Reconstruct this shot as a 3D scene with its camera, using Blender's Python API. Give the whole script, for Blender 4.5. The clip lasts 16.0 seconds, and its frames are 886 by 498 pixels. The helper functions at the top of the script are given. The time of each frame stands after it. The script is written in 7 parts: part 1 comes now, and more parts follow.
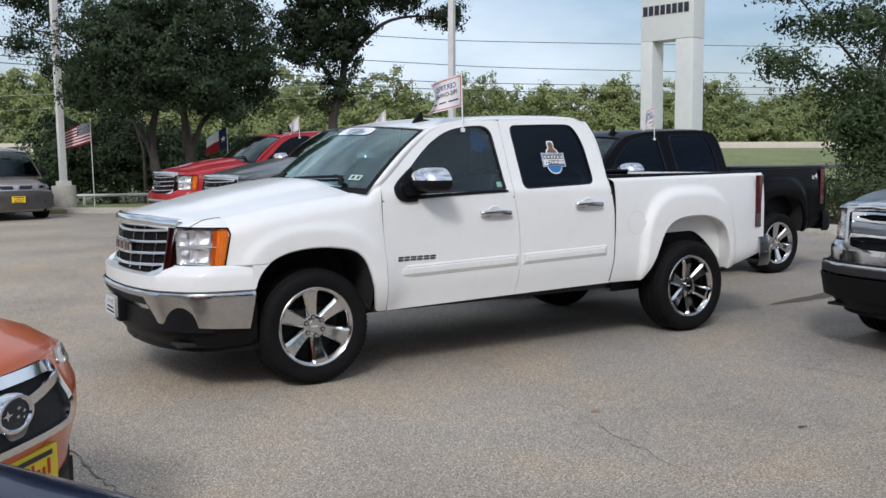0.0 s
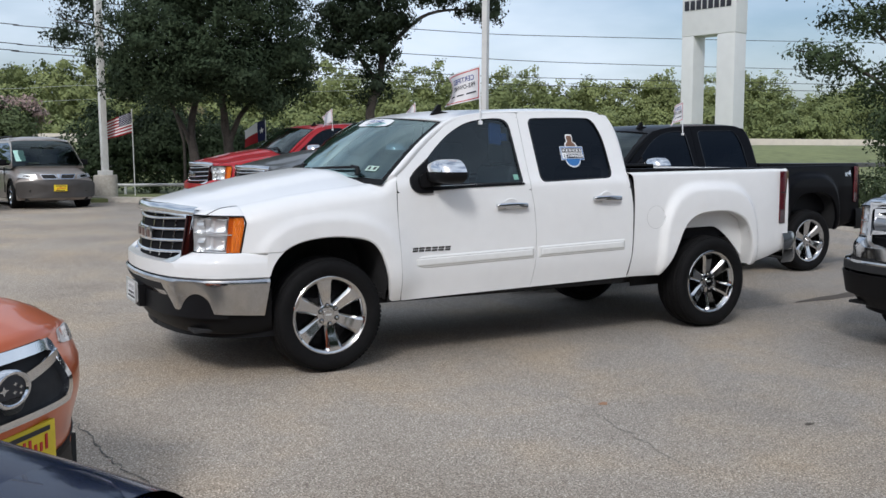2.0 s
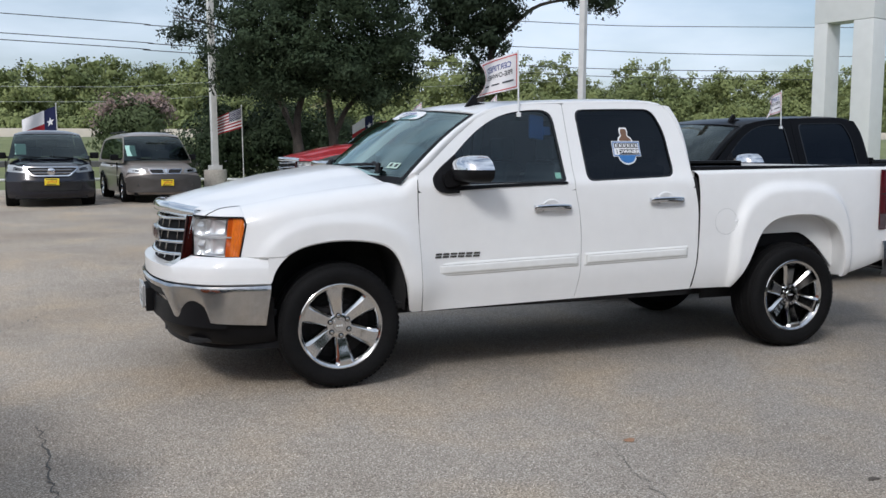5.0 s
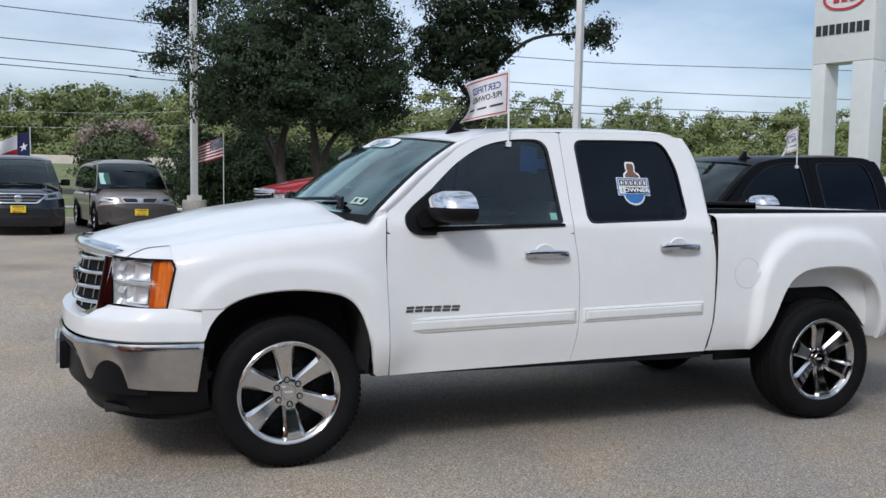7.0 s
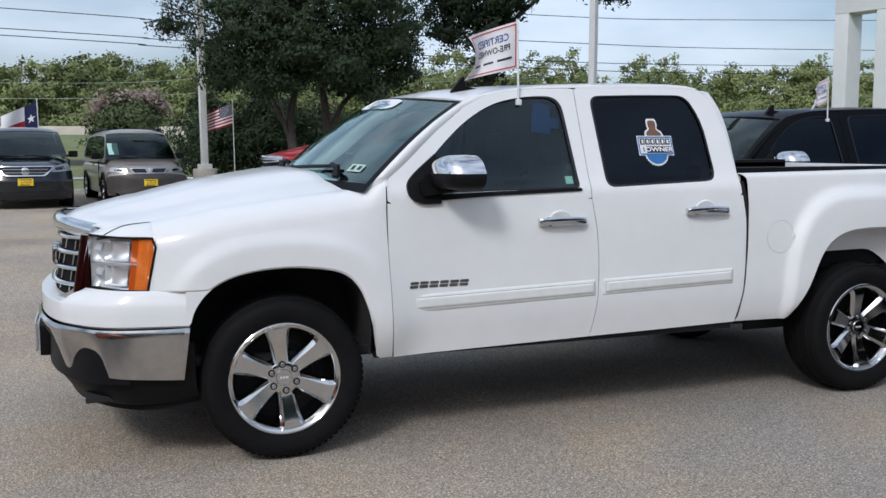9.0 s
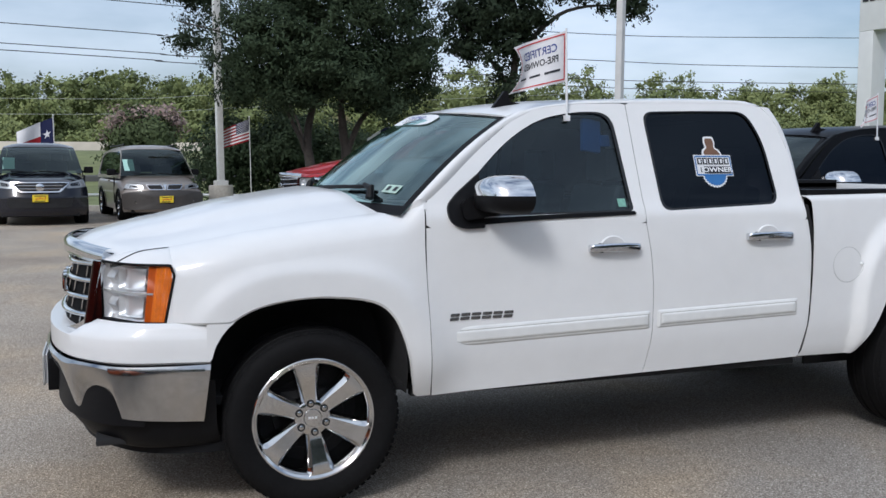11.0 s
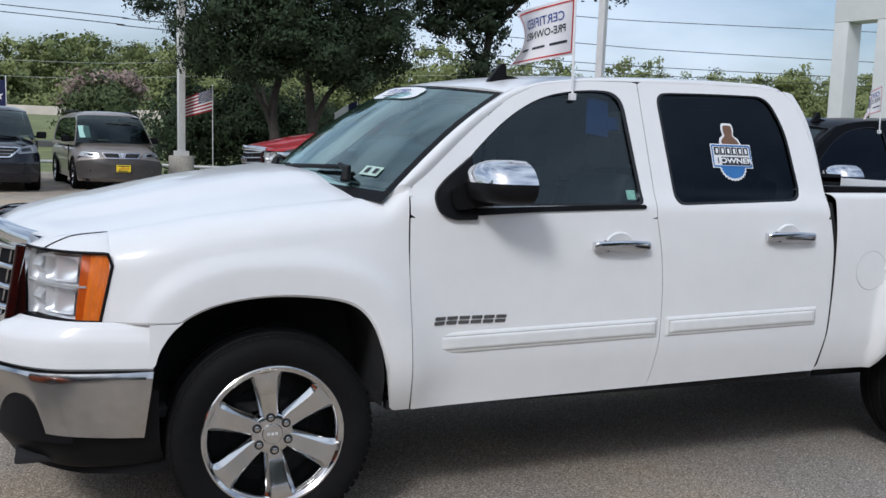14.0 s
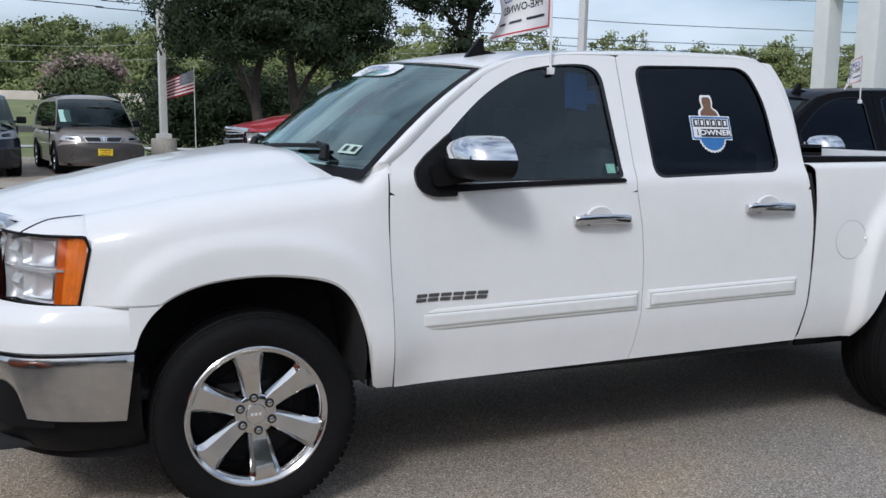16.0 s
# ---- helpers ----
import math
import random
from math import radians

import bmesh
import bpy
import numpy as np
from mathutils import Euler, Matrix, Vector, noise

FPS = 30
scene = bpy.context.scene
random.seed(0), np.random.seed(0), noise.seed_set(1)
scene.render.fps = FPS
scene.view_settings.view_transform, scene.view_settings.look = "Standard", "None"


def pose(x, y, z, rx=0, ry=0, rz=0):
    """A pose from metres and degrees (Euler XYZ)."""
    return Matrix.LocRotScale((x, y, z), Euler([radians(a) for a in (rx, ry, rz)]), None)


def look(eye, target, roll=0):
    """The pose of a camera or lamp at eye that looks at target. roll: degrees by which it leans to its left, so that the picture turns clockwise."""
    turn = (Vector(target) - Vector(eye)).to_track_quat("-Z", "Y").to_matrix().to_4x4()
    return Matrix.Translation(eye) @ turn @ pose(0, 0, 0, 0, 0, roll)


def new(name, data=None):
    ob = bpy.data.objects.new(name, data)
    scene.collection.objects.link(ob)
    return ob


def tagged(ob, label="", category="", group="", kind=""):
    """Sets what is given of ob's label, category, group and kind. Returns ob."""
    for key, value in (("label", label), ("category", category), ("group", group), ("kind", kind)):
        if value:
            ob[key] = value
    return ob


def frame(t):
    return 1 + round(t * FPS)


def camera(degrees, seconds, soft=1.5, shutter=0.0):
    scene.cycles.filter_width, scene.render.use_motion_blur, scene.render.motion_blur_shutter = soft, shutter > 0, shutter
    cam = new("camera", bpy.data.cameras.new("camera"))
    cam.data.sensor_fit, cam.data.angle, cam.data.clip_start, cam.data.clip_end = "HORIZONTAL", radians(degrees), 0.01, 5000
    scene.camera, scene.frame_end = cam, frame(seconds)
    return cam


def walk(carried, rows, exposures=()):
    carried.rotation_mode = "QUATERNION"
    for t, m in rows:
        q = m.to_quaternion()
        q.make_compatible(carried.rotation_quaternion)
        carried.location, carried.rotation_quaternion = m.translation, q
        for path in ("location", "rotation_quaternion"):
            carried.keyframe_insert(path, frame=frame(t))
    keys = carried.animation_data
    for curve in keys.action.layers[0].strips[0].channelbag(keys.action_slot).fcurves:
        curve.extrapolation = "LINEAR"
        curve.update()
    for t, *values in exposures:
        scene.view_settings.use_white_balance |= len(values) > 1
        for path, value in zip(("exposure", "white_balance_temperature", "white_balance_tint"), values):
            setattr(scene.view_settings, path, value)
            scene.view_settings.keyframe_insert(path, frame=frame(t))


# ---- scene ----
cam = camera(50.7, 16.0)
PATH = [
    (0, (-2.587, -5.893, 1.542), (-1.549, -4.194, 1.353), -0.6),
    (0.5, (-2.612, -5.896, 1.533), (-1.566, -4.203, 1.338), -1.1),
    (1, (-2.622, -5.9, 1.527), (-1.577, -4.206, 1.333), -1.7),
    (1.5, (-2.577, -5.919, 1.522), (-1.592, -4.19, 1.317), -1.7),
    (2, (-2.447, -6.033, 1.525), (-1.485, -4.291, 1.324), -0.0),
    (2.5, (-2.332, -6.118, 1.517), (-1.358, -4.385, 1.3), 0.3),
    (3, (-2.242, -6.097, 1.519), (-1.304, -4.344, 1.306), -0.7),
    (3.5, (-2.1, -6.006, 1.531), (-1.162, -4.246, 1.371), 2.8),
    (4, (-1.92, -5.928, 1.52), (-1.07, -4.128, 1.321), 0.5),
    (4.2, (-1.824, -5.912, 1.526), (-1.039, -4.08, 1.35), 0.8),
    (6.3, (-1.189, -5.153, 1.531), (-0.518, -3.288, 1.257), 0.5),
    (6.5, (-1.147, -5.056, 1.525), (-0.485, -3.188, 1.256), 1.1),
    (7, (-1.07, -4.83, 1.526), (-0.336, -2.975, 1.388), 1.2),
    (7.5, (-0.978, -4.686, 1.541), (-0.197, -2.854, 1.352), 0.4),
    (8, (-0.867, -4.573, 1.538), (-0.099, -2.732, 1.393), 0.7),
    (8.5, (-0.842, -4.501, 1.536), (-0.109, -2.65, 1.337), -0.3),
    (8.7, (-0.85, -4.482, 1.532), (-0.141, -2.625, 1.314), -0.5),
    (10.8, (-0.874, -4.109, 1.537), (-0.196, -2.24, 1.322), 0.6),
    (11, (-0.851, -4.033, 1.544), (-0.179, -2.158, 1.362), 0.1),
    (11.5, (-0.812, -3.866, 1.541), (-0.222, -1.967, 1.328), 0.3),
    (12, (-0.812, -3.675, 1.547), (-0.143, -1.802, 1.335), 2.2),
    (12.5, (-0.804, -3.519, 1.544), (-0.071, -1.67, 1.336), 3.4),
    (13, (-0.764, -3.469, 1.556), (-0.037, -1.616, 1.355), 3.4),
    (13.5, (-0.745, -3.455, 1.554), (0.001, -1.612, 1.341), 2.5),
    (14, (-0.745, -3.458, 1.552), (0.001, -1.616, 1.325), 2.1),
    (14.5, (-0.739, -3.458, 1.55), (0.011, -1.621, 1.295), 1.6),
    (15, (-0.733, -3.455, 1.548), (0.014, -1.617, 1.294), 1.5),
    (15.5, (-0.724, -3.458, 1.547), (0.034, -1.626, 1.285), 1.4),
    (16, (-0.717, -3.464, 1.546), (0.053, -1.638, 1.274), 1.1),
]
walk(cam, [(t, look(eye, target, roll)) for t, eye, target, roll in PATH],
     exposures=[(0.0, -0.20, 6150, 10), (3.5, -0.24, 6100, 10), (6.5, -0.27, 6050, 10), (7.2, -0.29, 5950, 10), (14.5, -0.33, 5930, 10), (16.0, -0.33, 5930, 10)])


# ---- light ----
SUN_FROM = Vector((-0.82, -0.86, 1.0)).normalized()
world = bpy.data.worlds.new("world")
scene.world = world
world.use_nodes = True
wn, wl = world.node_tree.nodes, world.node_tree.links
wn.clear()
sky = wn.new("ShaderNodeTexSky")
sky.sky_type, sky.sun_disc = "NISHITA", False
sky.sun_elevation = math.asin(SUN_FROM.z)
sky.sun_rotation = math.atan2(SUN_FROM.x, SUN_FROM.y)
sky.air_density, sky.dust_density, sky.ozone_density = 1.0, 3.0, 1.0
# thin broken cloud over the sky
tc, mp = wn.new("ShaderNodeTexCoord"), wn.new("ShaderNodeMapping")
mp.inputs["Scale"].default_value = (1.0, 1.0, 3.2)
cn = wn.new("ShaderNodeTexNoise")
cn.inputs["Scale"].default_value, cn.inputs["Detail"].default_value, cn.inputs["Roughness"].default_value = 2.0, 6.0, 0.52
cr = wn.new("ShaderNodeValToRGB")
cr.color_ramp.elements[0].position, cr.color_ramp.elements[0].color = 0.32, (0, 0, 0, 1)
cr.color_ramp.elements[1].position, cr.color_ramp.elements[1].color = 0.64, (1, 1, 1, 1)
cm = wn.new("ShaderNodeMixRGB")
cm.inputs[2].default_value = (7.5, 8.15, 8.9, 1)
mul = wn.new("ShaderNodeMath")
mul.operation, mul.inputs[1].default_value = "MULTIPLY", 0.85
bg, wo = wn.new("ShaderNodeBackground"), wn.new("ShaderNodeOutputWorld")
bg.inputs["Strength"].default_value = 0.147
wl.new(tc.outputs["Generated"], mp.inputs["Vector"])
wl.new(mp.outputs[0], cn.inputs["Vector"])
wl.new(cn.outputs[0], cr.inputs[0])
wl.new(cr.outputs[0], mul.inputs[0])
wl.new(mul.outputs[0], cm.inputs[0])
wl.new(sky.outputs[0], cm.inputs[1])
wl.new(cm.outputs[0], bg.inputs["Color"])
wl.new(bg.outputs[0], wo.inputs[0])

sun = new("sun", bpy.data.lights.new("sun", "SUN"))
sun.data.energy, sun.data.angle, sun.data.color = 1.85, radians(11.0), (1.0, 0.97, 0.93)
sun.matrix_world = look((0, 0, 30), Vector((0, 0, 30)) - SUN_FROM)

# ---- materials ----
def mat(name, color, rough=0.5, metal=0.0, vary=0.0, scale=8.0, bump=0.0, bump_scale=60.0, coat=0.0, rough_vary=0.0, spec=0.5, island=0.0, second=None, trans=0.0):
    """A principled surface with colour noise at two scales, roughness noise and fine relief."""
    m = bpy.data.materials.new(name)
    m.use_nodes = True
    n, l = m.node_tree.nodes, m.node_tree.links
    b = n["Principled BSDF"]
    b.inputs["Base Color"].default_value = (*color, 1)
    b.inputs["Roughness"].default_value, b.inputs["Metallic"].default_value = rough, metal
    b.inputs["Coat Weight"].default_value, b.inputs["Coat Roughness"].default_value = coat, 0.03
    b.inputs["Specular IOR Level"].default_value = spec
    b.inputs["Transmission Weight"].default_value = trans
    co = n.new("ShaderNodeTexCoord")
    if vary or island or second:
        hi, lo = n.new("ShaderNodeTexNoise"), n.new("ShaderNodeTexNoise")
        hi.inputs["Scale"].default_value, hi.inputs["Detail"].default_value = scale * 6, 6
        lo.inputs["Scale"].default_value, lo.inputs["Detail"].default_value = scale, 4
        l.new(co.outputs["Object"], hi.inputs["Vector"]); l.new(co.outputs["Object"], lo.inputs["Vector"])
        add = n.new("ShaderNodeMath"); add.operation = "ADD"
        l.new(hi.outputs[0], add.inputs[0]); l.new(lo.outputs[0], add.inputs[1])
        src = add.outputs[0]
        if island:
            geo, ad2 = n.new("ShaderNodeNewGeometry"), n.new("ShaderNodeMath")
            ad2.operation = "MULTIPLY_ADD"
            ad2.inputs[1].default_value = island
            l.new(geo.outputs["Random Per Island"], ad2.inputs[0]); l.new(src, ad2.inputs[2])
            src = ad2.outputs[0]
        mr = n.new("ShaderNodeMapRange")
        mr.inputs[1].default_value, mr.inputs[2].default_value = 0.6 + island * 0.1, 1.4 + island * 0.9
        l.new(src, mr.inputs[0])
        mix = n.new("ShaderNodeMixRGB")
        dark = second or tuple(c * (1 - vary) for c in color)
        light = color if second else tuple(min(1, c * (1 + vary)) for c in color)
        mix.inputs[1].default_value, mix.inputs[2].default_value = (*dark, 1), (*light, 1)
        l.new(mr.outputs[0], mix.inputs[0]); l.new(mix.outputs[0], b.inputs["Base Color"])
    if rough_vary:
        rn, rr = n.new("ShaderNodeTexNoise"), n.new("ShaderNodeMapRange")
        rn.inputs["Scale"].default_value, rn.inputs["Detail"].default_value = scale * 2, 5
        rr.inputs[3].default_value, rr.inputs[4].default_value = max(0.0, rough - rough_vary), min(1, rough + rough_vary)
        l.new(co.outputs["Object"], rn.inputs["Vector"]); l.new(rn.outputs[0], rr.inputs[0]); l.new(rr.outputs[0], b.inputs["Roughness"])
    if bump:
        bn, bu = n.new("ShaderNodeTexNoise"), n.new("ShaderNodeBump")
        bn.inputs["Scale"].default_value, bn.inputs["Detail"].default_value = bump_scale, 5
        bu.inputs["Strength"].default_value, bu.inputs["Distance"].default_value = bump, 0.01
        l.new(co.outputs["Object"], bn.inputs["Vector"]); l.new(bn.outputs[0], bu.inputs["Height"]); l.new(bu.outputs[0], b.inputs["Normal"])
    return m


def glass(name, tint, gloss=0.02, f0=0.045, shine=(1, 1, 1)):
    """A pane: clear or tinted, with mirror gloss by Fresnel."""
    m = bpy.data.materials.new(name)
    m.use_nodes = True
    n, l = m.node_tree.nodes, m.node_tree.links
    n.clear()
    t, g, f, x, o, p, q = (n.new("ShaderNode" + k) for k in ("BsdfTransparent", "BsdfGlossy", "LayerWeight", "MixShader", "OutputMaterial", "Math", "Math"))
    t.inputs[0].default_value = (*tint, 1)
    g.inputs["Roughness"].default_value = gloss
    g.inputs["Color"].default_value = (*shine, 1)
    f.inputs[0].default_value = 0.5
    p.operation, p.inputs[1].default_value = "POWER", 4.0
    q.operation, q.inputs[1].default_value, q.inputs[2].default_value = "MULTIPLY_ADD", 1 - f0, f0
    l.new(f.outputs["Facing"], p.inputs[0]); l.new(p.outputs[0], q.inputs[0]); l.new(q.outputs[0], x.inputs[0]); l.new(t.outputs[0], x.inputs[1]); l.new(g.outputs[0], x.inputs[2]); l.new(x.outputs[0], o.inputs[0])
    return m


def paint(name, color, flake=0.0):
    return mat(name, color, 0.32, flake, vary=0.03, scale=1.5, coat=0.6, bump=0.012, bump_scale=9, spec=0.2)


M_WHITE = paint("white_paint", (0.788, 0.790, 0.786))
M_BLACK = mat("black_paint", (0.0025, 0.0025, 0.0035), 0.32, vary=0.03, scale=1.5, coat=0.14, spec=0.05)
M_RED = paint("red_paint", (0.36, 0.012, 0.018))
M_GREY = paint("grey_metal_paint", (0.12, 0.122, 0.12), 0.5)
M_SILVER = paint("silver_paint", (0.32, 0.34, 0.37), 0.65)
M_TAUPE = paint("taupe_paint", (0.30, 0.265, 0.24), 0.2)
M_NAVY = mat("navy_paint", (0.003, 0.007, 0.030), 0.20, vary=0.03, scale=1.5, coat=0.35, spec=0.10)
M_ORANGE = paint("orange_paint", (0.62, 0.13, 0.035), 0.25)
M_REFLECTOR = mat("lamp_reflector", (0.86, 0.87, 0.88), 0.28, 0.55, vary=0.05, scale=12)
M_LAMPGREY = mat("dull_lamp_reflector", (0.40, 0.41, 0.42), 0.35, 0.5, vary=0.3, scale=9)
# end-post chrome with its dark red reflection put into the base colour
M_REDCHROME = mat("red_reflection_chrome", (0.060, 0.022, 0.022), 0.12, 0.9, vary=0.3, scale=7)
M_AMBERDARK = mat("dark_amber_lens", (0.55, 0.09, 0.004), 0.18, vary=0.15, scale=20, coat=0.8)
M_EMBLEM = mat("dark_red_emblem", (0.085, 0.014, 0.018), 0.2, 0.6, vary=0.2, scale=8)
M_CHROME = mat("chrome", (0.70, 0.71, 0.73), 0.08, 1.0, vary=0.03, scale=3, rough_vary=0.03)
M_WHEEL = mat("wheel_chrome", (0.63, 0.63, 0.63), 0.09, 1.0, vary=0.03, scale=8, rough_vary=0.03)
M_DULLCHROME = mat("bumper_chrome", (0.52, 0.515, 0.51), 0.15, 1.0, vary=0.16, scale=4, rough_vary=0.12, bump=0.03, bump_scale=10)
M_PLASTIC = mat("black_plastic", (0.006, 0.006, 0.007), 0.5, spec=0.16, vary=0.2, scale=10, bump=0.1, bump_scale=220)
M_GLOSSBLACK = mat("gloss_black_trim", (0.008, 0.008, 0.009), 0.16)
M_DARK = mat("dark_underbody", (0.016, 0.016, 0.017), 0.9, vary=0.4, scale=5)
M_GRILLEDARK = mat("grille_shadow_plastic", (0.008, 0.008, 0.009), 0.8, vary=0.3, scale=20, spec=0.1)
M_VANBLACK = mat("van_black_paint", (0.006, 0.007, 0.014), 0.2, vary=0.03, scale=1.5, coat=0.7, spec=0.3)
M_CABIN = mat("grey_cabin_trim", (0.10, 0.103, 0.105), 0.75, vary=0.2, scale=12, bump=0.1, bump_scale=120)
M_RUBBER = mat("tyre_rubber", (0.0075, 0.0075, 0.008), 0.75, vary=0.3, scale=9, bump=0.12, bump_scale=90, spec=0.13)
M_MOULD = mat("moulding_white", (0.76, 0.765, 0.75), 0.4, vary=0.05, scale=4, coat=0.4)
M_GROOVE = mat("groove_grey", (0.40, 0.39, 0.37), 0.7, vary=0.1, scale=8)
M_LENS = glass("clear_lens", (0.93, 0.94, 0.95))
M_AMBER = mat("amber_lens", (0.84, 0.20, 0.014), 0.15, vary=0.15, scale=20, coat=0.8)
M_REDLENS = mat("red_lens", (0.09, 0.003, 0.008), 0.15, vary=0.2, scale=20, coat=0.8)
M_REVERSE = mat("smoky_reverse_lens", (0.10, 0.07, 0.075), 0.2, vary=0.2, scale=20, coat=0.8)
M_CARGLASS = glass("car_glass", (0.20, 0.26, 0.26), f0=0.06, shine=(0.85, 0.97, 0.96))
M_WINDSHIELD = glass("windshield_glass", (0.55, 0.76, 0.75), f0=0.17, shine=(0.80, 0.98, 0.95))
M_SIDEGLASS = glass("tinted_side_glass", (0.22, 0.29, 0.33), f0=0.05, shine=(0.8, 0.93, 1.0))
M_PRIVACY = glass("privacy_glass", (0.03, 0.03, 0.036), f0=0.028, shine=(0.58, 0.69, 0.84))
M_PAPER = mat("white_sticker", (0.78, 0.79, 0.80), 0.5, vary=0.04, scale=20)
M_BLUE = mat("blue_print", (0.035, 0.16, 0.42), 0.5, vary=0.1, scale=20)
M_INK = mat("dark_print", (0.02, 0.022, 0.03), 0.5, vary=0.1, scale=20)
M_INKBLUE = mat("navy_print", (0.04, 0.07, 0.28), 0.6, vary=0.1, scale=20)
M_INKRED = mat("red_print", (0.55, 0.03, 0.03), 0.6, vary=0.1, scale=20)
M_YELLOW = mat("yellow_plate", (0.80, 0.60, 0.02), 0.45, vary=0.06, scale=20)
M_CLOTH = mat("white_flag_cloth", (0.80, 0.79, 0.80), 0.8, vary=0.04, scale=15, bump=0.1, bump_scale=200)
M_FLAGRED = mat("red_flag_cloth", (0.34, 0.010, 0.018), 0.8, vary=0.1, scale=15)
M_FLAGBLUE = mat("blue_flag_cloth", (0.009, 0.013, 0.065), 0.8, vary=0.1, scale=15)
M_POLE = mat("white_pole_paint", (0.62, 0.62, 0.60), 0.5, vary=0.12, scale=1.5, bump=0.05, bump_scale=30)
M_SIGN = mat("sign_panel", (0.66, 0.67, 0.66), 0.45, vary=0.06, scale=0.5, bump=0.02, bump_scale=5)
M_CONC = mat("concrete", (0.42, 0.39, 0.34), 0.9, vary=0.25, scale=2.5, bump=0.35, bump_scale=40)
M_GALV = mat("galvanised_pipe", (0.55, 0.56, 0.55), 0.45, 0.5, vary=0.15, scale=4)
M_BARK = mat("bark", (0.05, 0.042, 0.036), 0.95, vary=0.45, scale=5, bump=1.0, bump_scale=28)
M_WIRE = mat("cable", (0.02, 0.02, 0.022), 0.6)
M_LEAF_OAK = mat("live_oak_leaf", (0.036, 0.054, 0.028), 0.7, island=0.4, vary=0.4, scale=0.5, spec=0.15)
M_LEAF_DARK = mat("dark_oak_leaf", (0.024, 0.036, 0.020), 0.7, island=0.5, vary=0.4, scale=0.5, spec=0.15)
M_LEAF_TAN = mat("dry_twig_leaf", (0.26, 0.22, 0.13), 0.9, island=0.5, vary=0.3, scale=0.3, spec=0.1)
# far leaves paled well past near foliage: distance haze put into the colour
M_LEAF_FAR = mat("hazed_wood_leaf", (0.240, 0.268, 0.104), 0.7, island=0.25, second=(0.135, 0.172, 0.068), scale=0.075, spec=0.2)
M_LEAF_MID = mat("arched_branch_leaf", (0.050, 0.074, 0.034), 0.7, island=0.5, vary=0.4, scale=0.5, spec=0.2)
M_LEAF_SHRUB = mat("shrub_leaf", (0.034, 0.050, 0.018), 0.7, island=0.5, vary=0.5, scale=0.6, spec=0.3)
M_BLOOM = mat("pink_bloom", (0.30, 0.22, 0.20), 0.8, island=0.9, vary=0.3, scale=0.6)
M_ROAD = mat("far_road", (0.42, 0.39, 0.34), 0.9, vary=0.15, scale=0.1)
M_WALL = mat("rail_wall", (0.55, 0.50, 0.42), 0.9, vary=0.15, scale=0.2)


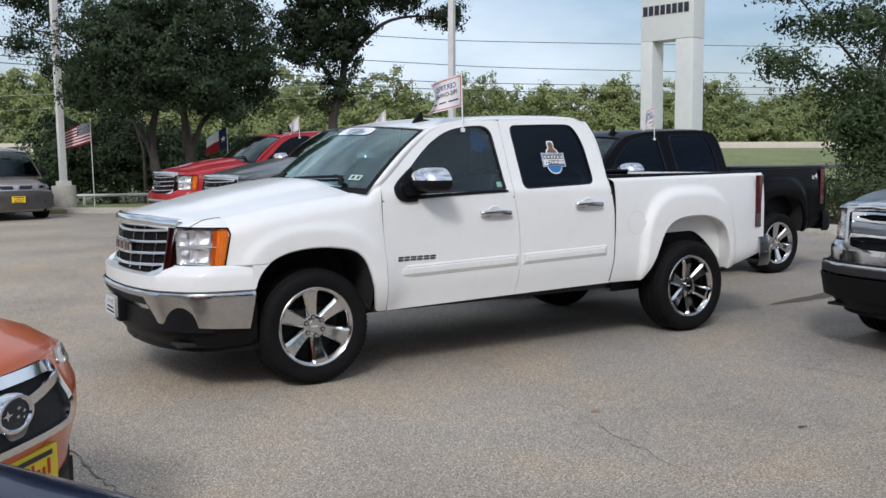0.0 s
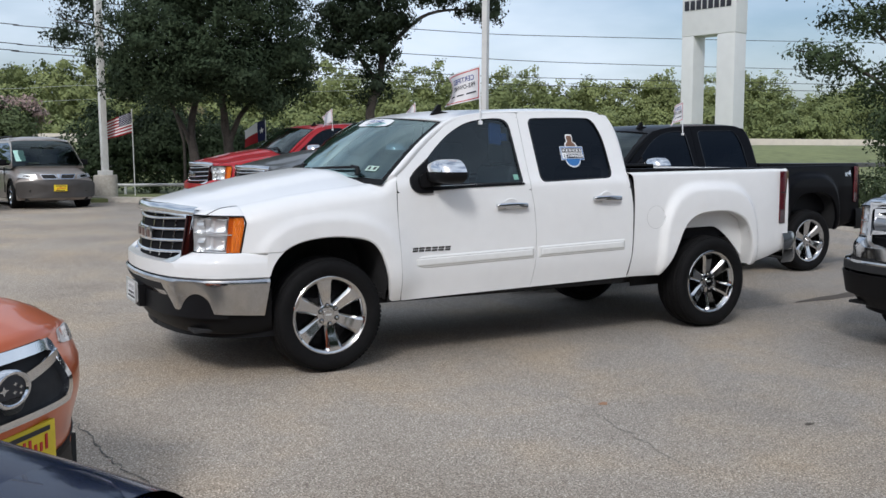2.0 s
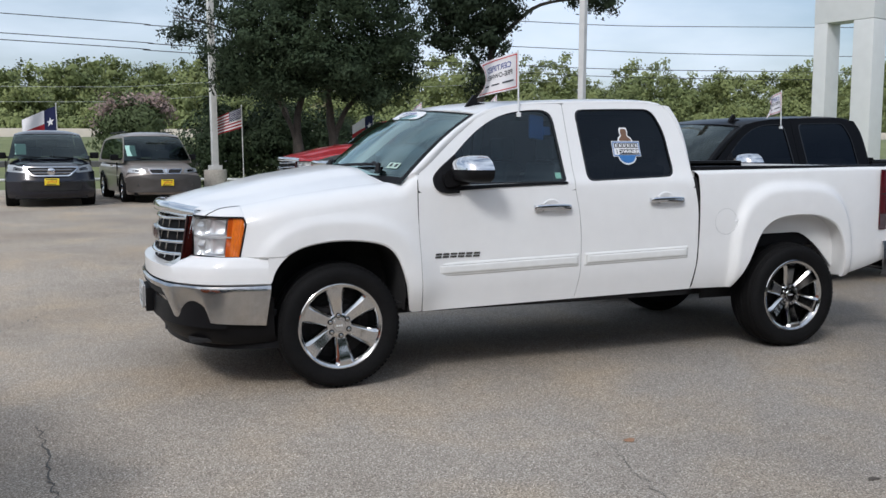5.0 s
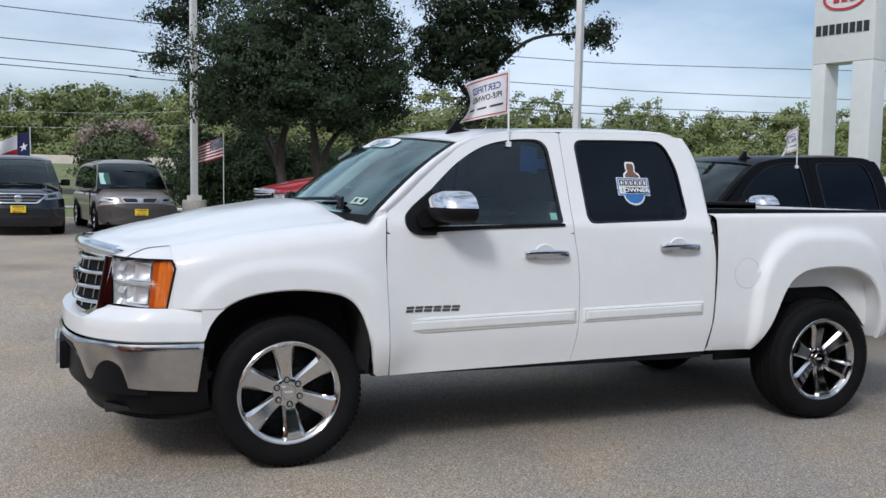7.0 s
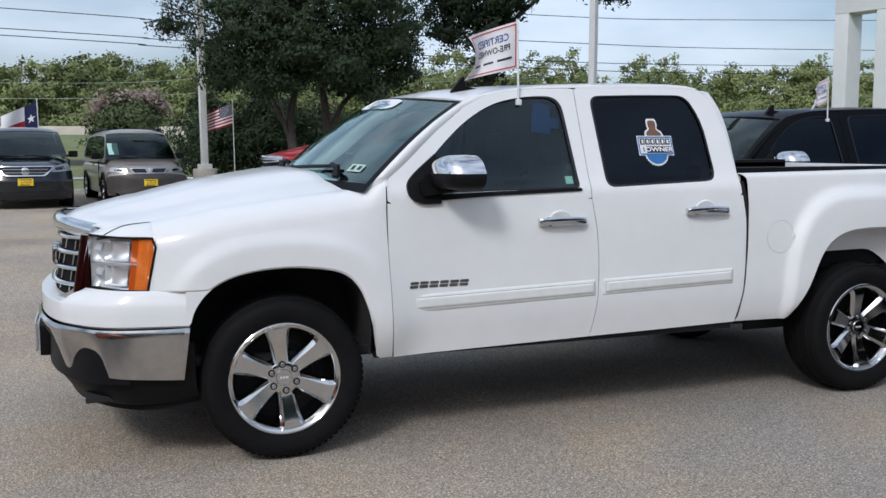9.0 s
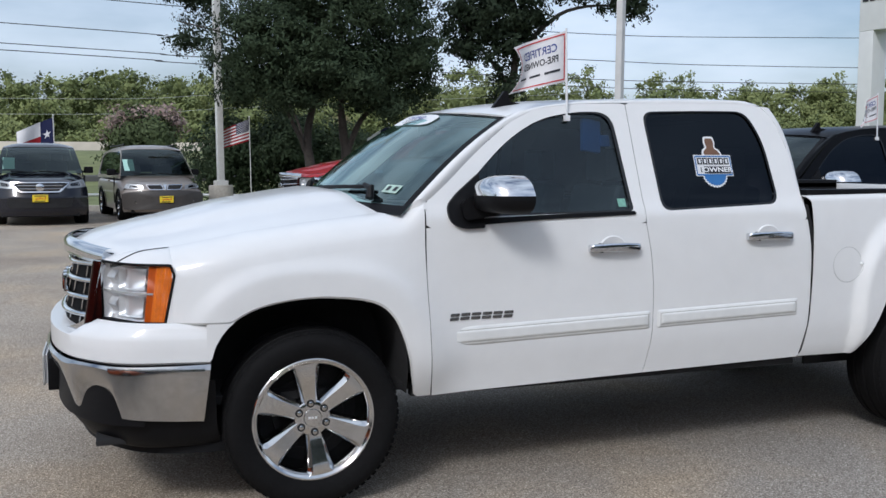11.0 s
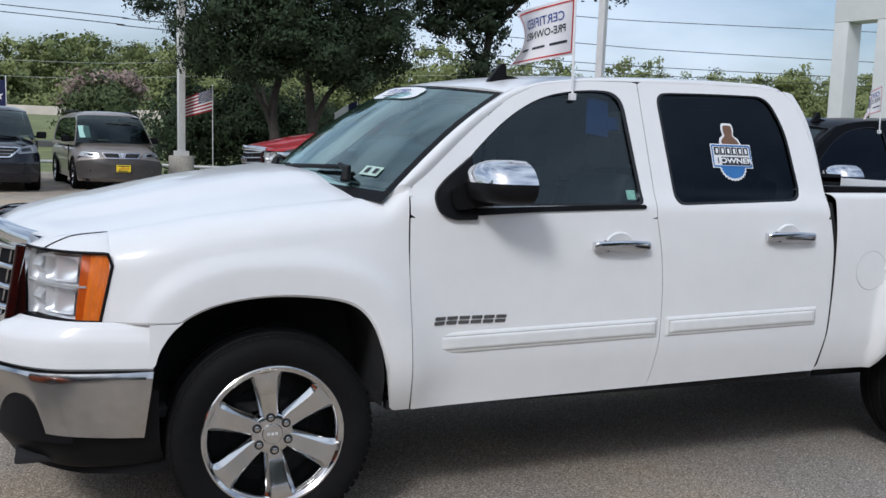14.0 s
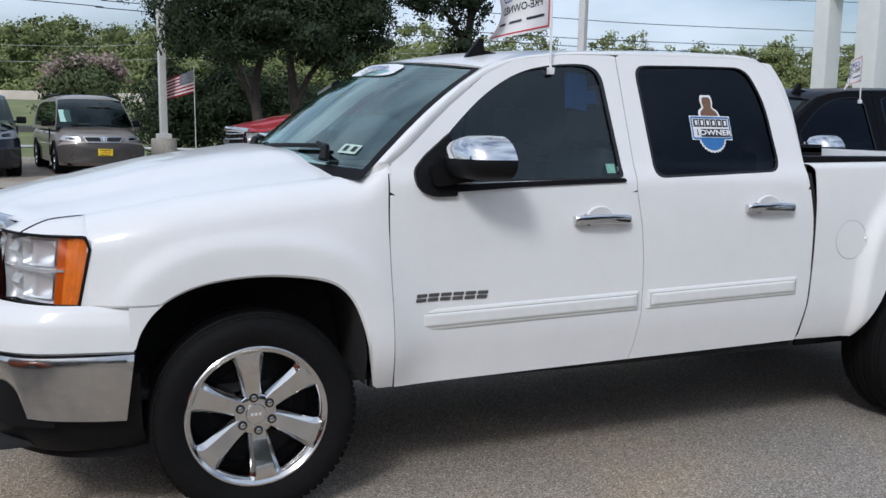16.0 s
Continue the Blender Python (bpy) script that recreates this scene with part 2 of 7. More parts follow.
def ground_material():
    """Worn chip-seal paving: pale stone chips in a grey binder, broad stains, tan turning to darker grey along x; grass
    past the lot.
    """
    m = bpy.data.materials.new("worn_paving")
    m.use_nodes = True
    n, l = m.node_tree.nodes, m.node_tree.links
    b = n["Principled BSDF"]
    b.inputs["Roughness"].default_value = 0.88
    b.inputs["Specular IOR Level"].default_value = 0.35
    co = n.new("ShaderNodeTexCoord")

    def noise_node(scale, detail, rough=0.55):
        k = n.new("ShaderNodeTexNoise")
        k.inputs["Scale"].default_value, k.inputs["Detail"].default_value, k.inputs["Roughness"].default_value = scale, detail, rough
        l.new(co.outputs["Object"], k.inputs["Vector"])
        return k.outputs[0]

    def ramp(src, stops):
        k = n.new("ShaderNodeValToRGB")
        k.color_ramp.elements[0].position, k.color_ramp.elements[0].color = stops[0][0], (*stops[0][1], 1)
        k.color_ramp.elements[1].position, k.color_ramp.elements[1].color = stops[-1][0], (*stops[-1][1], 1)
        for p, c in stops[1:-1]:
            k.color_ramp.elements.new(p).color = (*c, 1)
        l.new(src, k.inputs[0])
        return k.outputs[0]

    def mix(a, c, fac, mode="MIX"):
        k = n.new("ShaderNodeMixRGB")
        k.blend_type = mode
        if isinstance(fac, float):
            k.inputs[0].default_value = fac
        else:
            l.new(fac, k.inputs[0])
        l.new(a, k.inputs[1]); l.new(c, k.inputs[2])
        return k.outputs[0]

    vor = n.new("ShaderNodeTexVoronoi")
    vor.inputs["Scale"].default_value = 140
    l.new(co.outputs["Object"], vor.inputs["Vector"])
    chips = ramp(vor.outputs["Color"], [(0.0, (0.15, 0.13, 0.108)), (0.35, (0.275, 0.245, 0.212)), (0.7, (0.385, 0.35, 0.308)), (1.0, (0.64, 0.595, 0.54))])
    fine = ramp(noise_node(95, 3, 0.7), [(0.34, (0.42, 0.40, 0.38)), (0.50, (0.94, 0.93, 0.92)), (0.64, (1.34, 1.34, 1.33))])
    broad = ramp(noise_node(0.45, 5), [(0.32, (0.76, 0.73, 0.69)), (0.5, (0.96, 0.95, 0.93)), (0.68, (1.10, 1.09, 1.07))])
    warm = ramp(noise_node(0.9, 4), [(0.45, (1.0, 1.0, 1.0)), (0.7, (1.08, 0.99, 0.86))])
    spots = ramp(noise_node(5.5, 3, 0.5), [(0.25, (0.72, 0.70, 0.68)), (0.36, (1, 1, 1))])
    c = mix(chips, fine, 0.9, "MULTIPLY")
    c = mix(c, broad, 1.0, "MULTIPLY")
    c = mix(c, warm, 1.0, "MULTIPLY")
    c = mix(c, spots, 0.6, "MULTIPLY")
    # paving runs from paler warm tan to darker cool grey along x
    sx, mx, ad = n.new("ShaderNodeSeparateXYZ"), n.new("ShaderNodeMapRange"), n.new("ShaderNodeMath")
    l.new(co.outputs["Object"], sx.inputs[0])
    ad.operation = "MULTIPLY_ADD"
    ad.inputs[1].default_value = 2.4
    l.new(noise_node(0.5, 3), ad.inputs[0]); l.new(sx.outputs["X"], ad.inputs[2])
    mx.inputs[1].default_value, mx.inputs[2].default_value = -1.2, 4.6
    l.new(ad.outputs[0], mx.inputs[0])
    c = mix(c, ramp(mx.outputs[0], [(0.0, (1.36, 1.32, 1.26)), (1.0, (0.97, 0.995, 1.035))]), 1.0, "MULTIPLY")
    l.new(c, b.inputs["Base Color"])
    bu = n.new("ShaderNodeBump")
    bu.inputs["Strength"].default_value, bu.inputs["Distance"].default_value = 0.55, 0.006
    l.new(vor.outputs["Distance"], bu.inputs["Height"]); l.new(bu.outputs[0], b.inputs["Normal"])
    return m


M_PAVING = ground_material()
M_FIELD = mat("field_grass", (0.17, 0.19, 0.075), 0.95, vary=0.35, scale=0.25, bump=0.5, bump_scale=20)

# ---- mesh helpers ----
def part(name, bm, material, parent=None, label="", smooth=35, thick=0.0):
    """Links a bmesh as one mesh object, under a thing or a part where one is given."""
    me = bpy.data.meshes.new(name)
    bm.to_mesh(me)
    bm.free()
    if smooth:
        me.polygons.foreach_set("use_smooth", [True] * len(me.polygons))
        me.set_sharp_from_angle(angle=radians(smooth))
        if thick:
            uses = np.zeros(len(me.edges), int)
            loop_edges = np.empty(len(me.loops), np.int32)
            me.loops.foreach_get("edge_index", loop_edges)
            np.add.at(uses, loop_edges, 1)
            sharp = me.attributes.get("sharp_edge") or me.attributes.new("sharp_edge", "BOOLEAN", "EDGE")
            old = np.zeros(len(me.edges), bool)
            sharp.data.foreach_get("value", old)
            sharp.data.foreach_set("value", old | (uses == 1))
    me.materials.append(material)
    ob = new(name, me)
    if parent:
        ob.parent = parent
    if label:
        tagged(ob, label)
    if thick:
        so = ob.modifiers.new("thickness", "SOLIDIFY")
        so.thickness, so.offset = thick, 0
    return ob


def thing(name, label, category, m=None, group="", kind=""):
    e = new(name)
    e.empty_display_size = 0.2
    if m is not None:
        e.matrix_world = m
    return tagged(e, label, category, group, kind)


def box(x0, y0, z0, x1, y1, z1, bevel=0.0, seg=2, bm=None):
    bm = bm or bmesh.new()
    r = bmesh.ops.create_cube(bm, size=1.0, matrix=Matrix.LocRotScale(((x0 + x1) / 2, (y0 + y1) / 2, (z0 + z1) / 2), None, (abs(x1 - x0), abs(y1 - y0), abs(z1 - z0))))
    if bevel:
        es = {e for v in r["verts"] for e in v.link_edges}
        bmesh.ops.bevel(bm, geom=list(es), offset=bevel, segments=seg, profile=0.7, affect="EDGES")
    return bm


def tube(pts, radius, sides=10, bm=None, caps=True):
    """A round bar along pts; radius: one number, or one for each point."""
    bm = bm or bmesh.new()
    pts = [Vector(p) for p in pts]
    rs = radius if isinstance(radius, (list, tuple)) else [radius] * len(pts)
    rings, side = [], None
    for i, p in enumerate(pts):
        d = (pts[min(i + 1, len(pts) - 1)] - pts[max(i - 1, 0)]).normalized()
        if side is None:
            side = d.orthogonal().normalized()
        side = (side - d * side.dot(d)).normalized()
        up = d.cross(side)
        rings.append([bm.verts.new(p + (side * math.cos(a) + up * math.sin(a)) * rs[i]) for a in (2 * math.pi * k / sides for k in range(sides))])
    for a, b in zip(rings, rings[1:]):
        for k in range(sides):
            bm.faces.new((a[k], a[(k + 1) % sides], b[(k + 1) % sides], b[k]))
    if caps:
        bm.faces.new(rings[0][::-1]); bm.faces.new(rings[-1])
    return bm


def sheet(f, nu, nv, bm=None):
    """A grid of quads over f(u, v), u and v from 0 to 1."""
    bm = bm or bmesh.new()
    vs = [[bm.verts.new(f(i / nu, j / nv)) for j in range(nv + 1)] for i in range(nu + 1)]
    for i in range(nu):
        for j in range(nv):
            bm.faces.new((vs[i][j], vs[i + 1][j], vs[i + 1][j + 1], vs[i][j + 1]))
    return bm


def lathe(profile, sides=48, axis="y", bm=None):
    """Turns a profile of (radius, along) about an axis through the origin."""
    bm = bm or bmesh.new()
    rings = []
    for r, h in profile:
        ring = []
        for k in range(sides):
            a = 2 * math.pi * k / sides
            c, s = r * math.cos(a), r * math.sin(a)
            ring.append(bm.verts.new((c, h, s) if axis == "y" else (c, s, h)))
        rings.append(ring)
    for a, b in zip(rings, rings[1:]):
        for k in range(sides):
            bm.faces.new((a[k], a[(k + 1) % sides], b[(k + 1) % sides], b[k]))
    return bm


def lerp(a, b, t):
    return a + (b - a) * t


def step(a, b, x):
    t = min(1.0, max(0.0, (x - a) / (b - a)))
    return t * t * (3 - 2 * t)


def along(table, x):
    """Straight interpolation in a table of (x, value)."""
    if x <= table[0][0]:
        return table[0][1]
    for (x0, v0), (x1, v1) in zip(table, table[1:]):
        if x <= x1:
            return lerp(v0, v1, (x - x0) / (x1 - x0))
    return table[-1][1]


def curve(pts, u):
    """A smooth way through pts (Catmull-Rom), u from 0 to 1."""
    n = len(pts) - 1
    i = min(int(u * n), n - 1)
    t = u * n - i
    p = [Vector(pts[max(0, min(n, k))]) for k in (i - 1, i, i + 1, i + 2)]
    return 0.5 * (2 * p[1] + (p[2] - p[0]) * t + (2 * p[0] - 5 * p[1] + 4 * p[2] - p[3]) * t * t + (3 * p[1] - p[0] - 3 * p[2] + p[3]) * t ** 3)


def rounded(poly, r, seg=5):
    """A closed outline of 2D points with its corners rounded; r: one radius or one for each corner."""
    out, n = [], len(poly)
    for i in range(n):
        a, b, c = Vector(poly[i - 1]), Vector(poly[i]), Vector(poly[(i + 1) % n])
        q = r[i] if isinstance(r, (list, tuple)) else r
        q = min(q, (a - b).length * 0.48, (c - b).length * 0.48)
        if q < 1e-4:
            out.append(b)
            continue
        s, e = b + (a - b).normalized() * q, b + (c - b).normalized() * q
        out += [(1 - t) ** 2 * s + 2 * t * (1 - t) * b + t * t * e for t in (k / seg for k in range(seg + 1))]
    return out


def resample(poly, n):
    """n points at even steps round a closed outline."""
    p = [Vector(v) for v in poly]
    p.append(p[0])
    d = [0.0]
    for a, b in zip(p, p[1:]):
        d.append(d[-1] + (b - a).length)
    out, j = [], 0
    for k in range(n):
        s = d[-1] * k / n
        while d[j + 1] < s:
            j += 1
        out.append(p[j].lerp(p[j + 1], (s - d[j]) / max(1e-9, d[j + 1] - d[j])))
    return out


def by_angle(poly, centre, n):
    """n points of a closed outline at even angles seen from centre."""
    dense = resample(poly, 720)
    ang = [(math.atan2(v.y - centre[1], v.x - centre[0]) % (2 * math.pi), v) for v in dense]
    return [min(ang, key=lambda q: abs((q[0] - 2 * math.pi * k / n + math.pi) % (2 * math.pi) - math.pi))[1] for k in range(n)]


def ring(outer, inner, place, n=96, bm=None, centre=None, rows=1):
    """A frame between two outlines in so many rows; place turns a 2D point into 3D."""
    bm = bm or bmesh.new()
    c = centre or sum((Vector(v) for v in inner), Vector((0, 0))) / len(inner)
    p, q = by_angle(outer, c, n), by_angle(inner, c, n)
    lines = [[bm.verts.new(place(p[k].lerp(q[k], r / rows))) for k in range(n)] for r in range(rows + 1)]
    for a, b in zip(lines, lines[1:]):
        for k in range(n):
            bm.faces.new((a[k], a[(k + 1) % n], b[(k + 1) % n], b[k]))
    return bm


def fill(outline, place, bm=None):
    bm = bm or bmesh.new()
    bm.faces.new([bm.verts.new(place(v)) for v in outline])
    return bm


def prism(outline, place0, place1, bm=None):
    """A solid between one outline laid out twice."""
    bm = bm or bmesh.new()
    a, b = [bm.verts.new(place0(v)) for v in outline], [bm.verts.new(place1(v)) for v in outline]
    bm.faces.new(a[::-1]); bm.faces.new(b)
    n = len(a)
    for k in range(n):
        bm.faces.new((a[k], a[(k + 1) % n], b[(k + 1) % n], b[k]))
    return bm


def lettering(words, height, place, flip=False, depth=0.0015, bold=0.0):
    """Letters in the built-in font, centred; place turns (across, up) into 3D."""
    cu = bpy.data.curves.new("letters", "FONT")
    cu.body, cu.size, cu.align_x, cu.align_y, cu.resolution_u = words, height * 1.4, "CENTER", "CENTER", 3
    cu.offset = bold
    ob = bpy.data.objects.new("letters", cu)
    scene.collection.objects.link(ob)
    me = bpy.data.meshes.new_from_object(ob)
    bpy.data.objects.remove(ob)
    bm = bmesh.new()
    bm.from_mesh(me)
    for v in bm.verts:
        v.co = place(-v.co.x if flip else v.co.x, v.co.y)
    return bm

# ---- pickup trucks ----
# Local: x to the rear from the front axle, y across from the middle (left side minus), z up from the ground.
FRONT_ARCH = [(-0.46, 0.70), (-0.435, 0.78), (-0.37, 0.865), (-0.25, 0.926), (-0.09, 0.954), (0.08, 0.954), (0.262, 0.922), (0.352, 0.845), (0.402, 0.72), (0.425, 0.59), (0.435, 0.465)]
REAR_ARCH = [(3.055, 0.50), (3.10, 0.60), (3.15, 0.72), (3.205, 0.855), (3.285, 0.955), (3.42, 1.015), (3.64, 1.03), (3.81, 1.008), (3.955, 0.935), (4.03, 0.80), (4.055, 0.66), (4.07, 0.53)]


def arch_table(a):
    return [(p.x, p.y) for p in (curve([(*q, 0) for q in a], k / 60) for k in range(61))]


FRONT_T, REAR_T = arch_table(FRONT_ARCH), arch_table(REAR_ARCH)
SILL = [(0.435, 0.465), (2.66, 0.505), (3.055, 0.50), (4.07, 0.53), (4.35, 0.60), (4.56, 0.66)]
SHOULDER = [(-0.62, 1.175), (-0.3, 1.24), (0.0, 1.28), (0.28, 1.309), (0.42, 1.325), (0.50, 1.350), (0.545, 1.387)]


def half_width(x, z):
    """Half the body's width at a place on its side."""
    w = 1.0 - 0.10 * max(0.0, (z - 1.05) / 0.35) ** 2 * 0.3 - 0.035 * step(0.72, 0.46, z)
    w -= 0.05 * max(0.0, (-0.35 - x) / 0.3) ** 2 + 0.02 * step(4.2, 4.56, x)
    for cx, cz, half, top in ((-0.01, 0.44, 0.47, 0.52), (3.565, 0.44, 0.565, 0.59)):
        rx, rz = (x - cx) / half, max(0.0, z - cz) / top
        r = (abs(rx) ** 2.6 + rz ** 2.6) ** (1 / 2.6) if cx < 1 else ((abs(x - cx) / 0.565) ** 3.3 + (max(0.0, z - cz) / 0.815) ** 3.3) ** (1 / 3.3)
        w += (0.016 * step(1.36, 1.20, r) + 0.036 * step(1.68, 1.16, r) if cx < 1 else 0.052 * step(1.055, 0.955, r)) * step(0.40, 0.62, z)
    return w


# shut lines on the side: x at a height
FRONT_SEAM = [(0.44, 0.556), (0.49, 0.548), (0.62, 0.530), (0.75, 0.520), (1.05, 0.511), (1.20, 0.513), (1.39, 0.517)]
REAR_SEAM = [(0.48, 0.0), (0.50, 0.001), (0.60, 0.024), (0.72, 0.040), (0.85, 0.044), (0.97, 0.042), (1.10, 0.028), (1.25, 0.0)]
BED_SEAM = [(0.50, 2.648), (0.60, 2.672), (0.72, 2.692), (0.86, 2.702), (1.05, 2.702), (1.14, 2.696), (1.25, 2.676), (1.37, 2.650), (1.45, 2.645)]


def front_seam(z):
    return along(FRONT_SEAM, z)


def rear_seam(z):
    return 1.676 + along(REAR_SEAM, z)


def bed_seam(z):
    return along(BED_SEAM, z)


def side_panel(x0, x1, low, high, side, nx=24, nz=16, lip=0.03, roll=0.0, drop=0.0):
    """A pressed side panel between two heights given along x, with a turned-in lower lip and, if roll, a rounded upper edge."""
    ends = [e if callable(e) else (lambda z, e=e: e) for e in (x0, x1)]
    mid = [e(0.85) for e in ends]
    def f(u, v):
        x = lerp(*mid, u)
        zl, zh = low(x), high(x)
        x = lerp(ends[0](lerp(zl, zh, v)), ends[1](lerp(zl, zh, v)), u)
        if v < 0.06:
            return (x, side * (half_width(x, zl) - lip * (1 - v / 0.06)), zl + 0.006 * (1 - v / 0.06))
        v = (v - 0.06) / 0.94
        if roll and v > 0.72:
            a = (v - 0.72) / 0.28 * math.pi / 2
            z = zh - drop + drop * math.sin(a)
            return (x, side * (half_width(x, zh - drop) - lerp(roll, min(roll, 0.035), step(0.36, 0.50, x)) * (1 - math.cos(a))), z)
        z = lerp(zl, zh - (drop if roll else 0.0), v / (0.72 if roll else 1.0))
        return (x, side * half_width(x, z), z)
    return sheet(f, nx, nz)


def upper_w(z):
    base = 1.0 - 0.03 * max(0.0, (z - 1.05) / 0.35) ** 2
    return lerp(base, lerp(0.965, 0.795, (z - 1.33) / 0.48), step(1.27, 1.37, z))


FRONT_FRAME = [(0.517, 1.25), (0.520, 1.365), (0.62, 1.44), (0.80, 1.595), (1.0, 1.745), (1.15, 1.815), (1.40, 1.845), (1.660, 1.852), (1.674, 1.25)]
FRONT_WINDOW = [(0.660, 1.295), (0.680, 1.375), (0.835, 1.535), (0.995, 1.672), (1.17, 1.768), (1.38, 1.806), (1.572, 1.806), (1.614, 1.308)]
REAR_FRAME = [(1.678, 1.25), (1.664, 1.855), (2.10, 1.865), (2.36, 1.868), (2.50, 1.855), (2.565, 1.79), (2.615, 1.65), (2.645, 1.42), (2.664, 1.25)]
REAR_WINDOW = [(1.778, 1.308), (1.752, 1.812), (2.10, 1.823), (2.395, 1.826), (2.475, 1.67), (2.503, 1.335)]


def plan_strip(plan, rows, nu=40, side=0):
    """A band wrapped round the front along a plan of (x, half width); rows: (z, push ahead, widen). side: 0 both, else one."""
    def f(u, v):
        j = v * (len(rows) - 1)
        i = min(int(j), len(rows) - 2)
        r = [lerp(a, b, j - i) for a, b in zip(rows[i], rows[i + 1])]
        s = (2 * u - 1) if side == 0 else side * u
        p = curve([(*q, 0) for q in plan], abs(s))
        return (p.x - r[1] * (1 - abs(s) ** 2 * 0.7), math.copysign(p.y + r[2] * abs(s), s) if s else 0.0, r[0])
    return sheet(f, nu, (len(rows) - 1) * 2)


def make_wheel(root, x, y, side, chrome=M_WHEEL, radius=0.405, spokes=6):
    """A chromed six-spoke wheel with its tyre; side: -1 shows its face towards -y."""
    w = new("wheel")
    w.parent = root
    w.matrix_basis = pose(x, y, radius, 0, 0, 0 if side < 0 else 180)
    s = radius / 0.405
    tyre = [(0.268, -0.03), (0.275, -0.045), (0.30, -0.058), (0.335, -0.066), (0.365, -0.062), (0.385, -0.045), (0.396, -0.02), (0.398, -0.012), (0.388, -0.008), (0.401, 0.0),
            (0.404, 0.055), (0.394, 0.06), (0.394, 0.07), (0.405, 0.075), (0.405, 0.125), (0.394, 0.13), (0.394, 0.14), (0.404, 0.145), (0.400, 0.19), (0.38, 0.225), (0.32, 0.235), (0.27, 0.21)]
    part("tyre", lathe([(r * s, h) for r, h in tyre], 64), M_RUBBER, w, "black rubber road tyre")
    bm = bmesh.new()
    for k in range(72):
        a = 2 * math.pi * k / 72
        bmesh.ops.create_cube(bm, size=1, matrix=Matrix.Rotation(-a, 4, "Y") @ Matrix.Translation((0.3835 * s, -0.024, 0)) @ Matrix.Rotation(radians(24), 4, "Z") @ Matrix.Diagonal((0.007 * s, 0.040, 0.023 * s, 1)))
    part("tread", bm, M_RUBBER, w, smooth=0)
    rim = [(0.279, -0.036), (0.278, -0.047), (0.274, -0.050), (0.268, -0.0495), (0.264, -0.0455), (0.257, -0.0435), (0.254, -0.040), (0.244, -0.022), (0.237, -0.004), (0.234, 0.05), (0.23, 0.17), (0.20, 0.17)]
    part("rim", lathe([(r * s, h) for r, h in rim], 64), chrome, w, "polished chrome rim")
    part("brake_disc", lathe([(0.0, 0.10), (0.165 * s, 0.10), (0.17 * s, 0.11), (0.235 * s, 0.13), (0.235 * s, 0.17)], 32), M_DARK, w)
    face = lambda r: -0.008 - 0.034 * step(0.06, 0.25, r)
    for k in range(spokes):
        m = Matrix.Rotation(-(2 * math.pi * k / spokes + math.pi / 2 + 0.13), 4, "Y")
        bm = bmesh.new()
        rows = []
        for r, half in ((0.040, 0.025), (0.075, 0.030), (0.105, 0.0325), (0.15, 0.036), (0.19, 0.0395), (0.215, 0.0425), (0.236, 0.048), (0.247, 0.060), (0.254, 0.080)):
            f, deep = face(r), lerp(0.05, 0.02, step(0.2, 0.25, r))
            rows.append([bm.verts.new(m @ Vector((r * s, yy, zz * s))) for yy, zz in ((deep, -half * 1.42), (f + 0.018, -half * 1.28), (f + 0.0015, -half * 0.90), (f - 0.0005, -half * 0.82), (f - 0.0005, half * 0.82), (f + 0.0015, half * 0.90), (f + 0.018, half * 1.28), (deep, half * 1.42))])
        for a, b in zip(rows, rows[1:]):
            for q in range(7):
                bm.faces.new((a[q], a[q + 1], b[q + 1], b[q]))
        part("spoke", bm, chrome, w, smooth=24)
    part("hub_cap", lathe([(0.0, -0.0135), (0.038 * s, -0.0130), (0.0405 * s, -0.0105), (0.041 * s, -0.0085), (0.044 * s, -0.0085), (0.070 * s, -0.0090), (0.080 * s, -0.004), (0.086 * s, 0.008), (0.090 * s, 0.04)], 48), chrome, w)
    for k in range(3):
        part("hub_badge", box((-0.021 + 0.015 * k) * s, -0.0150, -0.005 * s, (-0.010 + 0.015 * k) * s, -0.0128, 0.006 * s, 0.001), M_REFLECTOR, w)
    for k in range(6):
        a = 2 * math.pi * k / 6 + math.pi / 2 + 0.13
        bm = lathe([(0.0, -0.020), (0.006 * s, -0.0195), (0.011 * s, -0.017), (0.0125 * s, -0.012), (0.0125 * s, -0.006)], 12)
        bmesh.ops.translate(bm, verts=bm.verts, vec=(0.066 * s * math.cos(a), 0, 0.066 * s * math.sin(a)))
        lug = part("lug_nut", bm, M_DULLCHROME, w)
        # dark ring laid on the hub as the shade of a nut recess
        bm = lathe([(0.0115 * s, -0.0112), (0.0180 * s, -0.0118), (0.0185 * s, -0.008)], 16)
        bmesh.ops.translate(bm, verts=bm.verts, vec=(0.066 * s * math.cos(a), 0, 0.066 * s * math.sin(a)))
        part("lug_shade_ring", bm, M_DARK, lug)
    return w


